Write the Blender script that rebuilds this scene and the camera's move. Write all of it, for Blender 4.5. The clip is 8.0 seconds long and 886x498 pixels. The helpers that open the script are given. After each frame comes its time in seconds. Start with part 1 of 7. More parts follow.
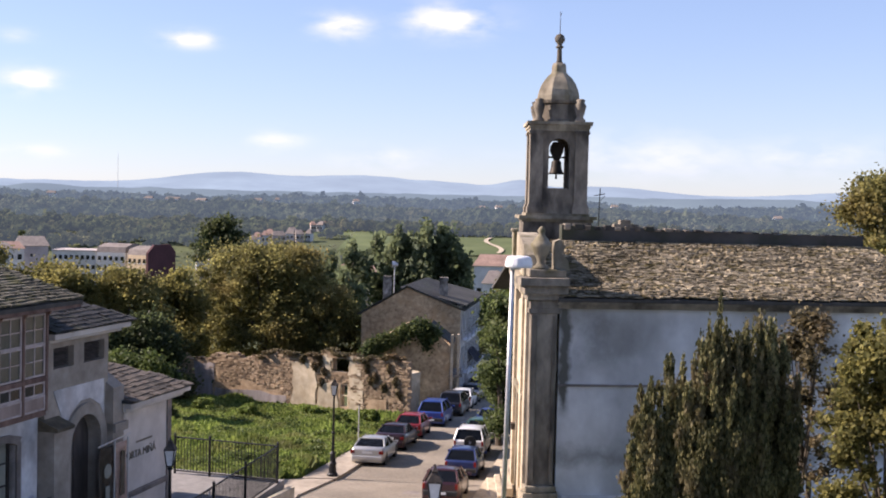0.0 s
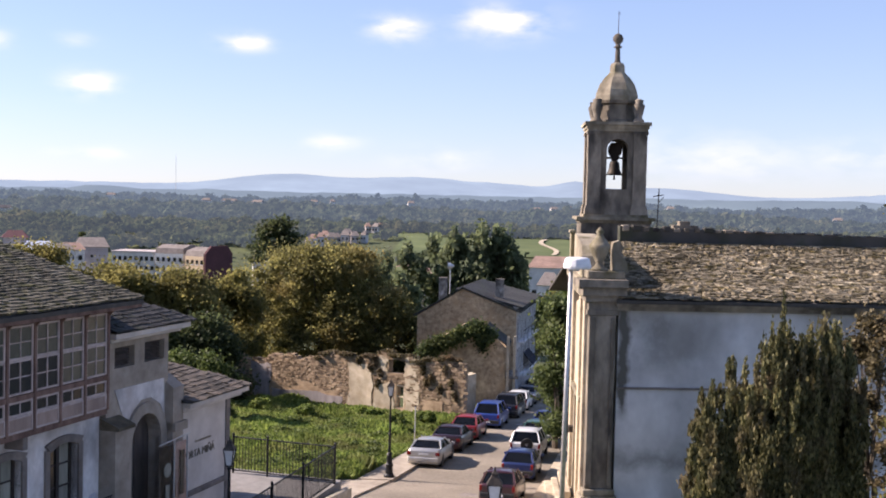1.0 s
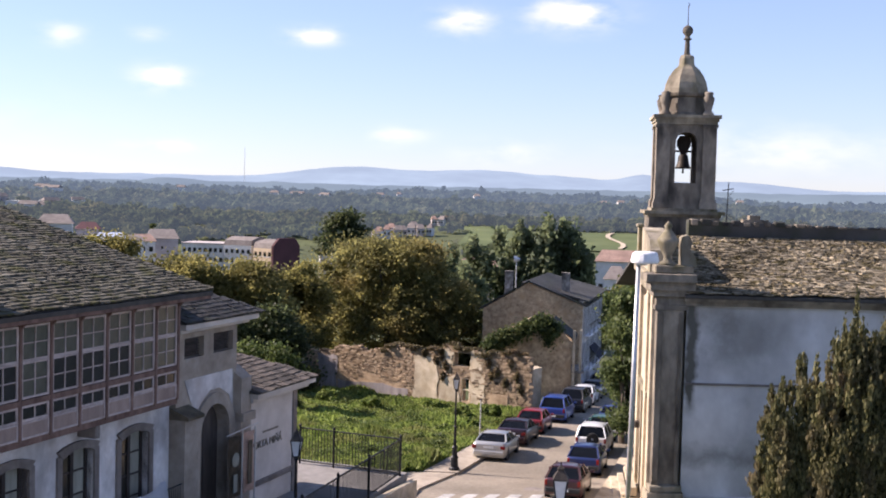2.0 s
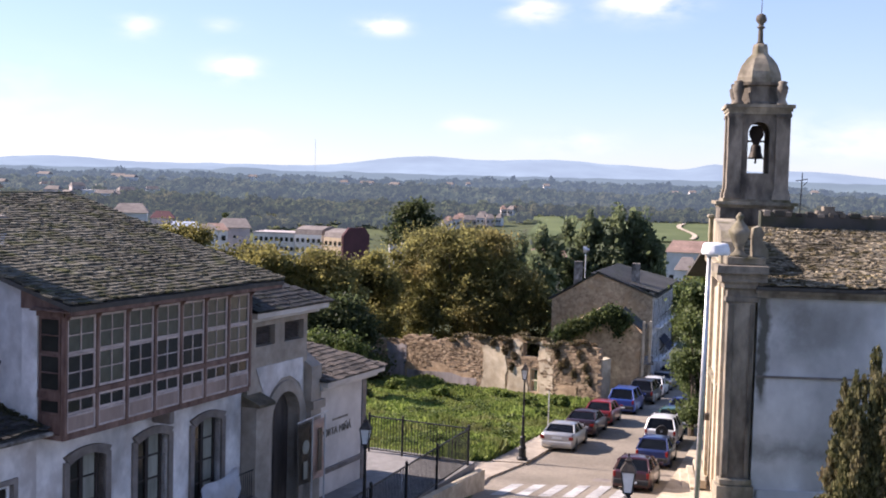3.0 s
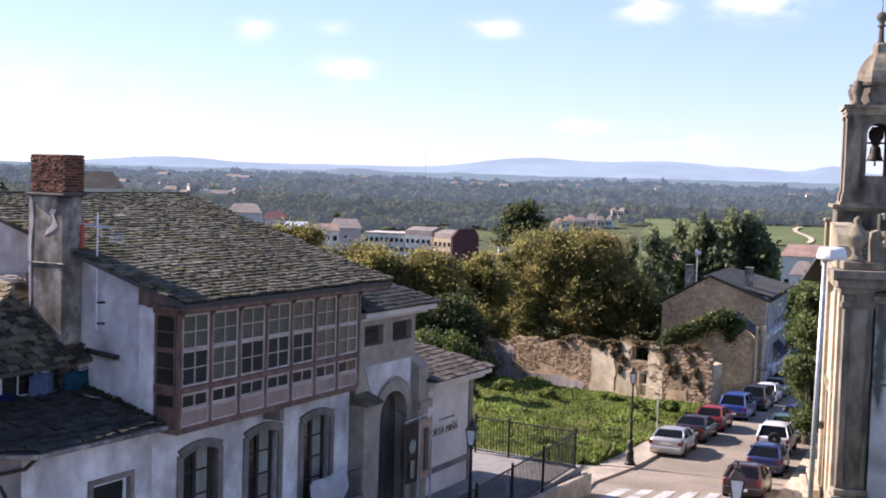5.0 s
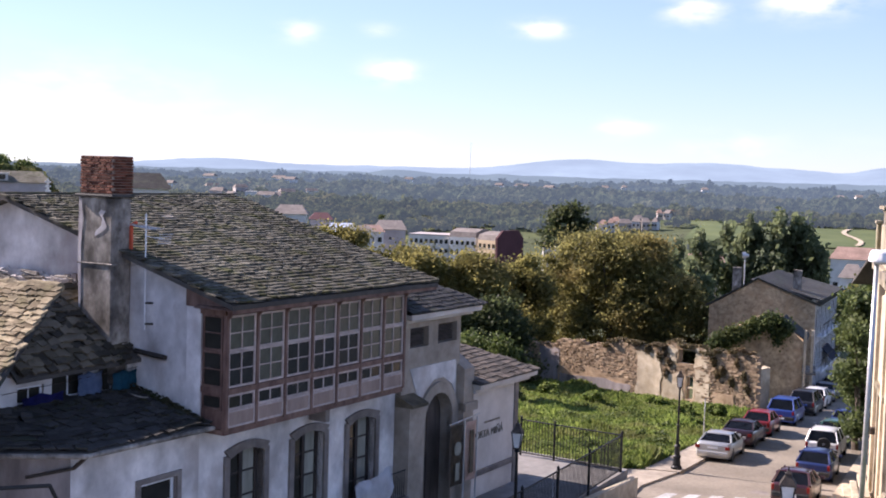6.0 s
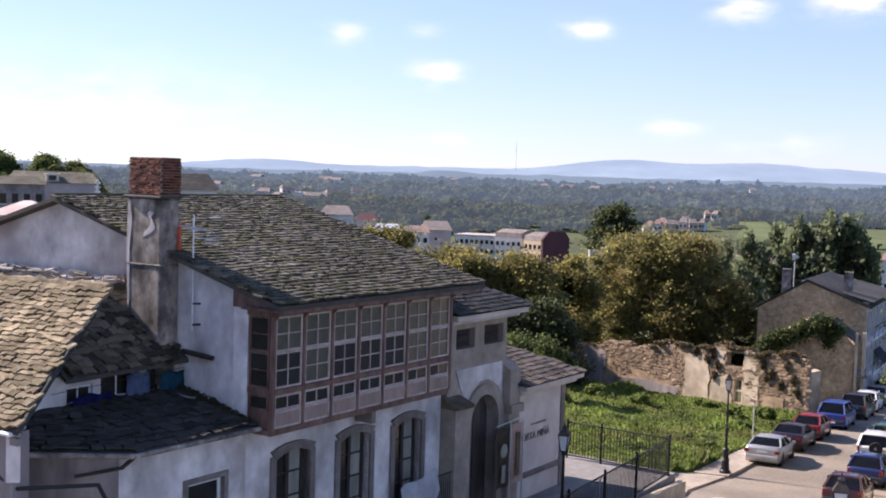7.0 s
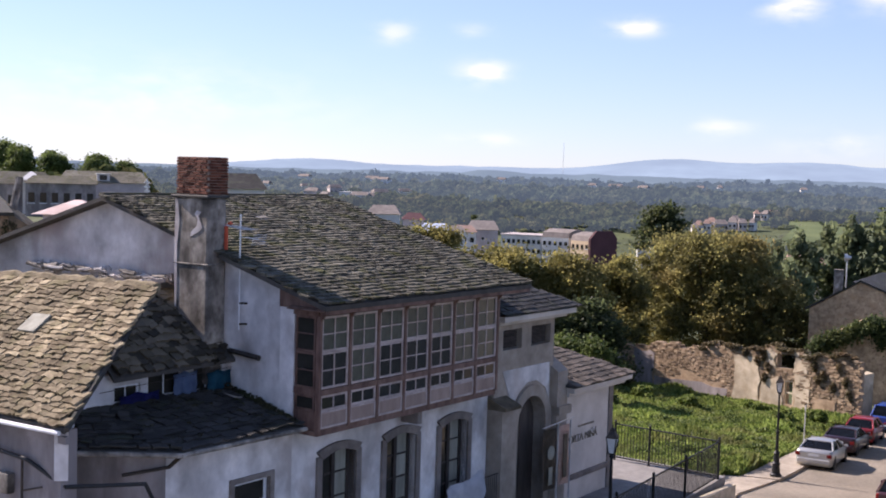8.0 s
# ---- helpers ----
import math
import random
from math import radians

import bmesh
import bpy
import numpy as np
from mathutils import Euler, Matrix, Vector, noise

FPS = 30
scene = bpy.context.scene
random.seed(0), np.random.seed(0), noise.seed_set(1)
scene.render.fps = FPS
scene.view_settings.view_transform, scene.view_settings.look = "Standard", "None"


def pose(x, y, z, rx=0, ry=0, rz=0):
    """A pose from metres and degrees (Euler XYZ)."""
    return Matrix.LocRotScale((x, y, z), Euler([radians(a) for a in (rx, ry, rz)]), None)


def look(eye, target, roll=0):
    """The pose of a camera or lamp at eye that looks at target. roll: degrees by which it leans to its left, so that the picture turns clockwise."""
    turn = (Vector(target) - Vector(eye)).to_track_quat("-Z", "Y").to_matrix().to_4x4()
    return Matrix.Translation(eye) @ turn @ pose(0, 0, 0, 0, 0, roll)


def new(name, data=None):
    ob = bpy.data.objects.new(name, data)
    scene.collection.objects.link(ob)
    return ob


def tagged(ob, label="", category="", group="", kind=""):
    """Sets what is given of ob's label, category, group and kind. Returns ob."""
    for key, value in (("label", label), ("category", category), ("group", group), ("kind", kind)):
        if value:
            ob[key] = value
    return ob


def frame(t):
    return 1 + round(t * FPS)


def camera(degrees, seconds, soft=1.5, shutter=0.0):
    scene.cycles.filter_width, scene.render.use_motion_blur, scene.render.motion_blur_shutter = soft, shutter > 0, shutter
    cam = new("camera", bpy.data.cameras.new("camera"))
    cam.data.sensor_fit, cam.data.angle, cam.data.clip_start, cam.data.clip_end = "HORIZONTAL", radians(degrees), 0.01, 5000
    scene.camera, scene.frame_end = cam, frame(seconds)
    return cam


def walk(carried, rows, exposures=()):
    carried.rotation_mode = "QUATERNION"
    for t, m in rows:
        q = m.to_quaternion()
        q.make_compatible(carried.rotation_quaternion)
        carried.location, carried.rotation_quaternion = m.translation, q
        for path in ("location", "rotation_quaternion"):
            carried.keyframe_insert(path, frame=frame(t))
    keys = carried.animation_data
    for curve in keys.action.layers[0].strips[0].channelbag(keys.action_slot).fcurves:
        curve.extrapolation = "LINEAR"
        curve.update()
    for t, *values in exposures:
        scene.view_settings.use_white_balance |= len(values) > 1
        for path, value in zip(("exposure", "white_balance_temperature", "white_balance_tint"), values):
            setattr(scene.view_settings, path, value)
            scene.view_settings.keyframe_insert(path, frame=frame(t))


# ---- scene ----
FOV = 40.95
cam = camera(FOV, 8.0, soft=1.9)
EYE = 13.5
ROWS = [
    (0.0, -0.001, -0.001, 0.001, 0.169, -2.378, -1.409),
    (0.5, -0.067, 0.090, 0.004, 1.380, -2.374, -1.400),
    (1.0, -0.123, 0.176, -0.034, 2.800, -2.358, -1.386),
    (1.5, -0.154, 0.243, -0.033, 4.317, -2.490, -1.468),
    (3.0, -0.117, 0.092, 0.006, 9.335, -3.359, -1.571),
    (3.5, -0.089, 0.076, 0.011, 10.806, -3.504, -1.612),
    (4.0, -0.045, 0.037, 0.017, 12.271, -3.516, -1.668),
    (4.5, -0.040, 0.025, 0.021, 13.492, -3.481, -1.713),
    (6.0, -0.131, 0.135, 0.020, 16.780, -3.437, -1.778),
    (6.5, -0.167, 0.160, 0.035, 17.799, -3.469, -1.796),
    (7.0, -0.198, 0.259, 0.030, 18.980, -3.473, -1.737),
    (7.5, -0.245, 0.362, 0.027, 20.061, -3.510, -1.718),
    (8.0, -0.274, 0.471, 0.026, 21.242, -3.560, -1.707),
]
walk(cam, [(t, pose(x, y, EYE + z, 90 + p, r, a)) for t, x, y, z, a, p, r in ROWS],
     exposures=[(0.0, 1.12, 6180, 25), (1.5, 1.18, 6150, 25), (3.0, 1.28, 6000, 26), (4.5, 1.34, 5980, 27), (6.5, 1.29, 5960, 27), (7.5, 1.14, 5980, 26), (8.0, 1.12, 5980, 26)])

# ---- light ----
SUN_AZ, SUN_EL = radians(81), radians(33)          # azimuth left of the y axis
SUN_DIR = Vector((-math.sin(SUN_AZ) * math.cos(SUN_EL), math.cos(SUN_AZ) * math.cos(SUN_EL), math.sin(SUN_EL)))
sun = new("sun", bpy.data.lights.new("sun", "SUN"))
sun.data.energy, sun.data.angle, sun.data.color = 5.0, radians(0.6), (1.0, 0.88, 0.69)
sun.matrix_world = look(SUN_DIR * 100, (0, 0, 0))

world = bpy.data.worlds.new("sky")
scene.world = world
world.use_nodes = True
wt = world.node_tree
wt.nodes.clear()


def wnode(kind, **inputs):
    n = wt.nodes.new(kind)
    for k, v in inputs.items():
        n.inputs[int(k[1:])].default_value = v
    return n


def wmath(op, a, b=None, clamp=False):
    n = wt.nodes.new("ShaderNodeMath")
    n.operation, n.use_clamp = op, clamp
    for i, x in enumerate((a, b)):
        if x is None:
            continue
        if isinstance(x, (int, float)):
            n.inputs[i].default_value = x
        else:
            wt.links.new(x, n.inputs[i])
    return n.outputs[0]


sky = wnode("ShaderNodeTexSky")
sky.sky_type, sky.sun_disc = "NISHITA", False
sky.sun_elevation, sky.sun_rotation = SUN_EL, -SUN_AZ
sky.altitude, sky.air_density, sky.dust_density, sky.ozone_density = 450, 1.0, 0.15, 1.6
coord = wnode("ShaderNodeTexCoord")
puff = wnode("ShaderNodeTexNoise")
puff.inputs["Scale"].default_value, puff.inputs["Detail"].default_value = 26.0, 8.0
stretch = wt.nodes.new("ShaderNodeVectorMath")
stretch.operation = "MULTIPLY"
stretch.inputs[1].default_value = (1.0, 1.0, 2.6)
wt.links.new(coord.outputs["Generated"], stretch.inputs[0])
wt.links.new(stretch.outputs[0], puff.inputs["Vector"])
cover = None
# azimuth to the left, elevation, half width, half height (degrees), density
for az, el, w, h, k in ((5.2, 8.1, 1.2, 0.55, 0.95), (0.1, 8.5, 1.9, 0.7, 1.0), (12.3, 7.2, 1.1, 0.38, 0.9), (19.4, 4.95, 1.1, 0.5, 0.9),
                        (23.8, 6.7, 0.9, 0.5, 0.5), (8.2, 2.6, 1.2, 0.4, 0.55), (3.0, 1.9, 2.0, 0.5, 0.4), (19.2, 1.8, 1.6, 0.3, 0.4),
                        (-9.5, 2.3, 4.5, 0.9, 0.42), (-17.0, 2.4, 3.0, 0.7, 0.4), (20.0, 6.9, 0.8, 0.3, 0.3), (35.0, 3.2, 7.0, 1.6, 0.35), (-33, 7, 3, 1, 0.8), (62, 9, 4, 1.2, 0.7)):
    a, e = radians(az), radians(el)
    mid = Vector((-math.sin(a) * math.cos(e), math.cos(a) * math.cos(e), math.sin(e)))
    right = Vector((math.cos(a), math.sin(a), 0))
    dots = []
    for axis, size in ((right, w), (right.cross(mid), h)):
        d = wt.nodes.new("ShaderNodeVectorMath")
        d.operation = "DOT_PRODUCT"
        wt.links.new(coord.outputs["Generated"], d.inputs[0])
        d.inputs[1].default_value = axis
        off = wmath("SUBTRACT", d.outputs["Value"], mid.dot(axis))
        q = wmath("DIVIDE", off, math.sin(radians(size)))
        dots.append(wmath("MULTIPLY", q, q))
    r2 = wmath("ADD", dots[0], dots[1])
    fall = wmath("MULTIPLY", wmath("POWER", 2.718, wmath("MULTIPLY", r2, -0.9)), k)
    cover = fall if cover is None else wmath("MAXIMUM", cover, fall)
rag = wmath("ADD", wmath("MULTIPLY", wmath("SUBTRACT", puff.outputs["Fac"], 0.42), 3.4), wmath("MULTIPLY", cover, 0.75), clamp=True)
cover = wmath("MULTIPLY", wmath("MULTIPLY", cover, 1.15, clamp=True), rag, clamp=True)
mixsky = wt.nodes.new("ShaderNodeMix")
mixsky.data_type = "RGBA"
wt.links.new(cover, mixsky.inputs["Factor"])
even = wt.nodes.new("ShaderNodeGamma")
even.inputs["Gamma"].default_value = 0.67
wt.links.new(sky.outputs["Color"], even.inputs["Color"])
cool = wt.nodes.new("ShaderNodeMix")
cool.data_type, cool.blend_type = "RGBA", "MULTIPLY"
cool.inputs["Factor"].default_value = 1.0
wt.links.new(even.outputs["Color"], cool.inputs["A"])
cool.inputs["B"].default_value = (0.875, 0.955, 1.095, 1)
wt.links.new(cool.outputs["Result"], mixsky.inputs["A"])
mixsky.inputs["B"].default_value = (4.55, 4.5, 4.65, 1)
back = wnode("ShaderNodeBackground")
back.inputs["Strength"].default_value = 0.119
wt.links.new(mixsky.outputs["Result"], back.inputs["Color"])
out = wnode("ShaderNodeOutputWorld")
wt.links.new(back.outputs[0], out.inputs["Surface"])


# ---- materials ----
def mat(name, c1, c2, rough=0.85, scale=3.0, stain=(0.7, 0.35), bump=0.3, metal=0.0, islands=0.0, fine=40.0, hue=None, glow=None, streak=1.0, spec=0.3):
    """A surface of two colours in coarse and fine grain. stain: scale and strength of the large blotches. islands: how far the single pieces differ."""
    m = bpy.data.materials.new(name)
    m.use_nodes = True
    nt = m.node_tree
    L = nt.links.new
    bs = nt.nodes["Principled BSDF"]
    tc = nt.nodes.new("ShaderNodeTexCoord")
    info = nt.nodes.new("ShaderNodeObjectInfo")
    mp = nt.nodes.new("ShaderNodeVectorMath")
    mp.operation = "MULTIPLY_ADD"
    L(tc.outputs["Object"], mp.inputs[0])
    mp.inputs[1].default_value = (1, 1, streak)
    sh = nt.nodes.new("ShaderNodeVectorMath")
    sh.operation = "SCALE"
    sh.inputs[0].default_value = (7.3, 3.1, 5.7)
    L(info.outputs["Random"], sh.inputs["Scale"])
    L(sh.outputs[0], mp.inputs[2])
    n1 = nt.nodes.new("ShaderNodeTexNoise")
    n1.inputs["Scale"].default_value, n1.inputs["Detail"].default_value, n1.inputs["Roughness"].default_value = scale, 6, 0.62
    L(mp.outputs[0], n1.inputs["Vector"])
    n2 = nt.nodes.new("ShaderNodeTexNoise")
    n2.inputs["Scale"].default_value, n2.inputs["Detail"].default_value = stain[0], 4
    L(mp.outputs[0], n2.inputs["Vector"])
    n3 = nt.nodes.new("ShaderNodeTexNoise")
    n3.inputs["Scale"].default_value, n3.inputs["Detail"].default_value = fine, 2
    L(mp.outputs[0], n3.inputs["Vector"])
    ramp = nt.nodes.new("ShaderNodeValToRGB")
    ramp.color_ramp.elements[0].position, ramp.color_ramp.elements[1].position = 0.33, 0.67
    ramp.color_ramp.elements[0].color, ramp.color_ramp.elements[1].color = (*c1, 1), (*c2, 1)
    fac = n1.outputs["Fac"]
    if islands:
        geo = nt.nodes.new("ShaderNodeNewGeometry")
        ad = nt.nodes.new("ShaderNodeMath")
        ad.operation = "ADD"
        L(geo.outputs["Random Per Island"], ad.inputs[0])
        L(info.outputs["Random"], ad.inputs[1])
        fr = nt.nodes.new("ShaderNodeMath")
        fr.operation = "FRACT"
        L(ad.outputs[0], fr.inputs[0])
        mx = nt.nodes.new("ShaderNodeMix")
        mx.inputs["Factor"].default_value = islands
        L(n1.outputs["Fac"], mx.inputs["A"])
        L(fr.outputs[0], mx.inputs["B"])
        fac = mx.outputs["Result"]
    L(fac, ramp.inputs["Fac"])
    col = ramp.outputs["Color"]
    if hue:
        third = nt.nodes.new("ShaderNodeMix")
        third.data_type = "RGBA"
        hr = nt.nodes.new("ShaderNodeMapRange")
        hr.inputs["From Min"].default_value, hr.inputs["From Max"].default_value = 0.5, 0.68
        hn = nt.nodes.new("ShaderNodeTexNoise")
        hn.inputs["Scale"].default_value, hn.inputs["Detail"].default_value = scale * 0.45, 5
        L(mp.outputs[0], hn.inputs["Vector"])
        L(hn.outputs["Fac"], hr.inputs["Value"])
        L(hr.outputs[0], third.inputs["Factor"])
        L(col, third.inputs["A"])
        third.inputs["B"].default_value = (*hue, 1)
        col = third.outputs["Result"]
    rng = nt.nodes.new("ShaderNodeMapRange")
    rng.inputs["From Min"].default_value, rng.inputs["From Max"].default_value = 0.3, 0.7
    rng.inputs["To Min"].default_value, rng.inputs["To Max"].default_value = 1 - stain[1], 1 + stain[1] * 0.3
    L(n2.outputs["Fac"], rng.inputs["Value"])
    mul = nt.nodes.new("ShaderNodeMix")
    mul.data_type, mul.blend_type = "RGBA", "MULTIPLY"
    mul.inputs["Factor"].default_value = 1.0
    L(col, mul.inputs["A"])
    L(rng.outputs[0], mul.inputs["B"])
    L(mul.outputs["Result"], bs.inputs["Base Color"])
    bs.inputs["Roughness"].default_value, bs.inputs["Metallic"].default_value = rough, metal
    bs.inputs["Specular IOR Level"].default_value = spec
    if bump:
        hsum = nt.nodes.new("ShaderNodeMath")
        hsum.operation = "ADD"
        L(n1.outputs["Fac"], hsum.inputs[0])
        L(n3.outputs["Fac"], hsum.inputs[1])
        bp = nt.nodes.new("ShaderNodeBump")
        bp.inputs["Strength"].default_value, bp.inputs["Distance"].default_value = bump, 0.03
        L(hsum.outputs[0], bp.inputs["Height"])
        L(bp.outputs[0], bs.inputs["Normal"])
    if glow:
        bs.inputs["Emission Color"].default_value, bs.inputs["Emission Strength"].default_value = (*glow[:3], 1), glow[3]
    return m


def leafmat(name, c1, c2, c3=None, trans=0.25, glow=None, scale=0.5, stain=(0.25, 0.45), islands=0.65):
    """Foliage: each leaf differs; a little light passes through."""
    m = mat(name, c1, c2, rough=0.6, scale=scale, stain=stain, bump=0, islands=islands, hue=c3, glow=glow, spec=0.25)
    nt = m.node_tree
    bs = nt.nodes["Principled BSDF"]
    tr = nt.nodes.new("ShaderNodeBsdfTranslucent")
    src = bs.inputs["Base Color"].links[0].from_socket
    nt.links.new(src, tr.inputs["Color"])
    ms = nt.nodes.new("ShaderNodeMixShader")
    ms.inputs[0].default_value = trans
    nt.links.new(bs.outputs[0], ms.inputs[1])
    nt.links.new(tr.outputs[0], ms.inputs[2])
    nt.links.new(ms.outputs[0], nt.nodes["Material Output"].inputs["Surface"])
    return m


def glassmat(name, tint, rough=0.05):
    m = bpy.data.materials.new(name)
    m.use_nodes = True
    bs = m.node_tree.nodes["Principled BSDF"]
    n = m.node_tree.nodes.new("ShaderNodeTexNoise")
    n.inputs["Scale"].default_value = 1.3
    r = m.node_tree.nodes.new("ShaderNodeValToRGB")
    r.color_ramp.elements[0].color, r.color_ramp.elements[1].color = (*[c * 0.5 for c in tint], 1), (*[min(1, c * 1.6) for c in tint], 1)
    m.node_tree.links.new(n.outputs["Fac"], r.inputs["Fac"])
    m.node_tree.links.new(r.outputs["Color"], bs.inputs["Base Color"])
    bs.inputs["Roughness"].default_value, bs.inputs["Specular IOR Level"].default_value = rough, 0.32
    return m


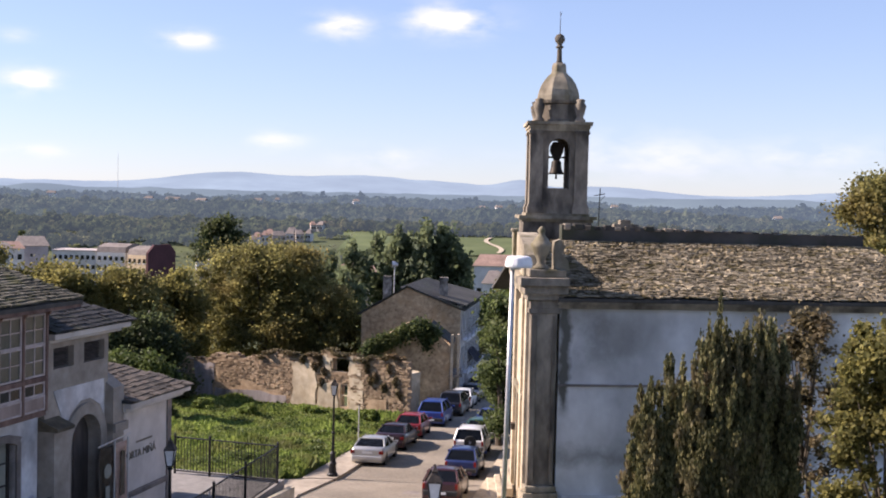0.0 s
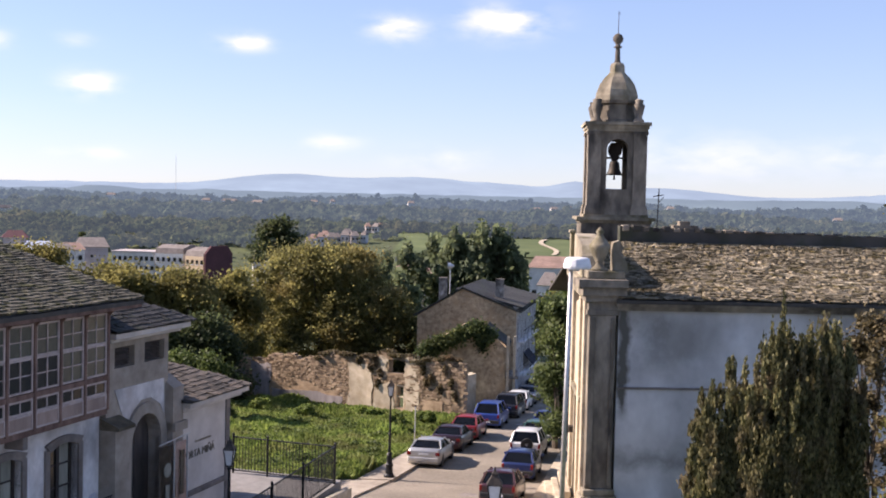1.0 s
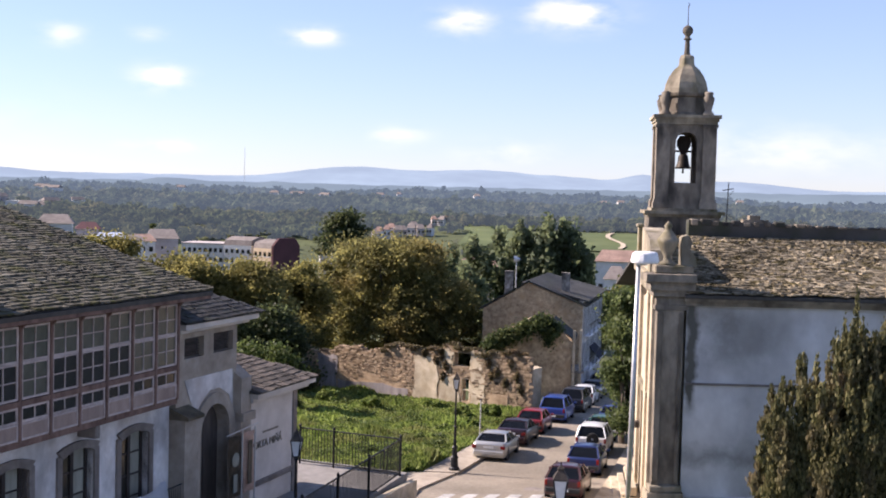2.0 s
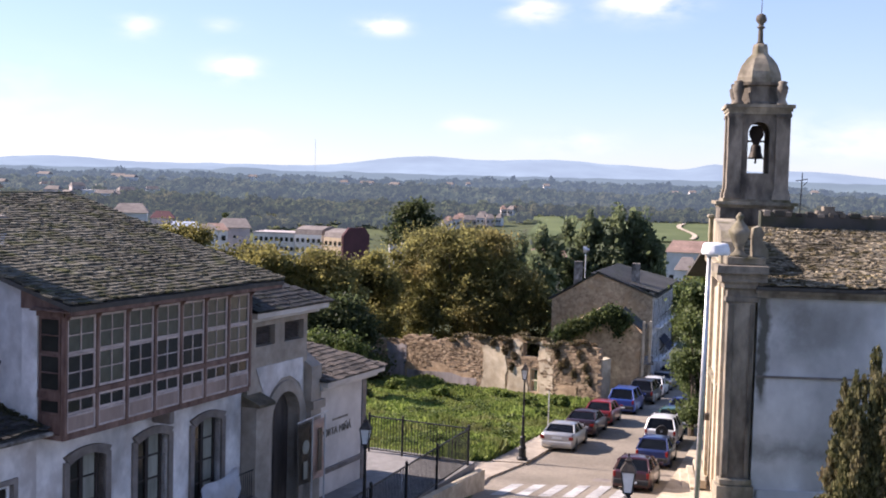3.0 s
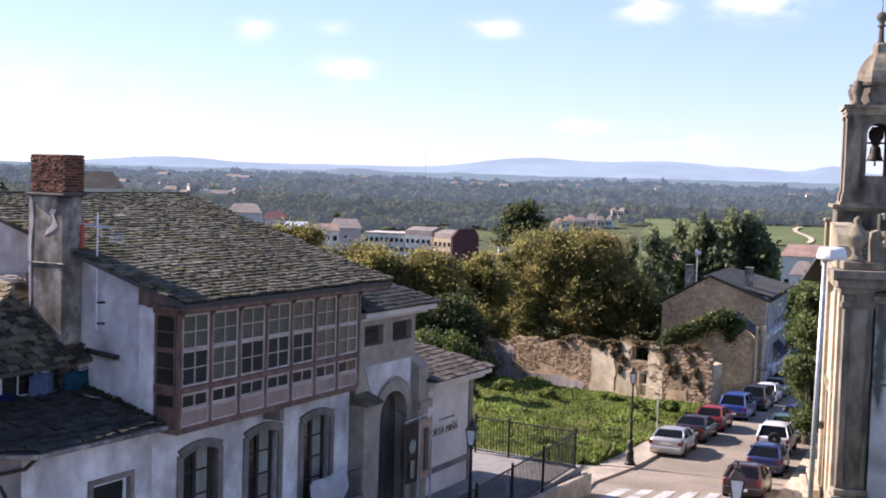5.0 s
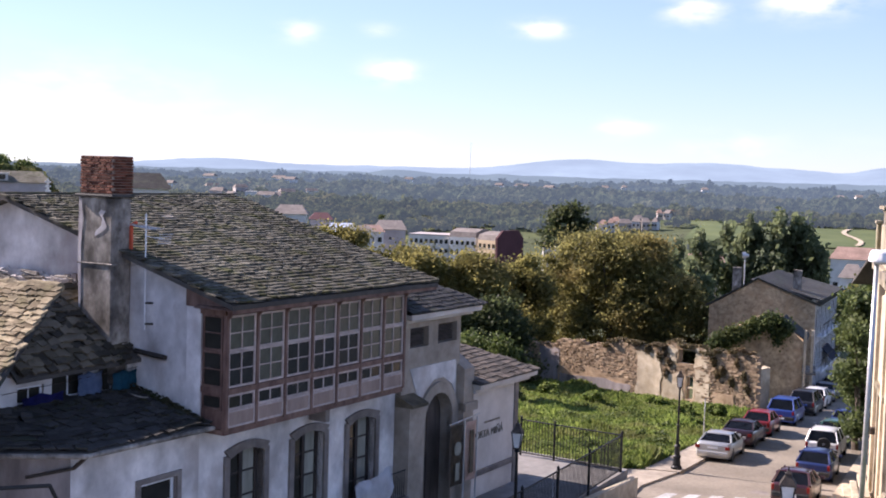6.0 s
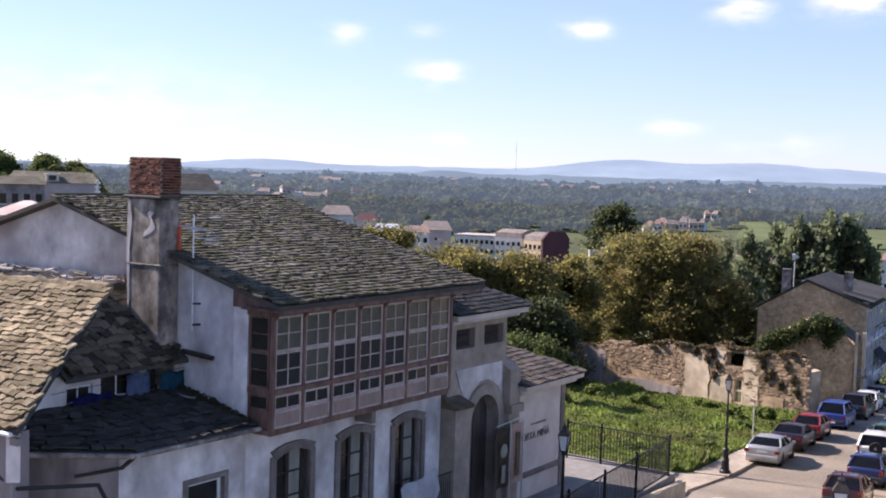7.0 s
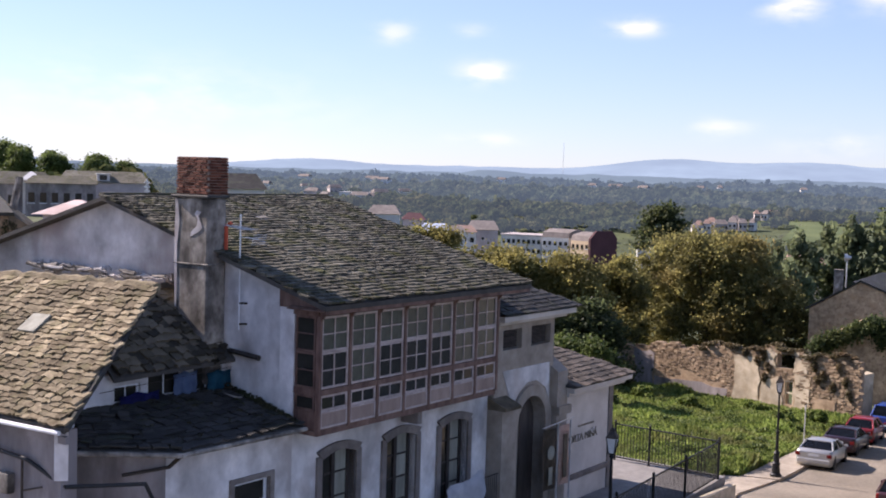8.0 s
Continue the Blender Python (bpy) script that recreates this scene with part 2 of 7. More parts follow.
M = dict(
    grass_ground=mat("grass_ground", (0.055, 0.07, 0.027), (0.1, 0.118, 0.045), 0.95, 0.8, (0.12, 0.4), 0.6),
    asphalt=mat("asphalt", (0.22, 0.19, 0.15), (0.3, 0.262, 0.212), 0.95, 6, (0.25, 0.3), 0.4, fine=90, spec=0.1),
    paving=mat("paving", (0.3, 0.255, 0.2), (0.42, 0.36, 0.285), 0.9, 2.5, (0.4, 0.35), 0.3),
    plaza=mat("plaza_paving", (0.2, 0.19, 0.18), (0.28, 0.265, 0.25), 0.9, 2.0, (0.4, 0.3), 0.3),
    beige=mat("beige_stone", (0.42, 0.35, 0.25), (0.6, 0.51, 0.38), 0.9, 3, (0.6, 0.35), 0.4),
    # worn road paint, greyed further to imitate the shadow over the zebra crossing
    road_paint=mat("road_paint", (0.34, 0.33, 0.31), (0.6, 0.59, 0.57), 0.8, 5, (0.9, 0.5), 0.2),
    granite=mat("granite", (0.17, 0.145, 0.115), (0.34, 0.29, 0.225), 0.92, 2.2, (0.45, 0.65), 0.7, hue=(0.075, 0.065, 0.055), streak=0.45),
    granite_light=mat("granite_lichen", (0.24, 0.205, 0.15), (0.44, 0.38, 0.28), 0.92, 2.6, (0.5, 0.65), 0.6, hue=(0.17, 0.15, 0.08), streak=0.6),
    granite_grey=mat("granite_grey", (0.17, 0.145, 0.13), (0.27, 0.235, 0.21), 0.9, 3.0, (0.6, 0.3), 0.35),
    plaster_church=mat("church_plaster", (0.62, 0.61, 0.61), (0.84, 0.83, 0.82), 0.92, 0.7, (0.22, 0.45), 0.2, hue=(0.5, 0.48, 0.45), streak=0.8),
    whitewash=mat("whitewash", (0.64, 0.605, 0.585), (0.86, 0.82, 0.795), 0.9, 2.6, (0.7, 0.45), 0.6, streak=0.8, hue=(0.52, 0.47, 0.44)),
    whitewash_old=mat("old_whitewash", (0.42, 0.385, 0.37), (0.72, 0.68, 0.66), 0.92, 1.3, (0.45, 0.6), 0.6, streak=0.9, hue=(0.4, 0.33, 0.31)),
    gate_stone=mat("gate_stone", (0.29, 0.245, 0.2), (0.42, 0.365, 0.305), 0.9, 2.0, (0.6, 0.35), 0.3),
    # grimy whitewash, darkened further to paint in shade on the low walls
    grimy_shaded=mat("grimy_shaded_whitewash", (0.2, 0.17, 0.165), (0.38, 0.34, 0.325), 0.92, 1.6, (0.5, 0.5), 0.35, streak=0.4, hue=(0.22, 0.2, 0.2)),
    cream=mat("cream_plaster", (0.56, 0.51, 0.46), (0.68, 0.63, 0.58), 0.9, 1.0, (0.5, 0.2), 0.15),
    slate=mat("slate", (0.075, 0.07, 0.055), (0.2, 0.185, 0.145), 0.9, 3.5, (0.35, 0.45), 0.6, islands=0.35, hue=(0.1, 0.1, 0.045), spec=0.1, fine=25),
    slate_dark=mat("dark_slate", (0.024, 0.023, 0.022), (0.075, 0.07, 0.064), 0.8, 2.0, (0.4, 0.4), 0.4, islands=0.4, hue=(0.05, 0.055, 0.035)),
    slate_rough=mat("rough_brown_slate", (0.07, 0.06, 0.045), (0.26, 0.215, 0.15), 0.9, 2.5, (0.5, 0.45), 0.6, islands=0.55, hue=(0.12, 0.1, 0.065), spec=0.12),
    slate_warm=mat("thick_brown_slate", (0.13, 0.1, 0.062), (0.4, 0.33, 0.215), 0.92, 5.0, (0.6, 0.5), 0.9, islands=0.35, hue=(0.2, 0.17, 0.095), spec=0.12, fine=22),
    slate_church=mat("lichened_slate", (0.11, 0.09, 0.058), (0.46, 0.39, 0.275), 0.92, 4.0, (0.3, 0.5), 0.8, islands=0.35, hue=(0.13, 0.105, 0.045), spec=0.12, fine=20),
    tile_brown=mat("brown_tile", (0.075, 0.064, 0.053), (0.17, 0.14, 0.115), 0.9, 3, (0.6, 0.4), 0.4, islands=0.5),
    roof_deck=mat("roof_boarding", (0.06, 0.055, 0.05), (0.1, 0.09, 0.08), 0.95, 3, (0.5, 0.3), 0.3),
    brick=mat("old_brick", (0.1, 0.035, 0.022), (0.27, 0.105, 0.065), 0.92, 7, (1.5, 0.65), 0.6, islands=0.5),
    mortar=mat("lime_mortar", (0.16, 0.12, 0.095), (0.34, 0.27, 0.22), 0.95, 6, (1.0, 0.4), 0.4),
    cement=mat("grey_render", (0.14, 0.12, 0.1), (0.48, 0.435, 0.38), 0.92, 3.2, (1.1, 0.75), 0.9, streak=0.7, hue=(0.075, 0.065, 0.055)),
    wood_red=mat("red_brown_wood", (0.1, 0.055, 0.044), (0.25, 0.155, 0.12), 0.75, 4, (0.8, 0.35), 0.25, streak=0.3),
    wood_pink=mat("faded_pink_panel", (0.28, 0.2, 0.165), (0.4, 0.3, 0.25), 0.8, 3, (0.9, 0.3), 0.2, streak=0.3),
    wood_frame=mat("pale_window_frame", (0.42, 0.335, 0.3), (0.6, 0.5, 0.455), 0.75, 5, (1.0, 0.3), 0.2),
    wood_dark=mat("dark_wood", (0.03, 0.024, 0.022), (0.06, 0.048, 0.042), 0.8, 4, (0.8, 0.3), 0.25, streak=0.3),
    white_paint=mat("white_paint", (0.72, 0.72, 0.73), (0.82, 0.82, 0.83), 0.6, 4, (1.0, 0.15), 0.1),
    pvc=mat("white_window_frame", (0.7, 0.71, 0.73), (0.8, 0.81, 0.82), 0.5, 4, (1.0, 0.1), 0.05),
    curtain=mat("pale_curtain", (0.22, 0.215, 0.175), (0.36, 0.35, 0.29), 0.9, 3, (1.0, 0.3), 0.2, streak=0.2),
    glass=glassmat("window_glass", (0.028, 0.027, 0.023), 0.12),
    glass_pale=glassmat("curtained_glass", (0.075, 0.078, 0.06), 0.3),
    glass_black=glassmat("car_glass", (0.012, 0.014, 0.018)),
    black=mat("black_iron", (0.012, 0.013, 0.014), (0.03, 0.03, 0.032), 0.5, 8, (2, 0.2), 0.15, metal=0.5),
    iron=mat("rusty_iron", (0.05, 0.045, 0.04), (0.1, 0.08, 0.065), 0.7, 8, (2, 0.2), 0.2, metal=0.6),
    galv=mat("galvanised_steel", (0.5, 0.5, 0.5), (0.64, 0.64, 0.65), 0.4, 6, (2, 0.2), 0.05, metal=0.5),
    lamp_white=mat("white_lamp_shell", (0.68, 0.68, 0.69), (0.8, 0.8, 0.8), 0.4, 4, (2, 0.1), 0.05),
    lamp_glass=mat("frosted_lamp_glass", (0.55, 0.56, 0.55), (0.68, 0.69, 0.68), 0.3, 6, (2, 0.1), 0.02),
    bronze=mat("bell_bronze", (0.025, 0.022, 0.02), (0.06, 0.05, 0.04), 0.55, 6, (2, 0.3), 0.2, metal=0.6),
    rubber=mat("tyre_rubber", (0.012, 0.012, 0.012), (0.025, 0.025, 0.025), 0.8, 10, (2, 0.2), 0.1),
    rim=mat("alloy_rim", (0.35, 0.35, 0.36), (0.5, 0.5, 0.51), 0.35, 8, (2, 0.1), 0.05, metal=0.7),
    tail=mat("red_tail_light", (0.16, 0.012, 0.01), (0.24, 0.02, 0.015), 0.25, 8, (2, 0.1), 0.0),
    plate=mat("number_plate", (0.7, 0.7, 0.68), (0.8, 0.8, 0.78), 0.5, 8, (2, 0.1), 0.0),
    trim=mat("black_plastic", (0.02, 0.02, 0.02), (0.035, 0.035, 0.035), 0.6, 8, (2, 0.1), 0.05),
    bark=mat("bark", (0.07, 0.055, 0.04), (0.14, 0.115, 0.09), 0.95, 4, (1, 0.3), 0.6, streak=0.3),
    stone_wall=mat("rubble_stone", (0.2, 0.14, 0.09), (0.46, 0.345, 0.225), 0.95, 1.8, (0.5, 0.5), 0.7, islands=0.5, hue=(0.36, 0.26, 0.17)),
    stone_bed=mat("earth_mortar", (0.24, 0.165, 0.1), (0.44, 0.325, 0.21), 0.95, 2, (0.4, 0.5), 0.6),
    ruin_plaster=mat("flaking_plaster", (0.45, 0.36, 0.24), (0.68, 0.58, 0.43), 0.93, 1.6, (0.6, 0.4), 0.4),
    leaf_autumn=leafmat("autumn_leaves", (0.17, 0.162, 0.058), (0.36, 0.33, 0.118), (0.27, 0.215, 0.08), trans=0.66, islands=0.5),
    leaf_yellow=leafmat("yellowing_leaves", (0.14, 0.138, 0.047), (0.34, 0.305, 0.1), (0.24, 0.21, 0.072), trans=0.64, islands=0.5),
    leaf_dark=leafmat("dark_leaves", (0.05, 0.065, 0.028), (0.11, 0.135, 0.055), (0.09, 0.1, 0.042), trans=0.5),
    leaf_green=leafmat("green_leaves", (0.08, 0.115, 0.032), (0.2, 0.25, 0.075), (0.12, 0.16, 0.045), trans=0.45),
    leaf_euc=leafmat("grey_green_leaves", (0.1, 0.125, 0.062), (0.215, 0.25, 0.13), (0.145, 0.175, 0.08), trans=0.62, islands=0.35),
    leaf_yew=leafmat("yew_needles", (0.06, 0.066, 0.026), (0.21, 0.195, 0.085), (0.21, 0.165, 0.095), trans=0.35, scale=1.5),
    leaf_ivy=leafmat("ivy_leaves", (0.06, 0.085, 0.03), (0.15, 0.19, 0.065), (0.12, 0.14, 0.045), trans=0.45),
    leaf_dry=leafmat("dry_leaves", (0.09, 0.075, 0.04), (0.24, 0.195, 0.1), (0.2, 0.14, 0.08), trans=0.4),
    blades=leafmat("grass_blades", (0.115, 0.17, 0.035), (0.3, 0.37, 0.09), (0.2, 0.215, 0.07), trans=0.45, scale=0.9),
    cloth_blue=mat("blue_cloth", (0.015, 0.015, 0.08), (0.03, 0.03, 0.16), 0.9, 6, (2, 0.3), 0.3),
    cloth_teal=mat("teal_cloth", (0.02, 0.1, 0.16), (0.035, 0.15, 0.22), 0.9, 6, (2, 0.3), 0.3),
    cloth_pale=mat("pale_blue_cloth", (0.14, 0.2, 0.36), (0.22, 0.29, 0.46), 0.9, 6, (2, 0.3), 0.3),
    cloth_white=mat("white_sheet", (0.7, 0.7, 0.74), (0.8, 0.8, 0.82), 0.9, 5, (2, 0.2), 0.3),
    banner_brown=mat("brown_banner", (0.1, 0.075, 0.05), (0.15, 0.115, 0.08), 0.85, 4, (1, 0.2), 0.1),
    banner_peach=mat("peach_banner", (0.62, 0.42, 0.32), (0.72, 0.52, 0.41), 0.85, 4, (1, 0.2), 0.1),
    banner_navy=mat("navy_canvas", (0.015, 0.017, 0.03), (0.03, 0.033, 0.055), 0.9, 4, (1, 0.2), 0.1),
    red_pipe=mat("red_plastic", (0.45, 0.07, 0.03), (0.55, 0.1, 0.045), 0.6, 6, (2, 0.2), 0.1),
    gate_wood=mat("brown_gate_wood", (0.07, 0.055, 0.047), (0.13, 0.105, 0.09), 0.85, 4, (0.8, 0.4), 0.3, streak=0.2),
    moss=leafmat("roof_moss", (0.03, 0.026, 0.016), (0.09, 0.078, 0.04), (0.06, 0.065, 0.025), trans=0.1, scale=2.0),
    terracotta=mat("terracotta_roof", (0.25, 0.16, 0.125), (0.36, 0.25, 0.2), 0.9, 3, (0.4, 0.3), 0.3),
)


def streaks(m, marks, tint):
    """Run-off stains: marks are (axis, middle, half width, strength, lowest z, highest z) in the thing's own metres."""
    nt = m.node_tree
    bs = nt.nodes["Principled BSDF"]
    col = bs.inputs["Base Color"].links[0].from_socket
    tc = nt.nodes.new("ShaderNodeTexCoord")
    sep = nt.nodes.new("ShaderNodeSeparateXYZ")
    nt.links.new(tc.outputs["Object"], sep.inputs[0])
    nz = nt.nodes.new("ShaderNodeTexNoise")
    nz.inputs["Scale"].default_value, nz.inputs["Detail"].default_value, nz.inputs["Roughness"].default_value = 0.9, 7, 0.65
    nt.links.new(tc.outputs["Object"], nz.inputs["Vector"])

    def calc(op, a, b=None, c=None):
        n = nt.nodes.new("ShaderNodeMath")
        n.operation, n.use_clamp = op, op in ("MULTIPLY", "SUBTRACT") and c == 1
        for i, v in enumerate((a, b)):
            if v is None:
                continue
            if isinstance(v, (int, float)):
                n.inputs[i].default_value = v
            else:
                nt.links.new(v, n.inputs[i])
        return n.outputs[0]

    for axis, mid, half, k, za, zb in marks:
        wob = calc("MULTIPLY", calc("SUBTRACT", nz.outputs["Fac"], 0.5), half * 2.6)
        d = calc("ABSOLUTE", calc("SUBTRACT", calc("ADD", sep.outputs[axis], wob), mid))
        f = calc("SUBTRACT", 1.0, calc("DIVIDE", d, half), 1)
        for z, sign in ((za, 1), (zb, -1)):
            g = calc("MULTIPLY", calc("SUBTRACT", sep.outputs[2], z), sign * 0.9)
            f = calc("MULTIPLY", f, calc("MULTIPLY", g, 1.0, 1))
        f = calc("MULTIPLY", f, k, 1)
        mx = nt.nodes.new("ShaderNodeMix")
        mx.data_type = "RGBA"
        nt.links.new(f, mx.inputs["Factor"])
        nt.links.new(col, mx.inputs["A"])
        mx.inputs["B"].default_value = (*tint, 1)
        col = mx.outputs["Result"]
    nt.links.new(col, bs.inputs["Base Color"])


streaks(M["plaster_church"], ((0, 1.95, 0.32, 1.5, 4.6, 10.5), (0, 3.4, 1.3, 0.55, 6.2, 9.8), (2, 3.1, 0.55, 0.55, 0.5, 5.0), (0, 4.6, 0.8, 0.35, 6.6, 9.6), (0, 12.5, 1.6, 0.5, 5.5, 10.0)), (0.12, 0.115, 0.1))


# ---- building helpers ----
def part(name, bm, material, parent=None, label="", kind="", smooth=False, category="", group=""):
    """Link a bmesh as one mesh object."""
    me = bpy.data.meshes.new(name)
    bmesh.ops.recalc_face_normals(bm, faces=bm.faces)
    bm.to_mesh(me)
    bm.free()
    return link(name, me, material, parent, label, kind, smooth, category, group)


def link(name, me, material, parent=None, label="", kind="", smooth=False, category="", group=""):
    if not me.materials:
        me.materials.append(material)
    if smooth:
        me.polygons.foreach_set("use_smooth", [True] * len(me.polygons))
    ob = new(name, me)
    ob.parent = parent
    return tagged(ob, label, category, group, kind)


def raw(name, verts, faces, material, parent=None, **kw):
    me = bpy.data.meshes.new(name)
    me.from_pydata(verts if isinstance(verts, list) else verts.tolist(), [], faces if isinstance(faces, list) else faces.tolist())
    me.update()
    return link(name, me, material, parent, **kw)


def thing(name, m, label, category, group="", kind=""):
    ob = new(name)
    ob.matrix_basis = m
    ob.empty_display_size = 0.2
    return tagged(ob, label, category, group, kind)


def B():
    return bmesh.new()


def bx(bm, x0, x1, y0, y1, z0, z1, m=None):
    vs = [bm.verts.new(Vector(p) if m is None else m @ Vector(p)) for p in
          ((x0, y0, z0), (x1, y0, z0), (x1, y1, z0), (x0, y1, z0), (x0, y0, z1), (x1, y0, z1), (x1, y1, z1), (x0, y1, z1))]
    for f in ((0, 3, 2, 1), (4, 5, 6, 7), (0, 1, 5, 4), (1, 2, 6, 5), (2, 3, 7, 6), (3, 0, 4, 7)):
        bm.faces.new([vs[i] for i in f])
    return bm


def bev(bm, w=0.02, seg=1):
    bmesh.ops.remove_doubles(bm, verts=bm.verts, dist=1e-5)
    bmesh.ops.bevel(bm, geom=bm.edges[:], offset=w, segments=seg, affect="EDGES", clamp_overlap=True)
    return bm


def prism(bm, pts, vec, m=None):
    """A flat outline pushed along vec."""
    vec = Vector(vec)
    a = [Vector(p) for p in pts]
    b = [p + vec for p in a]
    if m is not None:
        a, b = [m @ p for p in a], [m @ p for p in b]
    a, b = [bm.verts.new(p) for p in a], [bm.verts.new(p) for p in b]
    bm.faces.new(a[::-1])
    bm.faces.new(b)
    for i in range(len(a)):
        j = (i + 1) % len(a)
        bm.faces.new((a[i], a[j], b[j], b[i]))
    return bm


def tube(bm, p0, p1, r0, r1=None, n=8, caps=True):
    p0, p1 = Vector(p0), Vector(p1)
    r1 = r0 if r1 is None else r1
    q = (p1 - p0).to_track_quat("Z", "Y")
    rings = []
    for p, r in ((p0, r0), (p1, r1)):
        rings.append([bm.verts.new(p + q @ Vector((r * math.cos(2 * math.pi * i / n), r * math.sin(2 * math.pi * i / n), 0))) for i in range(n)])
    for i in range(n):
        j = (i + 1) % n
        bm.faces.new((rings[0][i], rings[0][j], rings[1][j], rings[1][i]))
    if caps:
        bm.faces.new(rings[0][::-1])
        bm.faces.new(rings[1])
    return bm


def lathe(bm, prof, n=16, c=(0, 0, 0), turn=0.0):
    """A profile of (radius, height) turned about the upright through c."""
    rings = []
    for r, z in prof:
        rings.append([bm.verts.new((c[0] + r * math.cos(turn + 2 * math.pi * i / n), c[1] + r * math.sin(turn + 2 * math.pi * i / n), c[2] + z)) for i in range(n)])
    for a, b in zip(rings, rings[1:]):
        for i in range(n):
            j = (i + 1) % n
            bm.faces.new((a[i], a[j], b[j], b[i]))
    bm.faces.new(rings[0][::-1])
    bm.faces.new(rings[-1])
    return bm


def holed(bm, x0, x1, z0, z1, y0, y1, holes, m=None):
    """A wall along x between y0 and y1, with rectangular openings (a, b, c, d)."""
    xs = sorted({x0, x1, *[h[0] for h in holes], *[h[1] for h in holes]})
    zs = sorted({z0, z1, *[h[2] for h in holes], *[h[3] for h in holes]})
    for a, b in zip(xs, xs[1:]):
        for c, d in zip(zs, zs[1:]):
            if not any(h[0] < (a + b) / 2 < h[1] and h[2] < (c + d) / 2 < h[3] for h in holes):
                bx(bm, a, b, y0, y1, max(c, z0), min(d, z1), m)
    bmesh.ops.remove_doubles(bm, verts=bm.verts, dist=1e-4)
    return bm


def arch_fill(bm, a, b, zs, zt, rise, y0, y1, n=12, flat=1):
    """The wall between an arch (springing at zs, rising by rise) and the level zt."""
    mid, half = (a + b) / 2, (b - a) / 2
    for i in range(n):
        t0, t1 = math.pi * (1 - i / n), math.pi * (1 - (i + 1) / n)
        p, q = [(mid + half * math.cos(t), zs + rise * abs(math.sin(t)) ** flat) for t in (t0, t1)]
        prism(bm, [(p[0], y0, p[1]), (q[0], y0, q[1]), (q[0], y0, zt), (p[0], y0, zt)], (0, y1 - y0, 0))
    return bm


def arch_ring(bm, a, b, zs, rise, width, y0, y1, n=14):
    mid, half = (a + b) / 2, (b - a) / 2
    for i in range(n):
        t0, t1 = math.pi * (1 - i / n), math.pi * (1 - (i + 1) / n)
        o = []
        for h, r in ((half, rise), (half + width, rise + width)):
            o.append([(mid + h * math.cos(t), y0, zs + r * math.sin(t)) for t in (t0, t1)])
        prism(bm, [o[0][0], o[0][1], o[1][1], o[1][0]], (0, y1 - y0, 0))
    return bm


def slates(parent, origin, ex, ey, width, length, cw, ch, material, separate=0, name="slate", keep=None, rough=1.0, seed=1, thick=0.022):
    """Overlapping courses on a slope: origin at the eave's corner, ex along the eave, ey up the slope. The nearest ones are pieces of their own."""
    rnd = random.Random(seed)
    o, ex, ey = Vector(origin), Vector(ex).normalized(), Vector(ey).normalized()
    ez = ex.cross(ey)
    if ez.z < 0:
        ez = -ez
    base = []
    for k in range(6):
        w, l = cw * (0.99, 0.72, 1.2, 0.85, 1.05, 1.38)[k], ch * (1.55, 1.45, 1.6, 1.5, 1.62, 1.5)[k]
        t = thick * (1, 1.35, 0.75, 1.15, 0.9, 1.2)[k]
        chip = [rnd.uniform(-0.09, 0.11) * ch * rough for _ in range(4)]
        line = [(-w / 2, chip[0]), (-w * 0.2, chip[1]), (w * 0.25, chip[2]), (w / 2, chip[3] + 0.04 * ch * rough), (w / 2 * 0.97, l), (-w / 2 * 0.97, l)]
        base.append([(px, py, -t if py == l else 0) for px, py in line] + [(px, py, 0 if py == l else t) for px, py in line])
    faces = [(0, 5, 4, 3, 2, 1), (6, 7, 8, 9, 10, 11)] + [(i, (i + 1) % 6, (i + 1) % 6 + 6, i + 6) for i in range(6)]
    shared = []
    V, F = [], []
    count = 0
    rows, cols = int(length / ch), int(width / cw) + 1
    for r in range(rows):
        off = rnd.uniform(0, cw)
        for c in range(cols):
            x, y = c * cw + off - cw * 0.5 + rnd.uniform(-0.12, 0.12) * cw, r * ch + (rnd.uniform(-0.09, 0.09) + 0.22 * noise.noise((c * cw * 0.7, r * 0.31, seed))) * ch * rough
            if x < 0 or x > width or (keep and not keep(x, y)):
                continue
            k = rnd.randrange(6)
            tilt = Matrix.Rotation(rnd.uniform(-0.05, 0.05) * rough, 3, "Z") @ Matrix.Rotation(rnd.uniform(-0.03, 0.02) * rough - 0.02, 3, "X") @ Matrix.Rotation(rnd.uniform(-0.02, 0.02) * rough, 3, "Y")
            rot = Matrix((ex, ey, ez)).transposed() @ tilt
            p = o + ex * x + ey * y + ez * (thick * 1.4 + rnd.uniform(0, 0.012) * rough)
            if count < separate:
                if not shared:
                    for b in base:
                        me = bpy.data.meshes.new(name)
                        me.from_pydata(b, [], faces)
                        me.materials.append(material)
                        shared.append(me)
                ob = new(name, shared[k])
                ob.parent = parent
                ob.matrix_basis = Matrix.Translation(p) @ rot.to_4x4()
                count += 1
            else:
                i = len(V)
                V += [p + rot @ Vector(q) for q in base[k]]
                F += [tuple(i + j for j in f) for f in faces]
    if V:
        raw("roofing", [tuple(v) for v in V], F, material, parent, kind="stuff")


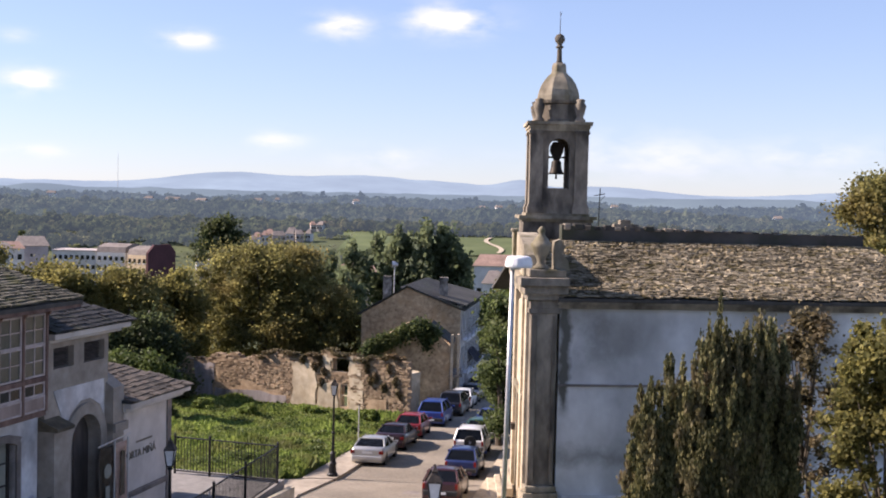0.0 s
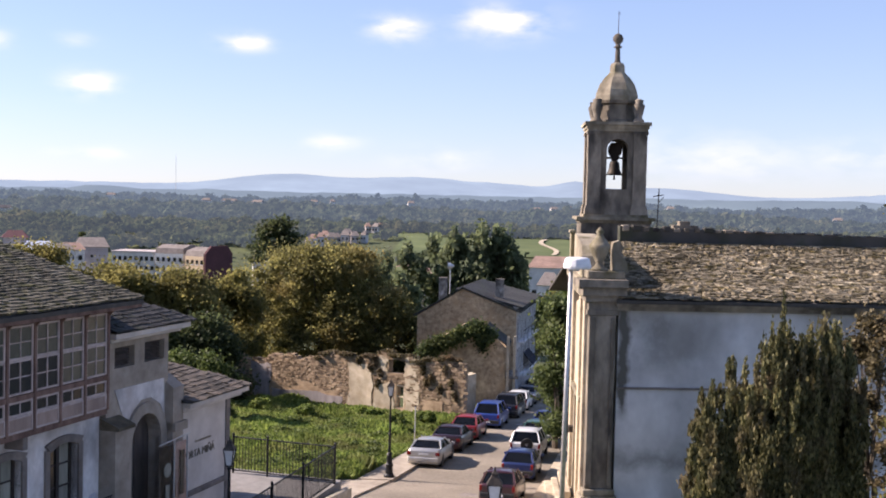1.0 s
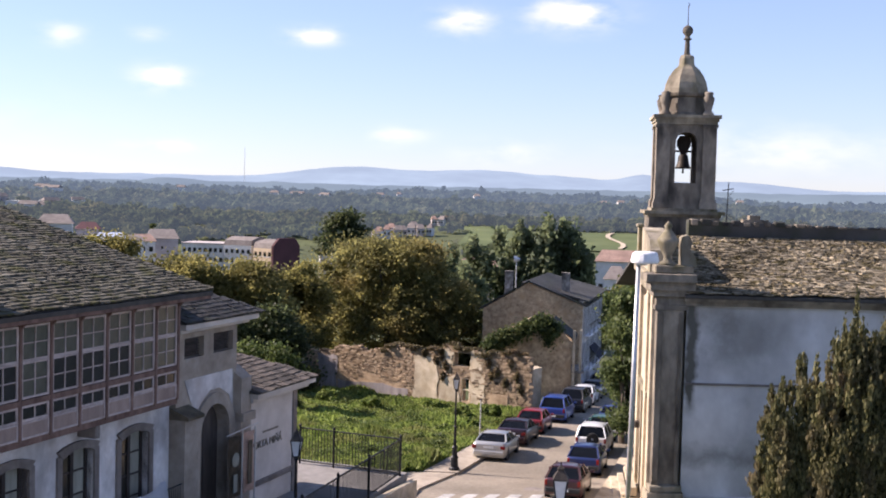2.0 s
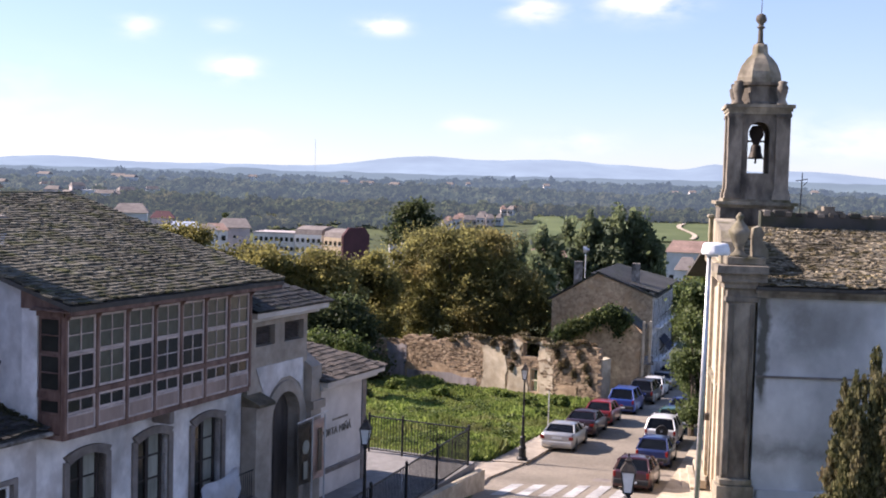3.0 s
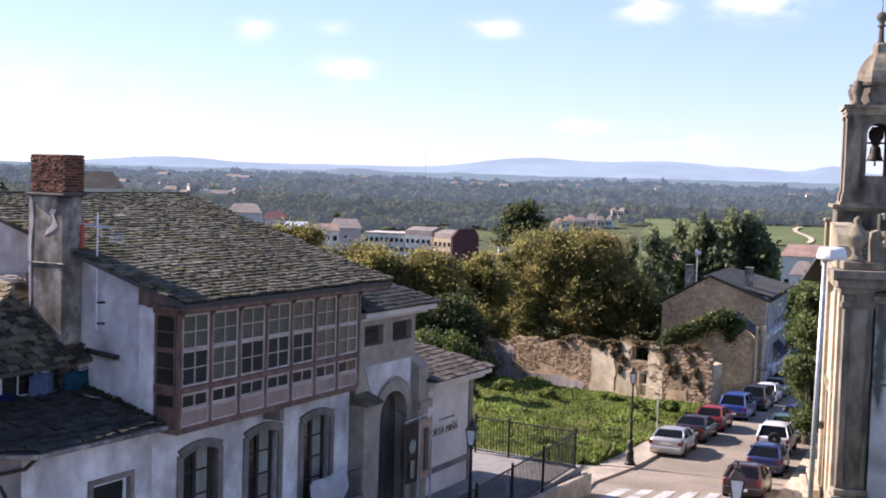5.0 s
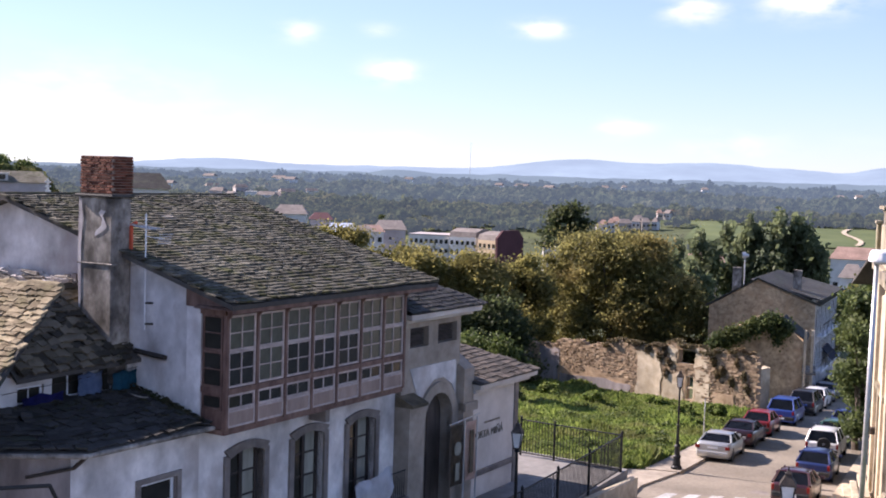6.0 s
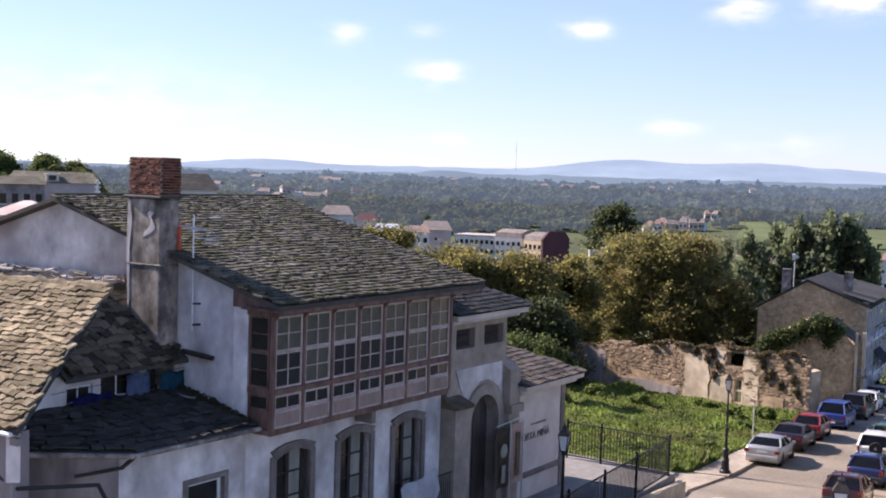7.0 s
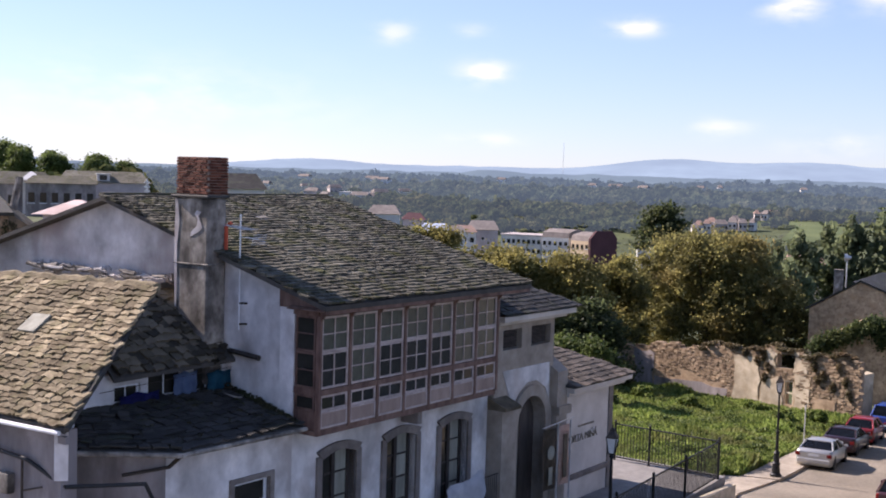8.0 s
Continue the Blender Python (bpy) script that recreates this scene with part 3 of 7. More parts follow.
def blobs(clumps, n, size, seed, up=0.0, shell=0.55, stretch=1.0):
    """Leaf quads scattered through ellipsoids (x, y, z, rx, ry, rz)."""
    g = np.random.default_rng(seed)
    cl = np.array(clumps, float)
    wgt = (cl[:, 3] * cl[:, 4] * cl[:, 5]) ** (2 / 3)
    pick = g.choice(len(cl), n, p=wgt / wgt.sum())
    d = g.normal(size=(n, 3))
    d /= np.linalg.norm(d, axis=1)[:, None]
    rad = (shell + (1 - shell) * g.random(n)) * (0.82 + 0.3 * g.random(n))
    if shell < 0.34:                                  # loose, fuzzy clumps
        rad = np.abs(g.normal(size=n)) * 0.62 + 0.12
    P = cl[pick, :3] + d * cl[pick, 3:] * rad[:, None]
    a = g.normal(size=(n, 3))
    a[:, 2] *= 0.6
    a += d * 0.2
    a /= np.linalg.norm(a, axis=1)[:, None]
    b = np.cross(a, g.normal(size=(n, 3)))
    b /= np.linalg.norm(b, axis=1)[:, None]
    if up:
        b = b * (1 - up) + np.array([0, 0, 1.0]) * up
        b /= np.linalg.norm(b, axis=1)[:, None]
        a = np.cross(b, a)
        a /= np.linalg.norm(a, axis=1)[:, None] + 1e-9
    s = size * (0.55 + 0.9 * g.random(n))[:, None]
    a, b = a * s * 0.5, b * s * 0.5 * stretch
    V = np.stack([P - b, P + a * 0.9 - b * 0.1, P + b, P - a * 0.9 + b * 0.1], 1).reshape(-1, 3)
    return V, np.arange(4 * n).reshape(-1, 4)


def gz(x, y):
    """Height of the ground."""
    ys = (-200, 37, 44, 50, 56, 110, 160, 250, 360, 540, 600, 700, 900, 1200, 1600, 2000, 2600, 4800)
    zs = (2.3, 2.05, 1.3, 0.6, 0.1, -3.1, -7, -16, -24, -24, -16, -9.5, -8, -4, 1, 0, -10, -30)
    fold = 0.0
    if y > 680:
        fold = min(1, (y - 680) / 250) * (6.0 * noise.noise((x * 0.0045, y * 0.0035, 5.1)) + 2.5 * noise.noise((x * 0.013, y * 0.012, 2.2)))
    base = float(np.interp(y, ys, zs))
    if 50 < y < 420 and x < -0.6 * y:                 # the rise that carries the upper town
        base += (6.0 - base) * min(1, (-x / y - 0.6) / 0.12) * min(1, (y - 50) / 60) * min(1, (420 - y) / 120)
    return base + fold

# ---- ground, road, pavements ----
def strip(name, left, right, ys, lift, material, label, category, thick=0.0, **kw):
    """A sheet between two lines x = left(y) and x = right(y), lift above the ground; thick gives it edges."""
    bm = B()
    rows = []
    for y in ys:
        a, b = left(y), right(y)
        rows.append([bm.verts.new((a + (b - a) * i / 4, y, gz(0, y) + lift)) for i in range(5)])
    for p, q in zip(rows, rows[1:]):
        for i in range(4):
            bm.faces.new((p[i], p[i + 1], q[i + 1], q[i]))
    if thick:
        r = bmesh.ops.extrude_face_region(bm, geom=bm.faces[:])
        bmesh.ops.translate(bm, vec=(0, 0, -thick), verts=[v for v in r["geom"] if isinstance(v, bmesh.types.BMVert)])
    return part(name, bm, material, label=label, category=category, kind="structure", **kw)


bm = B()
rows = []
for y in [-200, -100, -40, 0, 20, 30, 37, 40, 44, 47, 50, 53, 56, 62, 70, 80, 90, 100, 110, 125, 140, 160, 190, 220, 250, 300, 360, 420, 480, 560, 620, 700, 780, 900, 1000, 1100, 1200, 1350, 1500, 1600, 1800, 2000, 2300, 2600, 3400, 4800]:
    w = 120 + 1.3 * max(0, y)
    rows.append([bm.verts.new((w * (i / 24 - 1), y, gz(w * (i / 24 - 1), y) + (1.2 * noise.noise((w * (i / 24 - 1) * 0.01, y * 0.01, 0)) if 130 < y < 500 else 0))) for i in range(49)])
for p, q in zip(rows, rows[1:]):
    for i in range(48):
        bm.faces.new((p[i], p[i + 1], q[i + 1], q[i]))
part("ground", bm, M["grass_ground"], label="sloping ground with grass and earth down to the valley", category="ground", kind="structure")

kerb_l = lambda y: -4.75 + 0.18 * (y - 56)
kerb_r = lambda y: 1.35 + 0.135 * (y - 50)
YR = [26, 32, 37, 40, 44, 47, 50, 53, 56, 60, 66, 72, 80, 90, 100, 110, 125, 140]
strip("road", lambda y: kerb_l(y) if y > 55 else -6.1, kerb_r, YR, 0.012, M["asphalt"], "sunlit grey asphalt street running downhill between parked cars", "road")
strip("pavement_left", lambda y: kerb_l(y) - 1.6, lambda y: kerb_l(y), [55.2, 58, 62, 66, 72, 80, 90, 100, 110, 125], 0.14, M["paving"], "pale stone pavement with a raised kerb beside the grass", "pavement", thick=0.3)
strip("pavement_right", kerb_r, lambda y: max(kerb_r(y) + 1.2, 3.6), [44, 47, 50, 53, 56, 60, 66, 72, 80, 90, 100, 110, 125], 0.14, M["beige"], "sunlit beige stone pavement in front of the church", "pavement", thick=0.3)
strip("pavement_corner", lambda y: -7.6, lambda y: -6.1 + max(0, y - 50.6) * 0.24, [48.2, 50.6, 53, 55.2], 0.10, M["paving"], "pale paved corner between the road and the grass", "pavement", thick=0.25)
# zebra crossing
for i in range(6):
    x = -5.5 + i * 0.93
    bm = B()
    vs = [bm.verts.new((px, py, gz(0, py) + 0.018)) for px, py in ((x, 46.4 + 0.25 * i), (x + 0.5, 46.5 + 0.25 * i), (x + 1.05, 50.0 + 0.25 * i), (x + 0.55, 49.9 + 0.25 * i))]
    bm.faces.new(vs)
    part("zebra_stripe", bm, M["road_paint"], label="worn white zebra stripe, its paint greyed in place of shadow", category="road marking", kind="structure", group="zebra stripes")
bm = lathe(B(), [(0.42, 0), (0.42, 0.012), (0.36, 0.014)], 20, (-1.23, 52.2, gz(0, 52.2) + 0.014))
part("manhole_cover", bm, M["granite_grey"], label="round grey manhole cover set in the road", category="manhole cover")
bm = bx(B(), -0.7, 0.7, -0.09, 0.09, 0.016, 0.022)
ob = part("road_line", bm, M["road_paint"], label="white painted line across the street", category="road marking", kind="structure")
ob.matrix_basis = pose(2.0, 78, gz(0, 78) + 0.01, -3, 0, 4)

# unseen paving, added so that sunlight bounces up onto the shaded walls
strip("square", lambda y: -60, lambda y: 60, [-80, -40, 0, 15, 25], 0.03, M["plaza"], "unseen stone paving below the viewpoint, added to bounce light", "pavement")
# raised square beside the old gate
bm = B()
prism(bm, [(-6.3, 47.7, -0.4), (-11.2, 49.2, -0.4), (-17.5, 30, -0.4), (-17.5, 14, -0.4), (-9.3, 14, -0.4), (-8.9, 33, -0.4), (-7.7, 41, -0.4)], (0, 0, 2.4))
part("plaza", bm, M["plaza"], label="raised paved forecourt in shade beside the old gate", category="pavement", kind="structure")
bm = B()
pts = [(-8.6, 35.0), (-7.5, 41.4), (-6.15, 47.6)]
for a, b in zip(pts, pts[1:]):
    a, b = Vector((*a, 0)), Vector((*b, 0))
    d = (b - a).normalized()
    n = Vector((d.y, -d.x, 0))
    prism(bm, [(a + n * 0.02)[:2] + (0.4,), (b + n * 0.02)[:2] + (0.1,), (b + n * 0.3)[:2] + (0.1,), (a + n * 0.3)[:2] + (0.4,)], (0, 0, 1.66))
part("retaining_wall", bm, M["beige"], label="low beige stone retaining wall under the iron railing", category="wall", kind="structure")

# ---- church ----
church = thing("church", pose(3, 48, 0), "old church with pale plaster wall, granite corners and slate roof", "church")
R6 = Matrix.Rotation(radians(6), 4, "Z")
LW = 19.2
# front wall, along the local x after a turn of six degrees
small = [(11.1, 11.9, 7.6, 8.1)]
part("wall", holed(B(), 1.75, LW, 0.4, 9.2, 0.05, 0.8, small, R6), M["plaster_church"], church, "stained pale blue-grey plaster")
part("string_course", bx(B(), 1.78, LW, -0.01, 0.05, 6.0, 6.09, R6), M["granite_grey"], church)
part("eave_moulding", bx(bx(B(), 1.6, LW, -0.12, 0.05, 9.2, 9.38, R6), 1.6, LW, -0.3, 0.05, 9.38, 9.56, R6), M["granite"], church)
part("corner_pilaster", bev(bx(B(), 0.53, 1.62, -0.12, 0.75, 1.95, 9.0, R6), 0.02), M["granite"], church)
part("pilaster_rib", bev(bx(B(), 0.53, 0.78, -0.19, -0.12, 2.1, 8.9, R6), 0.015), M["granite"], church)
part("pilaster_rib", bev(bx(B(), 1.42, 1.56, -0.19, -0.12, 2.1, 8.9, R6), 0.015), M["granite"], church)
bm = bev(bx(B(), 0.42, 1.72, -0.3, 0.7, 1.68, 1.95, R6), 0.04)
bx(bm, 0.34, 1.78, -0.38, 0.7, 0.2, 1.68, R6)
part("plinth", bm, M["granite_light"], church)
part("base_course", bx(B(), 1.98, LW, -0.06, 0.05, 0.3, 1.5, R6), M["plaster_church"], church)
bm = B()
for z0, z1, o in ((9.0, 9.2, 0.06), (9.2, 9.55, 0.0), (9.55, 9.8, 0.16), (9.8, 10.15, 0.3), (10.15, 10.45, 0.5)):
    bx(bm, 0.5 - o, 1.68 + min(o, 0.3), -0.12 - o, 0.7, z0, z1, R6)
part("corner_entablature", bm, M["granite"], church, "dark weathered granite mouldings")
bm = bev(bx(B(), 0.42, 1.95, -0.1, 0.8, 10.45, 10.78, R6), 0.04)
part("urn_pedestal", bm, M["granite_light"], church)
bm = lathe(B(), [(0.36, 0), (0.36, 0.08), (0.2, 0.16), (0.14, 0.32), (0.3, 0.62), (0.4, 0.88), (0.44, 1.02), (0.36, 1.08), (0.3, 1.2), (0.16, 1.36), (0.12, 1.45), (0.17, 1.56), (0.1, 1.68), (0.02, 1.75)], 14, R6 @ Vector((0.95, 0.3, 10.78)))
part("urn", bm, M["granite_light"], church, "carved granite urn", smooth=True)
bm = B()
prism(bm, [(1.5, 0.3, 10.78), (1.5, 0.3, 11.9), (1.75, 0.3, 12.0), (1.95, 0.3, 11.7), (1.85, 0.3, 11.4), (2.1, 0.3, 11.1), (2.15, 0.3, 10.7)], (0, 0.5, 0), R6)
part("scroll", bm, M["granite_light"], church, "curled granite volute")
# street front, running along y
FX = lambda y: 0.52 - 0.008 * y
bm = B()
prism(bm, [(FX(0.3), 0.3, 0.2), (FX(8.4), 8.4, -0.8), (1.15, 8.4, -0.8), (1.0, 0.75, 0.2)], (0, 0, 9.6))
part("street_front", bm, M["beige"], church, "sunlit warm stone front")
for y, w, o in ((0.3, 0.5, 0.16), (1.5, 0.35, 0.1), (2.6, 0.7, 0.16), (6.9, 0.8, 0.16)):
    bm = bev(bx(B(), FX(y) - o, FX(y) + 0.3, y, y + w, 0.2, 9.5), 0.02)
    part("front_pilaster", bm, M["beige"], church)
bm = B()
for z0, z1, o in ((9.5, 9.85, 0.12), (9.85, 10.1, 0.24), (10.1, 10.42, 0.38)):
    prism(bm, [(FX(0) - o, -0.1, z0), (FX(8.5) - o, 8.5, z0), (0.8, 8.5, z0), (0.8, -0.1, z0)], (0, 0, z1 - z0))
part("front_cornice", bm, M["granite_light"], church)
bm = B()
prism(bm, [(FX(2) - 0.15, 2.0, 5.1), (FX(7) - 0.15, 7.0, 5.1), (0.8, 7.0, 5.1), (0.8, 2.0, 5.1)], (0, 0, 0.22))
bx(bm, FX(4.2) - 0.18, 0.8, 4.0, 4.35, 0.4, 5.1)
part("doorway_surround", bm, M["granite_light"], church)
part("wall_lantern", bev(bx(B(), 0.15, 0.6, 5.2, 5.5, 3.2, 3.5), 0.03), M["iron"], church)
bm = B()
prism(bm, [(0.3, 1.2, 10.42), (0.3, 1.5, 11.3), (0.3, 2.2, 11.75), (0.3, 4.6, 12.0), (0.3, 6.6, 12.1), (0.3, 7.6, 11.7), (0.3, 8.3, 10.42)], (0.9, 0, 0))
part("gable_parapet", bm, M["granite_light"], church, "ochre lichened granite parapet")
bm = bev(bx(bx(B(), 0.12, 0.32, 6.9, 7.5, 10.42, 12.1), 0.05, 0.34, 6.8, 7.6, 12.1, 12.25), 0.03)
part("side_volute", bm, M["granite_light"], church)
# back and right walls that close the body
part("rear_wall", bx(bx(B(), 4.5, LW, 17.5, 18.1, -0.6, 9.3, R6), LW - 0.6, LW, 0.8, 17.5, -0.6, 9.3, R6), M["plaster_church"], church)
ev, rg = R6 @ Vector((1.6, -0.42, 9.64)), R6 @ Vector((1.6, 9.3, 11.62))
ex = R6 @ Vector((1, 0, 0))
ey = (rg - ev).normalized()
bm = B()
prism(bm, [ev, ev + ex * (LW - 1.6), rg + ex * (LW - 1.6), rg], (0, 0, -0.14))
prism(bm, [rg, rg + ex * (LW - 1.6), rg + ex * (LW - 1.6) + (R6 @ Vector((0, 9.0, -2.9))), rg + (R6 @ Vector((0, 9.0, -2.9)))], (0, 0, -0.14))
roof = part("roof", bm, M["roof_deck"], church)
RL = (rg - ev).length
prof = [(3.6 + i * 0.25, 12.42 - 0.0055 * i + 0.12 * max(0, (i - 44) / 18) + random.uniform(-0.035, 0.035)) for i in range(62)]
bm = B()
prism(bm, [(3.6, 9.15, 11.3)] + [(x, 9.15, z) for x, z in prof] + [(18.85, 9.15, 11.3)], (0, 0.6, 0), R6)
part("ridge_wall", bm, M["slate_dark"], church, "dark nave wall above the roof")
q = random.Random(71)
for i in range(30):
    u = 3.7 + i * 0.5
    part("ridge_stone", bev(bx(B(), u, u + q.uniform(0.25, 0.48), 9.1, 9.55, 12.2, 12.44 - 0.011 * i + q.uniform(-0.02, 0.09), R6), 0.03), M["granite" if q.random() < 0.45 else "slate_dark"], church)
bm = bx(bx(B(), 6.2, 7.4, 9.2, 9.7, 12.3, 12.52, R6), 6.5, 7.0, 9.2, 9.7, 12.52, 12.72, R6)
part("ridge_block", bm, M["granite"], church)

# bell tower
tower = thing("bell_tower", pose(5.6, 61.15, 0), "slender granite bell tower with an open belfry and small dome", "bell tower")
bm = bx(bx(B(), -1.72, 1.72, -1.55, 1.6, 9.5, 12.55), -1.58, 1.58, -1.4, 1.45, 12.55, 12.6)
part("base_block", bm, M["granite"], tower)
bm = bx(bx(bx(B(), -1.78, 1.78, -1.62, 1.7, 12.52, 12.66), -1.95, 1.95, -1.8, 1.85, 12.66, 12.82), -1.6, 1.6, -1.5, 1.5, 12.82, 12.95)
part("lower_cornice", bm, M["granite_light"], tower)
bm = B()
for y0, y1 in ((-1.38, -0.93), (0.93, 1.38)):
    holed(bm, -1.38, 1.38, 12.95, 17.1, y0, y1, [(-0.52, 0.52, 14.22, 16.72)])
    arch_fill(bm, -0.52, 0.52, 16.2, 16.72, 0.52, y0, y1, 10)
for x0, x1 in ((-1.38, -0.93), (0.93, 1.38)):
    ms = Matrix.Rotation(radians(90), 4, "Z")
    holed(bm, -0.93, 0.93, 12.95, 17.1, -x1, -x0, [(-0.5, 0.5, 14.22, 16.6)], ms)
part("belfry", bm, M["granite"], tower)
for sx in (-1, 1):
    for sy in (-1, 1):
        bm = B()
        c = (sx * 1.13, sy * 1.13)
        bx(bm, c[0] - 0.33, c[0] + 0.33, c[1] - 0.33, c[1] + 0.33, 13.4, 16.95)
        bx(bm, c[0] - 0.42, c[0] + 0.42, c[1] - 0.42, c[1] + 0.42, 12.95, 13.25)
        bx(bm, c[0] - 0.38, c[0] + 0.38, c[1] - 0.38, c[1] + 0.38, 13.25, 13.4)
        bx(bm, c[0] - 0.38, c[0] + 0.38, c[1] - 0.38, c[1] + 0.38, 16.95, 17.1)
        part("pilaster", bm, M["granite"], tower)
bm = bx(bx(bx(B(), -1.48, 1.48, -1.48, 1.48, 17.1, 17.24), -1.54, 1.54, -1.54, 1.54, 17.24, 17.4), -1.64, 1.64, -1.64, 1.64, 17.4, 17.56)
part("upper_cornice", bm, M["granite_light"], tower)
for sx in (-1, 1):
    for sy in (-1, 1):
        bm = lathe(B(), [(0.26, 0), (0.28, 0.1), (0.16, 0.25), (0.25, 0.6), (0.3, 0.85), (0.2, 0.98), (0.24, 1.12), (0.12, 1.18)], 10, (sx * 1.04, sy * 1.04, 17.56))
        part("corner_urn", bm, M["granite"], tower, "stumpy carved corner urn", smooth=True)
bm = lathe(B(), [(1.16, 0), (1.16, 0.12), (1.05, 0.16), (1.05, 0.92), (1.18, 0.98), (1.22, 1.12)], 8, (0, 0, 17.56), math.pi / 8)
part("drum", bm, M["granite"], tower)
bm = lathe(B(), [(1.12, 0), (1.12, 0.25), (1.05, 0.55), (0.9, 0.9), (0.68, 1.2), (0.46, 1.4), (0.4, 1.5), (0.38, 1.8), (0.33, 1.92), (0.22, 1.96)], 8, (0, 0, 18.68), math.pi / 8)
part("dome", bm, M["granite_light"], tower, "eight-sided lichened dome")
bm = lathe(B(), [(0.2, 0), (0.14, 0.12), (0.12, 0.6), (0.11, 0.75), (0.2, 0.8), (0.2, 0.86), (0.12, 0.9), (0.13, 1.0), (0.24, 1.12), (0.27, 1.26), (0.2, 1.42), (0.08, 1.5)], 14, (0, 0, 20.62))
part("finial", bm, M["granite"], tower, smooth=True)
bm = tube(tube(B(), (0, 0, 22.05), (0, 0, 23.25), 0.022, 0.012), (0, -0.02, 23.0), (0.06, 0, 23.2), 0.015)
part("lightning_rod", bm, M["iron"], tower)
bell = part("bell", lathe(B(), [(0.05, 0.72), (0.2, 0.7), (0.25, 0.6), (0.28, 0.3), (0.36, 0.1), (0.42, 0), (0.38, 0), (0.3, 0.06)][::-1], 18, (0, 0, 14.95)), M["bronze"], tower, "dark bronze bell", smooth=True)
part("clapper", tube(B(), (0, 0, 14.72), (0, 0, 15.0), 0.06, 0.03), M["iron"], bell)
bm = B()
prism(bm, [(-0.14, -0.12, 15.65), (0.14, -0.12, 15.65), (0.2, -0.12, 15.85), (0.34, -0.12, 16.1), (0.34, -0.12, 16.35), (0.2, -0.12, 16.6), (-0.2, -0.12, 16.6), (-0.34, -0.12, 16.35), (-0.34, -0.12, 16.1), (-0.2, -0.12, 15.85)], (0, 0.24, 0))
tube(bm, (-0.95, 0, 15.82), (0.95, 0, 15.82), 0.05)
part("bell_yoke", bm, M["wood_dark"], tower, "dark wooden bell yoke")
cross = thing("iron_cross", pose(7.75, 60.4, 0), "small rusty iron cross on the church ridge", "cross")
bm = tube(tube(tube(B(), (0, 0, 12.3), (0.05, 0, 14.3), 0.025), (-0.25, 0, 13.9), (0.3, 0, 14.0), 0.022), (0.05, 0, 13.6), (0.3, 0, 13.9), 0.015)
part("cross_bars", bm, M["iron"], cross)

# ---- gallery house ----
HM = pose(-13.8, 27.02, 0, 0, 0, 75.52)            # local x runs along the street front, y into the house
house = thing("gallery_house", HM, "old whitewashed house with a long wooden glazed gallery", "house")
doors = [(1.14, 2.56), (3.88, 5.3), (6.55, 7.97)]
bm = holed(B(), 0.0, 9.1, 1.6, 10.1, 0.85, 1.35, [(a, b, 3.3, 6.1) for a, b in doors])
part("street_wall", bm, M["whitewash"], house, "flaking whitewashed wall")
# gable end wall facing the low roofs
gable = lambda y: 12.5 - 0.283 * abs(y - 8.1) - 0.02
bm = B()
prism(bm, [(0, 1.35, 1.6), (0, 3.4, 1.6), (0, 3.4, gable(3.4)), (0, 1.35, gable(1.35))], (0.5, 0, 0))
part("side_wall", bm, M["whitewash"], house, "bright flaking whitewash")
bm = B()
prism(bm, [(0, 3.4, 1.6), (0, 19.4, 1.6), (0, 19.4, gable(19.4)), (0, 8.1, gable(8.1)), (0, 3.4, gable(3.4))], (0.5, 0, 0))
part("gable_wall", bm, M["whitewash_old"], house, "blotched old whitewash")
bm = B()
prism(bm, [(8.6, 1.35, 1.6), (8.6, 19.4, 1.6), (8.6, 19.4, gable(19.4)), (8.6, 8.1, gable(8.1)), (8.6, 1.35, gable(1.35))], (0.5, 0, 0))
bx(bm, 0.5, 8.6, 18.9, 19.4, 1.6, 9.1)
part("far_wall", bm, M["whitewash_old"], house)
e0, e1 = Vector((-0.35, -0.5, 10.2)), Vector((-0.35, 8.1, 12.63))
bm = B()
prism(bm, [e0, (9.35, -0.5, 10.2), (9.35, 8.1, 12.63), e1], (0, 0, -0.12))
prism(bm, [e1, (9.35, 8.1, 12.63), (9.35, 20, 9.24), (-0.35, 20, 9.24)], (0, 0, -0.12))
part("roof", bm, M["roof_deck"], house)
part("ridge", bx(B(), -0.35, 9.35, 8.0, 8.22, 12.62, 12.74), M["slate"], house)
part("skylight", bx(B(), 3.6, 4.05, 5.65, 6.0, 12.03, 12.1, Matrix.Translation((0, 5.85, 12.03)) @ Matrix.Rotation(0.275, 4, "X") @ Matrix.Translation((0, -5.85, -12.03))), M["cement"], house)
bm = B()
prism(bm, [(-0.03, -0.35, 10.04), (-0.03, 1.36, 10.04), (-0.03, 1.36, 10.56), (-0.03, -0.35, 10.1)], (0.12, 0, 0))
part("eave_end", bm, M["wood_red"], house)
q = random.Random(81)
for i in range(34):
    v = 0.5 + i * 0.26
    part("verge_slate", bx(B(), 9.2 + q.uniform(-0.1, 0.05), 9.45 + q.uniform(-0.06, 0.1), v - 0.95, v - 0.95 + q.uniform(0.2, 0.32), 10.2 + (v - 0.45) * 0.2826, 10.27 + (v - 0.45) * 0.2826 + q.uniform(0, 0.05)), M["slate"], house)
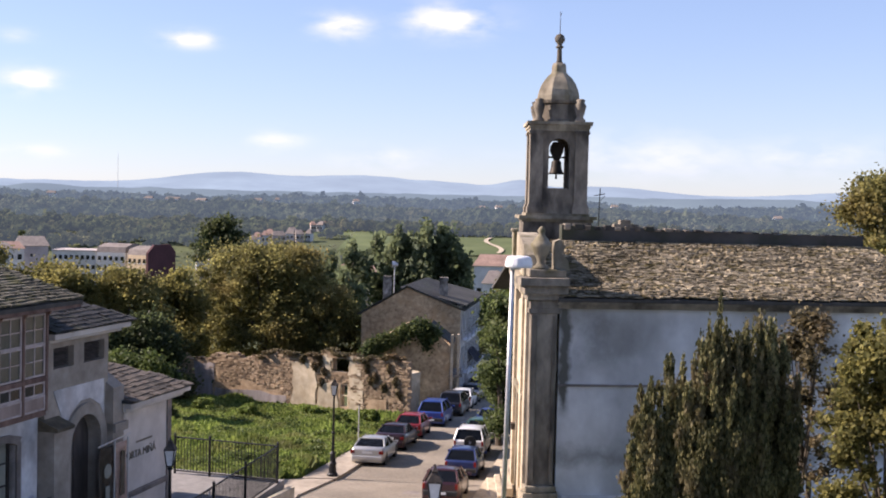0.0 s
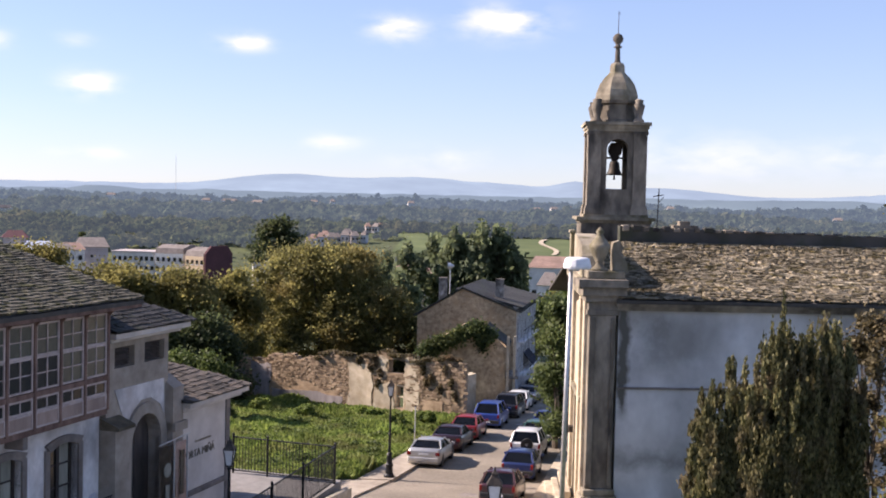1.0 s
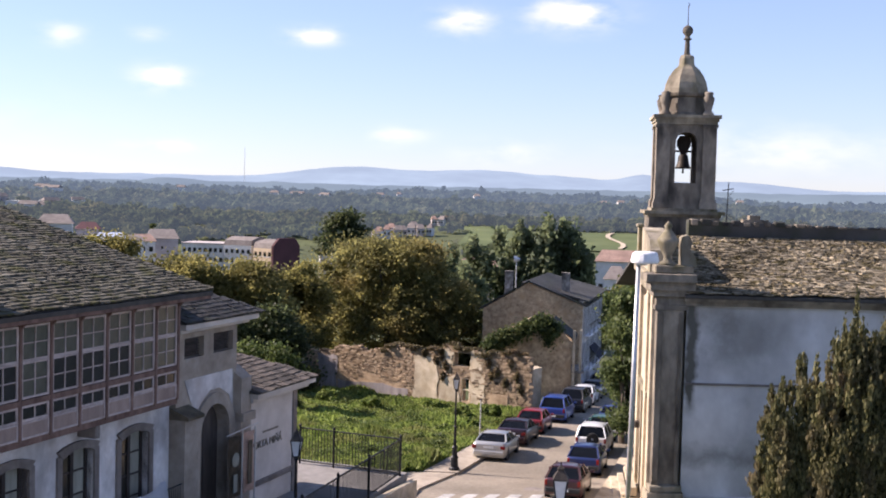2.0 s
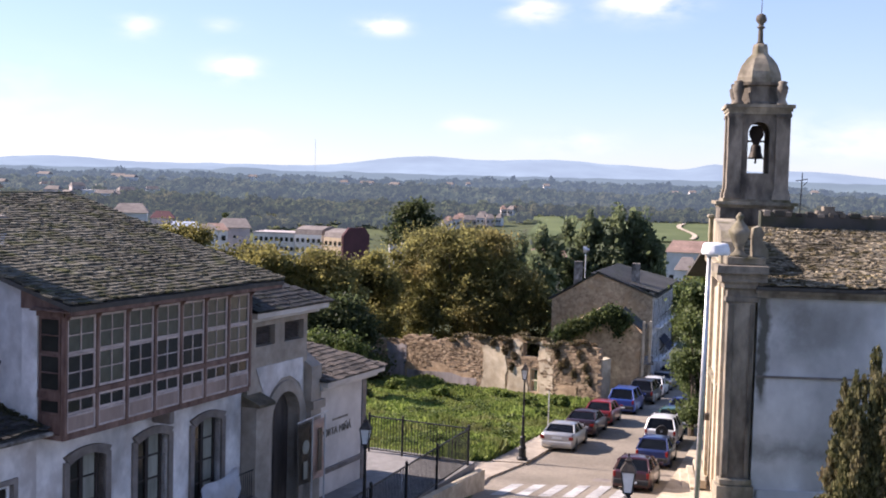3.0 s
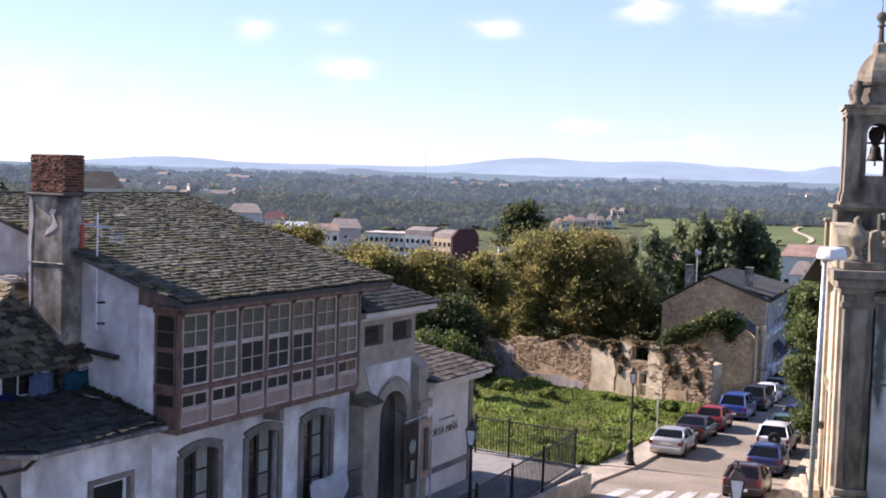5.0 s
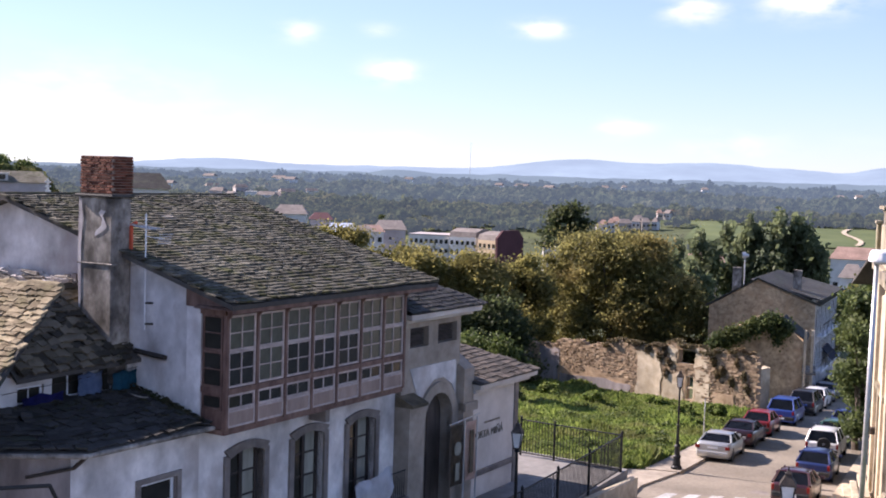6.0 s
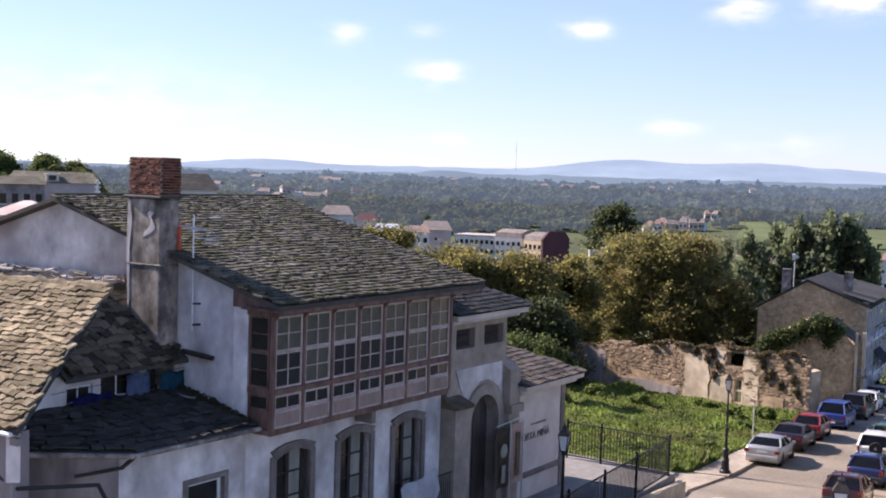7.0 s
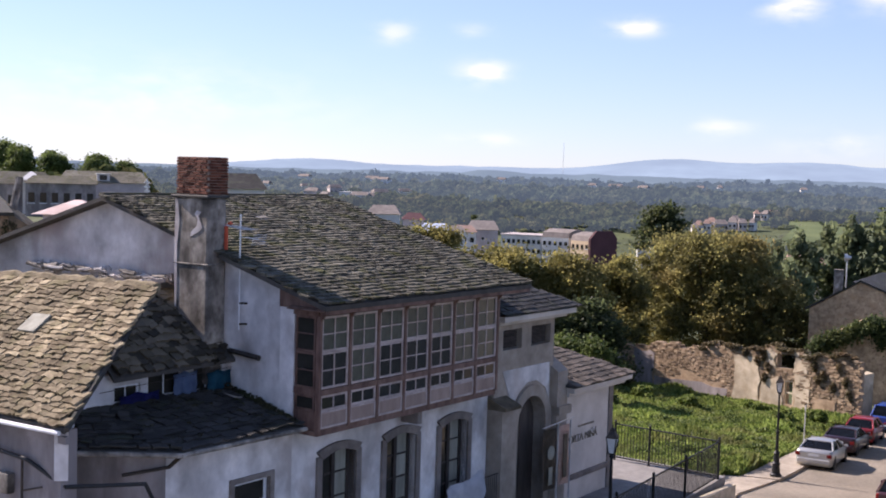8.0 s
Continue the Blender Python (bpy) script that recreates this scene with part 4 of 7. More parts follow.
# gallery
part("gallery_floor", bx(bx(B(), 0, 8.25, 0.02, 0.85, 6.82, 6.95), 0, 8.25, 0.02, 0.12, 6.95, 7.0), M["wood_red"], house)
part("gallery_head", bx(bx(B(), -0.05, 8.3, 0.0, 0.85, 9.88, 10.05), -0.2, 8.6, -0.3, 0.9, 10.02, 10.1), M["wood_red"], house)
part("gallery_sill", bx(B(), 0, 8.25, -0.04, 0.1, 7.86, 8.0), M["wood_red"], house)
part("fascia", bx(B(), -0.3, 9.3, -0.46, -0.42, 9.98, 10.1), M["wood_red"], house)
part("soffit", bx(B(), -0.3, 9.3, -0.42, 0.85, 10.04, 10.07), M["wood_red"], house)
PITCH = 8.18 / 7
for k in range(8):
    x = 0.0 + k * PITCH
    part("gallery_post", bev(bx(B(), x - 0.02, x + 0.08, -0.05, 0.09, 6.95, 9.9), 0.01), M["wood_red"], house)
    bm = B()
    prism(bm, [(x, -0.02, 9.75), (x, -0.25, 10.02), (x, -0.02, 10.02)], (0.07, 0, 0))
    part("eave_bracket", bm, M["wood_red"], house)
rnd = random.Random(4)


def sash(parent, x0, x1, z0, z1, cols, nrows, y=0.02, glass="glass", rail=0.055, bar=0.028, axis="x", frame_mat="wood_frame"):
    """A framed window with glazing bars, and its panes."""
    m = None if axis == "x" else Matrix(((0, 1, 0, 0), (1, 0, 0, 0), (0, 0, 1, 0), (0, 0, 0, 1)))
    bm = B()
    for a, b, c, d in ((x0, x0 + rail, z0, z1), (x1 - rail, x1, z0, z1), (x0 + rail, x1 - rail, z0, z0 + rail), (x0 + rail, x1 - rail, z1 - rail, z1)):
        bx(bm, a, b, y - 0.03, y + 0.03, c, d, m)
    for i in range(1, cols):
        x = x0 + (x1 - x0) * i / cols
        bx(bm, x - bar / 2, x + bar / 2, y - 0.02, y + 0.02, z0 + rail, z1 - rail, m)
    for j in range(1, nrows):
        z = z0 + (z1 - z0) * j / nrows
        bx(bm, x0 + rail, x1 - rail, y - 0.018, y + 0.018, z - bar / 2, z + bar / 2, m)
    fr = part("sash", bm, M[frame_mat], parent)
    for i in range(cols):
        for j in range(nrows):
            a, b = x0 + (x1 - x0) * i / cols + 0.02, x0 + (x1 - x0) * (i + 1) / cols - 0.02
            c, d = z0 + (z1 - z0) * j / nrows + 0.02, z0 + (z1 - z0) * (j + 1) / nrows - 0.02
            tilt = rnd.uniform(-0.006, 0.006)
            bm = B()
            prism(bm, [(a, y + 0.004 + tilt, c), (b, y + 0.004 - tilt, c), (b, y + 0.004 - tilt, d), (a, y + 0.004 + tilt, d)], (0, 0.006, 0), m)
            part("pane", bm, M[glass[j % len(glass)] if isinstance(glass, tuple) else glass], fr)
    return fr


for k in range(7):
    a, b = k * PITCH + 0.09, (k + 1) * PITCH - 0.03
    low = ("glass", "glass_pale", "glass", "glass", "glass", "glass_pale", "glass_pale")[k]
    sash(house, a, b, 8.02, 8.95, 2, 2, glass=low)
    sash(house, a, b, 8.96, 9.87, 2, 2, glass="glass_pale")
    sash(house, a, b, 7.45, 7.85, 2, 1, glass="glass")
    pan = part("gallery_panel", bx(B(), a, b, 0.005, 0.04, 7.0, 7.44), M["wood_pink"], house)
    bm = bx(bx(bx(bx(B(), a, a + 0.05, -0.02, 0.004, 7.0, 7.44), b - 0.05, b, -0.02, 0.004, 7.0, 7.44), a + 0.05, b - 0.05, -0.02, 0.004, 7.0, 7.05), a + 0.05, b - 0.05, -0.02, 0.004, 7.39, 7.44)
    part("panel_frame", bm, M["wood_frame"], pan)
# short glazed ends of the gallery
for x in (0.0, 8.22):
    sash(house, 0.12, 0.8, 8.02, 8.95, 1, 2, y=x + 0.02, axis="y", frame_mat="wood_red")
    sash(house, 0.12, 0.8, 8.96, 9.87, 1, 2, y=x + 0.02, axis="y", frame_mat="wood_red")
    sash(house, 0.12, 0.8, 7.45, 7.85, 1, 1, y=x + 0.02, axis="y", frame_mat="wood_red")
    part("end_rail", bx(B(), x - 0.01, x + 0.06, 0.1, 0.84, 7.85, 8.02), M["wood_red"], house)
    part("end_panel", bx(B(), x, x + 0.05, 0.1, 0.82, 6.98, 7.44), M["wood_red"], house)
# dark sheet before the whitewashed wall paints the shade behind the panes
part("gallery_backdrop", bx(B(), 0.2, 8.1, 0.6, 0.62, 7.0, 9.85), M["wood_dark"], house, "dark sheet standing in for the shaded gallery inside")
part("console", bev(bx(B(), 4.55, 4.75, 0.2, 0.85, 6.4, 6.82), 0.03), M["granite_grey"], house)
# tall balcony doors with granite surrounds
for i, (a, b) in enumerate(doors):
    bm = bx(bx(B(), a - 0.2, a, 0.78, 1.1, 3.3, 5.98), b, b + 0.2, 0.78, 1.1, 3.3, 5.98)
    arch_fill(bm, a, b, 5.9, 6.1, 0.17, 0.84, 1.1, flat=2)
    half = (b - a) / 2
    crown = [(half * (i / 7 - 1), 5.9 + 0.17 * (1 - (i / 7 - 1) ** 2)) for i in range(15)]
    for (u0, w0), (u1, w1) in zip(crown, crown[1:]):
        k = (half + 0.2) / half
        prism(bm, [(a + half + u0, 0.76, w0), (a + half + u1, 0.76, w1), (a + half + u1 * k, 0.76, w1 + 0.22), (a + half + u0 * k, 0.76, w0 + 0.22)], (0, 0.14, 0))
    part("door_surround", bm, M["granite_grey"], house)
    d = part("balcony_door", bx(bx(bx(B(), a, a + 0.12, 1.05, 1.13, 3.3, 6.1), b - 0.12, b, 1.05, 1.13, 3.3, 6.1), (a + b) / 2 - 0.07, (a + b) / 2 + 0.07, 1.03, 1.13, 3.3, 6.1), M["wood_dark"], house, "dark wooden double door with panes")
    for s0, s1, g in ((a + 0.12, (a + b) / 2 - 0.07, "glass"), ((a + b) / 2 + 0.07, b - 0.12, "glass_pale")):
        for j in range(4):
            z0 = 3.4 + j * 0.67
            part("pane", bx(B(), s0 + 0.02, s1 - 0.02, 1.08, 1.1, z0, z0 + 0.62), M["curtain" if g == "glass_pale" else g], d)
        for z0 in (4.02, 4.69, 5.36):
            part("glazing_bar", bx(B(), s0, s1, 1.05, 1.12, z0, z0 + 0.05), M["wood_dark"], d)
rail = thing("balcony_railing", HM, "black wrought-iron balcony railing on the whitewashed wall", "railing")
bm = tube(tube(B(), (6.4, 0.3, 4.15), (9.0, 0.3, 4.15), 0.02, n=6), (6.4, 0.3, 3.3), (9.0, 0.3, 3.3), 0.02, n=6)
part("rail", bm, M["black"], rail)
part("balcony_slab", bx(B(), 6.3, 9.1, 0.2, 0.85, 3.12, 3.28), M["granite_grey"], rail)
for i in range(22):
    part("bar", tube(B(), (6.45 + i * 0.118, 0.3, 3.28), (6.45 + i * 0.118, 0.3, 4.15), 0.011, n=5), M["black"], rail)
bm = B()
g = [[bm.verts.new((6.1 + i * 0.24, 0.22 - 0.1 * math.sin(j * 0.8) + 0.04 * math.sin(i * 1.9 + j), 4.2 - j * 0.2 + 0.06 * math.sin(i * 1.1) + (0.03 * i if j == 0 else 0))) for i in range(9)] for j in range(6)]
for j in range(5):
    for i in range(8):
        bm.faces.new((g[j][i], g[j][i + 1], g[j + 1][i + 1], g[j + 1][i]))
r = bmesh.ops.solidify(bm, geom=bm.faces[:], thickness=0.015)
part("hung_sheet", bm, M["cloth_white"], label="white bed sheet hung over the balcony railing", category="laundry", smooth=True).matrix_basis = HM

# chimney of the house
chimney = thing("chimney", HM, "tall chimney of grey render with a red brick top", "chimney")
part("shaft", bev(bx(B(), -0.68, 0.0, 3.36, 4.66, 7.6, 12.75), 0.06), M["cement"], chimney, "patched grey render")
part("shoulder", bev(bx(B(), -0.7, -0.02, 3.34, 4.68, 10.95, 11.01), 0.025), M["cement"], chimney)
q = random.Random(17)
for pts, mm in (([(3.62, 12.35), (3.78, 12.42), (3.86, 12.3), (3.74, 12.2), (3.8, 12.0), (3.98, 11.85), (4.02, 11.72), (3.86, 11.74), (3.7, 11.82), (3.58, 11.95), (3.62, 12.12), (3.72, 12.25)], "whitewash_old"),
                ([(4.5, 12.7), (4.62, 12.7), (4.63, 11.1), (4.58, 9.0), (4.52, 10.2), (4.55, 11.4), (4.44, 12.1)], "whitewash_old")):
    bm = B()
    prism(bm, [(-0.69, y + q.uniform(-0.02, 0.02), z + q.uniform(-0.03, 0.03)) for y, z in pts], (0.02, 0, 0))
    part("plaster_patch", bm, M[mm], chimney)
part("flared_foot", bev(bx(B(), -0.95, -0.02, 3.2, 4.9, 7.6, 8.9), 0.3), M["cement"], chimney)
part("cap_slab", bev(bx(B(), -0.76, 0.06, 3.3, 4.74, 12.74, 12.81), 0.02), M["slate_dark"], chimney)
stack = part("brick_core", bx(B(), -0.64, 0.02, 3.41, 4.59, 12.8, 13.78), M["mortar"], chimney)
tmpl = []
for ln in (0.235, 0.2, 0.25):
    me = bpy.data.meshes.new("brick")
    b2 = bev(bx(B(), -ln / 2, ln / 2, -0.03, 0.04, -0.03, 0.03), 0.006)
    b2.to_mesh(me)
    b2.free()
    me.materials.append(M["brick"])
    tmpl.append(me)
rb = random.Random(7)
for row in range(13):
    z = 12.87 + row * 0.075
    for side in range(4):
        span = 0.66 if side % 2 else 1.18
        n = 3 if side % 2 else 5
        for i in range(n):
            q = (i + 0.5 + (0.25 if row % 2 else -0.1)) / n * span - span / 2
            q = max(-span / 2 + 0.1, min(span / 2 - 0.1, q))
            if side == 0:
                p = pose(-0.64, 4.0 + q, z, 0, 0, 90)
            elif side == 1:
                p = pose(-0.31 + q, 3.41, z)
            elif side == 2:
                p = pose(0.02, 4.0 + q, z, 0, 0, -90)
            else:
                p = pose(-0.31 + q, 4.59, z, 0, 0, 180)
            ob = new("brick", rb.choice(tmpl))
            ob.parent = stack
            ob.matrix_basis = p @ pose(0, rb.uniform(-0.012, 0.008), 0, 0, 0, rb.uniform(-2, 2))
part("crown", bev(bx(B(), -0.65, 0.03, 3.4, 4.6, 13.78, 13.82), 0.015), M["mortar"], chimney)
bm = tube(tube(B(), (-0.1, 3.28, 11.2), (-0.1, 3.28, 12.0), 0.05), (-0.1, 3.28, 12.0), (-0.1, 3.1, 12.1), 0.05)
part("red_flue", bm, M["red_pipe"], chimney, "short red flue pipe")

aerial = thing("tv_aerial", HM, "thin television aerial on a mast fixed to the white gable", "aerial")
part("mast", tube(B(), (-0.15, 2.7, 9.3), (-0.15, 2.7, 12.35), 0.022, n=6), M["lamp_white"], aerial)
for z in (9.45, 10.0):
    part("wall_bracket", tube(B(), (-0.15, 2.7, z), (0.02, 2.55, z), 0.03, n=6), M["iron"], aerial)
part("boom", tube(B(), (-0.15, 2.3, 11.95), (-0.15, 3.2, 12.05), 0.015, n=5), M["galv"], aerial)
for i in range(8):
    part("element", tube(B(), (-0.45 + 0.02 * i, 2.35 + i * 0.11, 11.96 + 0.01 * i), (0.15 - 0.02 * i, 2.35 + i * 0.11, 11.96 + 0.01 * i), 0.008, n=4), M["galv"], aerial)
bm = B()
for i in range(5):
    tube(bm, (-0.4, 2.05 - 0.02 * i, 11.6 + i * 0.06), (0.1, 2.05 - 0.02 * i, 11.6 + i * 0.06), 0.008, n=4)
tube(bm, (-0.15, 2.7, 11.75), (-0.15, 2.0, 11.72), 0.012, n=5)
part("reflector", bm, M["galv"], aerial)
part("drain_pipe", tube(B(), (-0.08, 2.0, 8.62), (-0.08, 3.1, 8.7), 0.07), M["iron"], house)

# ---- low house with the lean-to roof ----
low = thing("low_house", HM, "low whitewashed wing with dark mossy lean-to roofs", "house")
bm = holed(B(), -4.2, 0.0, 1.6, 6.95, 0.85, 1.3, [(-2.05, -0.8, 4.6, 5.85)])
part("street_wall", bm, M["whitewash"], low)
part("window_surround", bx(bx(bx(B(), -2.2, -2.05, 0.8, 0.95, 4.5, 5.98), -0.8, -0.66, 0.8, 0.95, 4.5, 5.98), -2.05, -0.8, 0.8, 0.95, 5.85, 5.98), M["granite_grey"], low)
w = sash(low, -2.05, -0.8, 4.6, 5.85, 1, 2, y=0.98, rail=0.09, bar=0.08, frame_mat="pvc")
w.name = "window"
bm = B()
prism(bm, [(-4.2, 0.85, 1.6), (-4.55, 1.2, 1.6), (-5.9, 3.0, 1.6), (-5.6, 3.2, 1.6), (-4.2, 1.3, 1.6)], (0, 0, 5.35))
# grimy plaster, dark enough to stand in for the shade here
part("bend_wall", bm, M["grimy_shaded"], low)
E_R, E_B, E_L = (0.05, 0.42, 7.05), (-4.2, 0.38, 7.1), (-6.6, 1.9, 7.33)
bm = B()
prism(bm, [E_R, (0.05, 3.25, 7.7), (-4.2, 3.25, 7.68), E_B], (0, 0, -0.1))
prism(bm, [E_B, (-4.2, 3.25, 7.68), (-6.4, 3.25, 7.7), E_L], (0, 0, -0.1))
part("lean_to", bm, M["roof_deck"], low)
part("eave_gutter", tube(tube(B(), (0.0, 0.36, 6.98), (-4.2, 0.33, 7.03), 0.06), (-4.2, 0.33, 7.03), (-6.6, 1.85, 7.27), 0.06), M["cement"], low)
part("downpipe", tube(tube(B(), (-4.15, 0.4, 7.0), (-4.2, 0.75, 6.7), 0.05), (-4.2, 0.75, 6.7), (-5.0, 1.4, 6.55), 0.04), M["iron"], low)
bm = holed(B(), -6.2, 0.0, 7.5, 8.45, 3.25, 3.6, [(-3.74, -2.95, 7.72, 8.17), (-2.7, -1.57, 7.72, 8.35), (-1.2, -0.2, 7.68, 8.4)])
part("dormer_band", bm, M["whitewash"], low)
for a, b, c, d in ((-3.74, -2.95, 7.72, 8.17), (-2.7, -1.57, 7.72, 8.35), (-1.2, -0.2, 7.68, 8.4)):
    sash(low, a, b, c, d, 2, 1, y=3.35, frame_mat="pvc")
bm = B()
prism(bm, [(0.0, 2.95, 8.5), (0.0, 5.45, 10.3), (-3.7, 5.45, 10.3), (-4.0, 2.95, 8.42)], (0, 0, -0.1))
part("upper_roof", bm, M["roof_deck"], low)
bm = B()
prism(bm, [(-0.02, 3.6, 7.4), (-0.02, 5.45, 7.4), (-0.02, 5.45, 10.2), (-0.02, 3.6, 8.8)], (-0.3, 0, 0))
bx(bm, -3.5, -0.3, 5.3, 5.6, 1.6, 10.2)
part("rear_wall", bm, M["whitewash_old"], low)
q = random.Random(23)
for i in range(14):
    u, v = q.uniform(0, 0.15), q.uniform(0, 0.15)
    part("ridge_stone", tube(B(), (-3.2 + i * 0.24, 5.5, 10.25 + u), (-2.95 + i * 0.24, 5.5, 10.28 + v), 0.12, 0.1, n=6), M["whitewash_old"], low)

bm = B()
q = random.Random(23)
prism(bm, [(-0.03, 5.4, 10.1)] + [(-0.03, 5.4 + i * 0.07, 10.52 + 0.16 * noise.noise((i * 0.11, 3, 0)) + q.uniform(-0.06, 0.07)) for i in range(92)] + [(-0.03, 11.8, 10.1)], (-0.04, 0, 0))
part("flashing", bm, M["whitewash_old"], low, "ragged white mortar flashing")
for i in range(70):
    v = q.uniform(5.2, 11.6)
    ob = part("mortar_lump", bev(bx(B(), -0.05, 0.05, -0.3, 0.3, -0.04, 0.04), 0.025), M["cement" if q.random() < 0.6 else "whitewash_old"], low)
    ob.matrix_basis = pose(-0.1 - 0.2 * q.random(), v, 10.34 + q.uniform(-0.08, 0.2), q.uniform(-14, 14), q.uniform(-40, 40), q.uniform(-15, 15)) @ Matrix.Scale(q.uniform(0.4, 1.15), 4)
bm = B()
last = None
for i in range(14):
    a = i * 0.45
    pt = Vector((-0.5 - 0.25 * math.sin(a), 2.5 - 0.32 * math.cos(a * 0.9), 7.62 + 0.02 * i * math.sin(a)))
    if last is not None:
        tube(bm, last, pt, 0.02, n=5)
    last = pt
part("hose", bm, M["cement"], label="grey hose looped on the dark lean-to roof", category="hose").matrix_basis = HM
cl = []
q = random.Random(91)
for i in range(120):
    x, v = q.uniform(-6.0, -0.05), q.random() ** 2
    cl.append((x, 3.2 - 2.4 * v if x > -4.2 else 3.2 - 1.0 * v, 7.72 - 0.52 * v, q.uniform(0.06, 0.28), q.uniform(0.05, 0.2), 0.035))
cl += [(-0.12 - 0.1 * q.random(), 0.6 + 2.6 * i / 26, 7.12 + 0.6 * i / 26 + q.uniform(0, 0.12), 0.1, 0.14, 0.1) for i in range(27)]
cl += [(-0.75 + q.uniform(-0.15, 0.1), 2.95 + 1.9 * i / 16, 8.5 + 1.35 * i / 16, 0.12, 0.14, 0.08) for i in range(17)]
V, F = blobs(cl, 9000, 0.06, 92)
raw("roof_moss", V, F, M["moss"], label="dark moss and debris gathered on the low roofs", category="moss", kind="stuff").matrix_basis = HM
# laundry under the dormer band
for nm, col, a, b, z0, z1, lab in (("blue_laundry", "cloth_blue", -3.7, -2.5, 7.5, 7.95, "dark blue clothes drying under a low window"), ("pale_laundry", "cloth_pale", -2.0, -1.25, 7.72, 8.3, "pale blue towel drying at a low window"), ("teal_laundry", "cloth_teal", -0.85, -0.05, 7.62, 8.2, "teal towel drying on a line under the eaves")):
    bm = B()
    g = [[bm.verts.new((a + (b - a) * i / 10, 3.1 + 0.04 * math.sin(i * 1.7) + 0.02 * math.cos(j * 2 + i), z1 - (z1 - z0) * j / 5 - 0.04 * math.sin(i * 0.9 + 1))) for i in range(11)] for j in range(6)]
    for j in range(5):
        for i in range(10):
            bm.faces.new((g[j][i], g[j][i + 1], g[j + 1][i + 1], g[j + 1][i]))
    bmesh.ops.solidify(bm, geom=bm.faces[:], thickness=0.012)
    part(nm, bm, M[col], label=lab, category="laundry", smooth=True).matrix_basis = HM
bm = tube(B(), (-4.3, 3.1, 8.1), (0.0, 3.1, 8.25), 0.008, n=4)
part("washing_line", bm, M["iron"], label="thin washing line stretched below the upper eave", category="line").matrix_basis = HM

# ---- slate-roofed cottage in the foreground ----
cottage = thing("cottage", HM, "old cottage with a sunlit roof of thick rough slates", "house")
E0, EX = Vector((-7.2, 0.5, 8.1)), Vector((0.0, 1.0, -0.025)).normalized()
T0 = Vector((-3.6, 2.0, 10.67))
EY = (T0 - E0)
EY = (EY - EX * EY.dot(EX)).normalized()
shift = (T0 - E0).dot(EX)
rise = (T0 - E0).dot(EY)
bm = B()
prism(bm, [E0, E0 + EX * 9, E0 + EX * 9 + EY * rise, E0 + EX * shift + EY * rise], (0, 0, -0.12))
part("roof", bm, M["roof_deck"], cottage)
bm = B()
tube(bm, E0 + Vector((0, -0.03, -0.02)), E0 + EX * shift + EY * rise + Vector((0, -0.03, -0.02)), 0.07, 0.07, n=6)
part("verge", bm, M["slate_dark"], cottage)
up = EX.cross(EY).normalized()
up = up if up.z > 0 else -up
base = E0 + EX * 3.75 + EY * 2.45 + up * 0.1
bm = B()
prism(bm, [base, base + EX * 0.65, base + EX * 0.65 + EY * 0.6, base + EY * 0.6], up * 0.05)
part("skylight", bm, M["curtain"], cottage, "dusty pale skylight")
bm = B()
prism(bm, [(-6.9, 0.8, 6.9), (-5.3, 2.7, 7.4), (-5.3, 2.7, 9.3), (-6.9, 0.8, 8.15)], (-0.2, 0.2, 0))
part("verge_wall", bm, M["whitewash"], cottage)
bm = bx(bx(B(), -7.0, -6.6, 0.9, 9.0, 1.6, 7.95), -7.05, -6.95, 0.7, 9.0, 7.7, 7.86)
# the front's shade is put into its grimy plaster tone
part("front_wall", bm, M["grimy_shaded"], cottage)
part("white_gutter", tube(B(), (-7.28, 0.6, 8.0), (-7.28, 9.0, 7.8), 0.05), M["white_paint"], cottage)
bm = B()
random.seed(3)
pts = [T0 + EX * (i * 0.25) + Vector((0.05, 0, 0.02 + random.uniform(-0.05, 0.05))) for i in range(34)]
for i in range(33):
    tube(bm, pts[i], pts[i + 1], 0.13, 0.13, n=7, caps=i in (0, 32))
bmesh.ops.remove_doubles(bm, verts=bm.verts, dist=0.06)
part("ridge_mortar", bm, M["slate_warm"], cottage, "lumpy lime mortar along the ridge")
bm = tube(tube(tube(tube(B(), (-7.1, 5.0, 7.35), (-7.1, 1.9, 7.2), 0.045), (-7.1, 1.9, 7.2), (-6.9, 0.9, 6.75), 0.045), (-6.9, 0.9, 6.75), (-5.0, 0.6, 6.5), 0.045), (-5.0, 0.6, 6.5), (-4.4, 0.75, 5.6), 0.045)
part("black_cable", bm, M["trim"], label="thick black cable running along the house wall", category="cable").matrix_basis = HM
box = thing("meter_box", HM, "grey electric meter box with conduits on the wall", "meter box")
part("box", bev(bx(B(), -7.18, -7.0, 2.5, 2.95, 6.35, 6.8), 0.02), M["cement"], box)
part("conduit", tube(tube(B(), (-7.1, 2.1, 6.0), (-7.1, 2.1, 7.2), 0.03), (-7.1, 2.1, 6.5), (-7.1, 1.4, 6.7), 0.02), M["iron"], box)

# ---- old gatehouse and annex ----
gate = thing("gatehouse", HM, "small pale stone gatehouse with an arched gateway and slate roof", "gatehouse")
bm = holed(B(), 9.3, 13.0, 1.5, 8.9, 0.75, 1.3, [(10.68, 12.48, 1.5, 6.4), (9.75, 10.9, 7.92, 8.58), (11.5, 12.75, 7.92, 8.58)])
arch_fill(bm, 10.68, 12.48, 5.3, 6.4, 0.93, 0.75, 1.3)
part("gate_wall", bm, M["gate_stone"], gate)
bm = B()
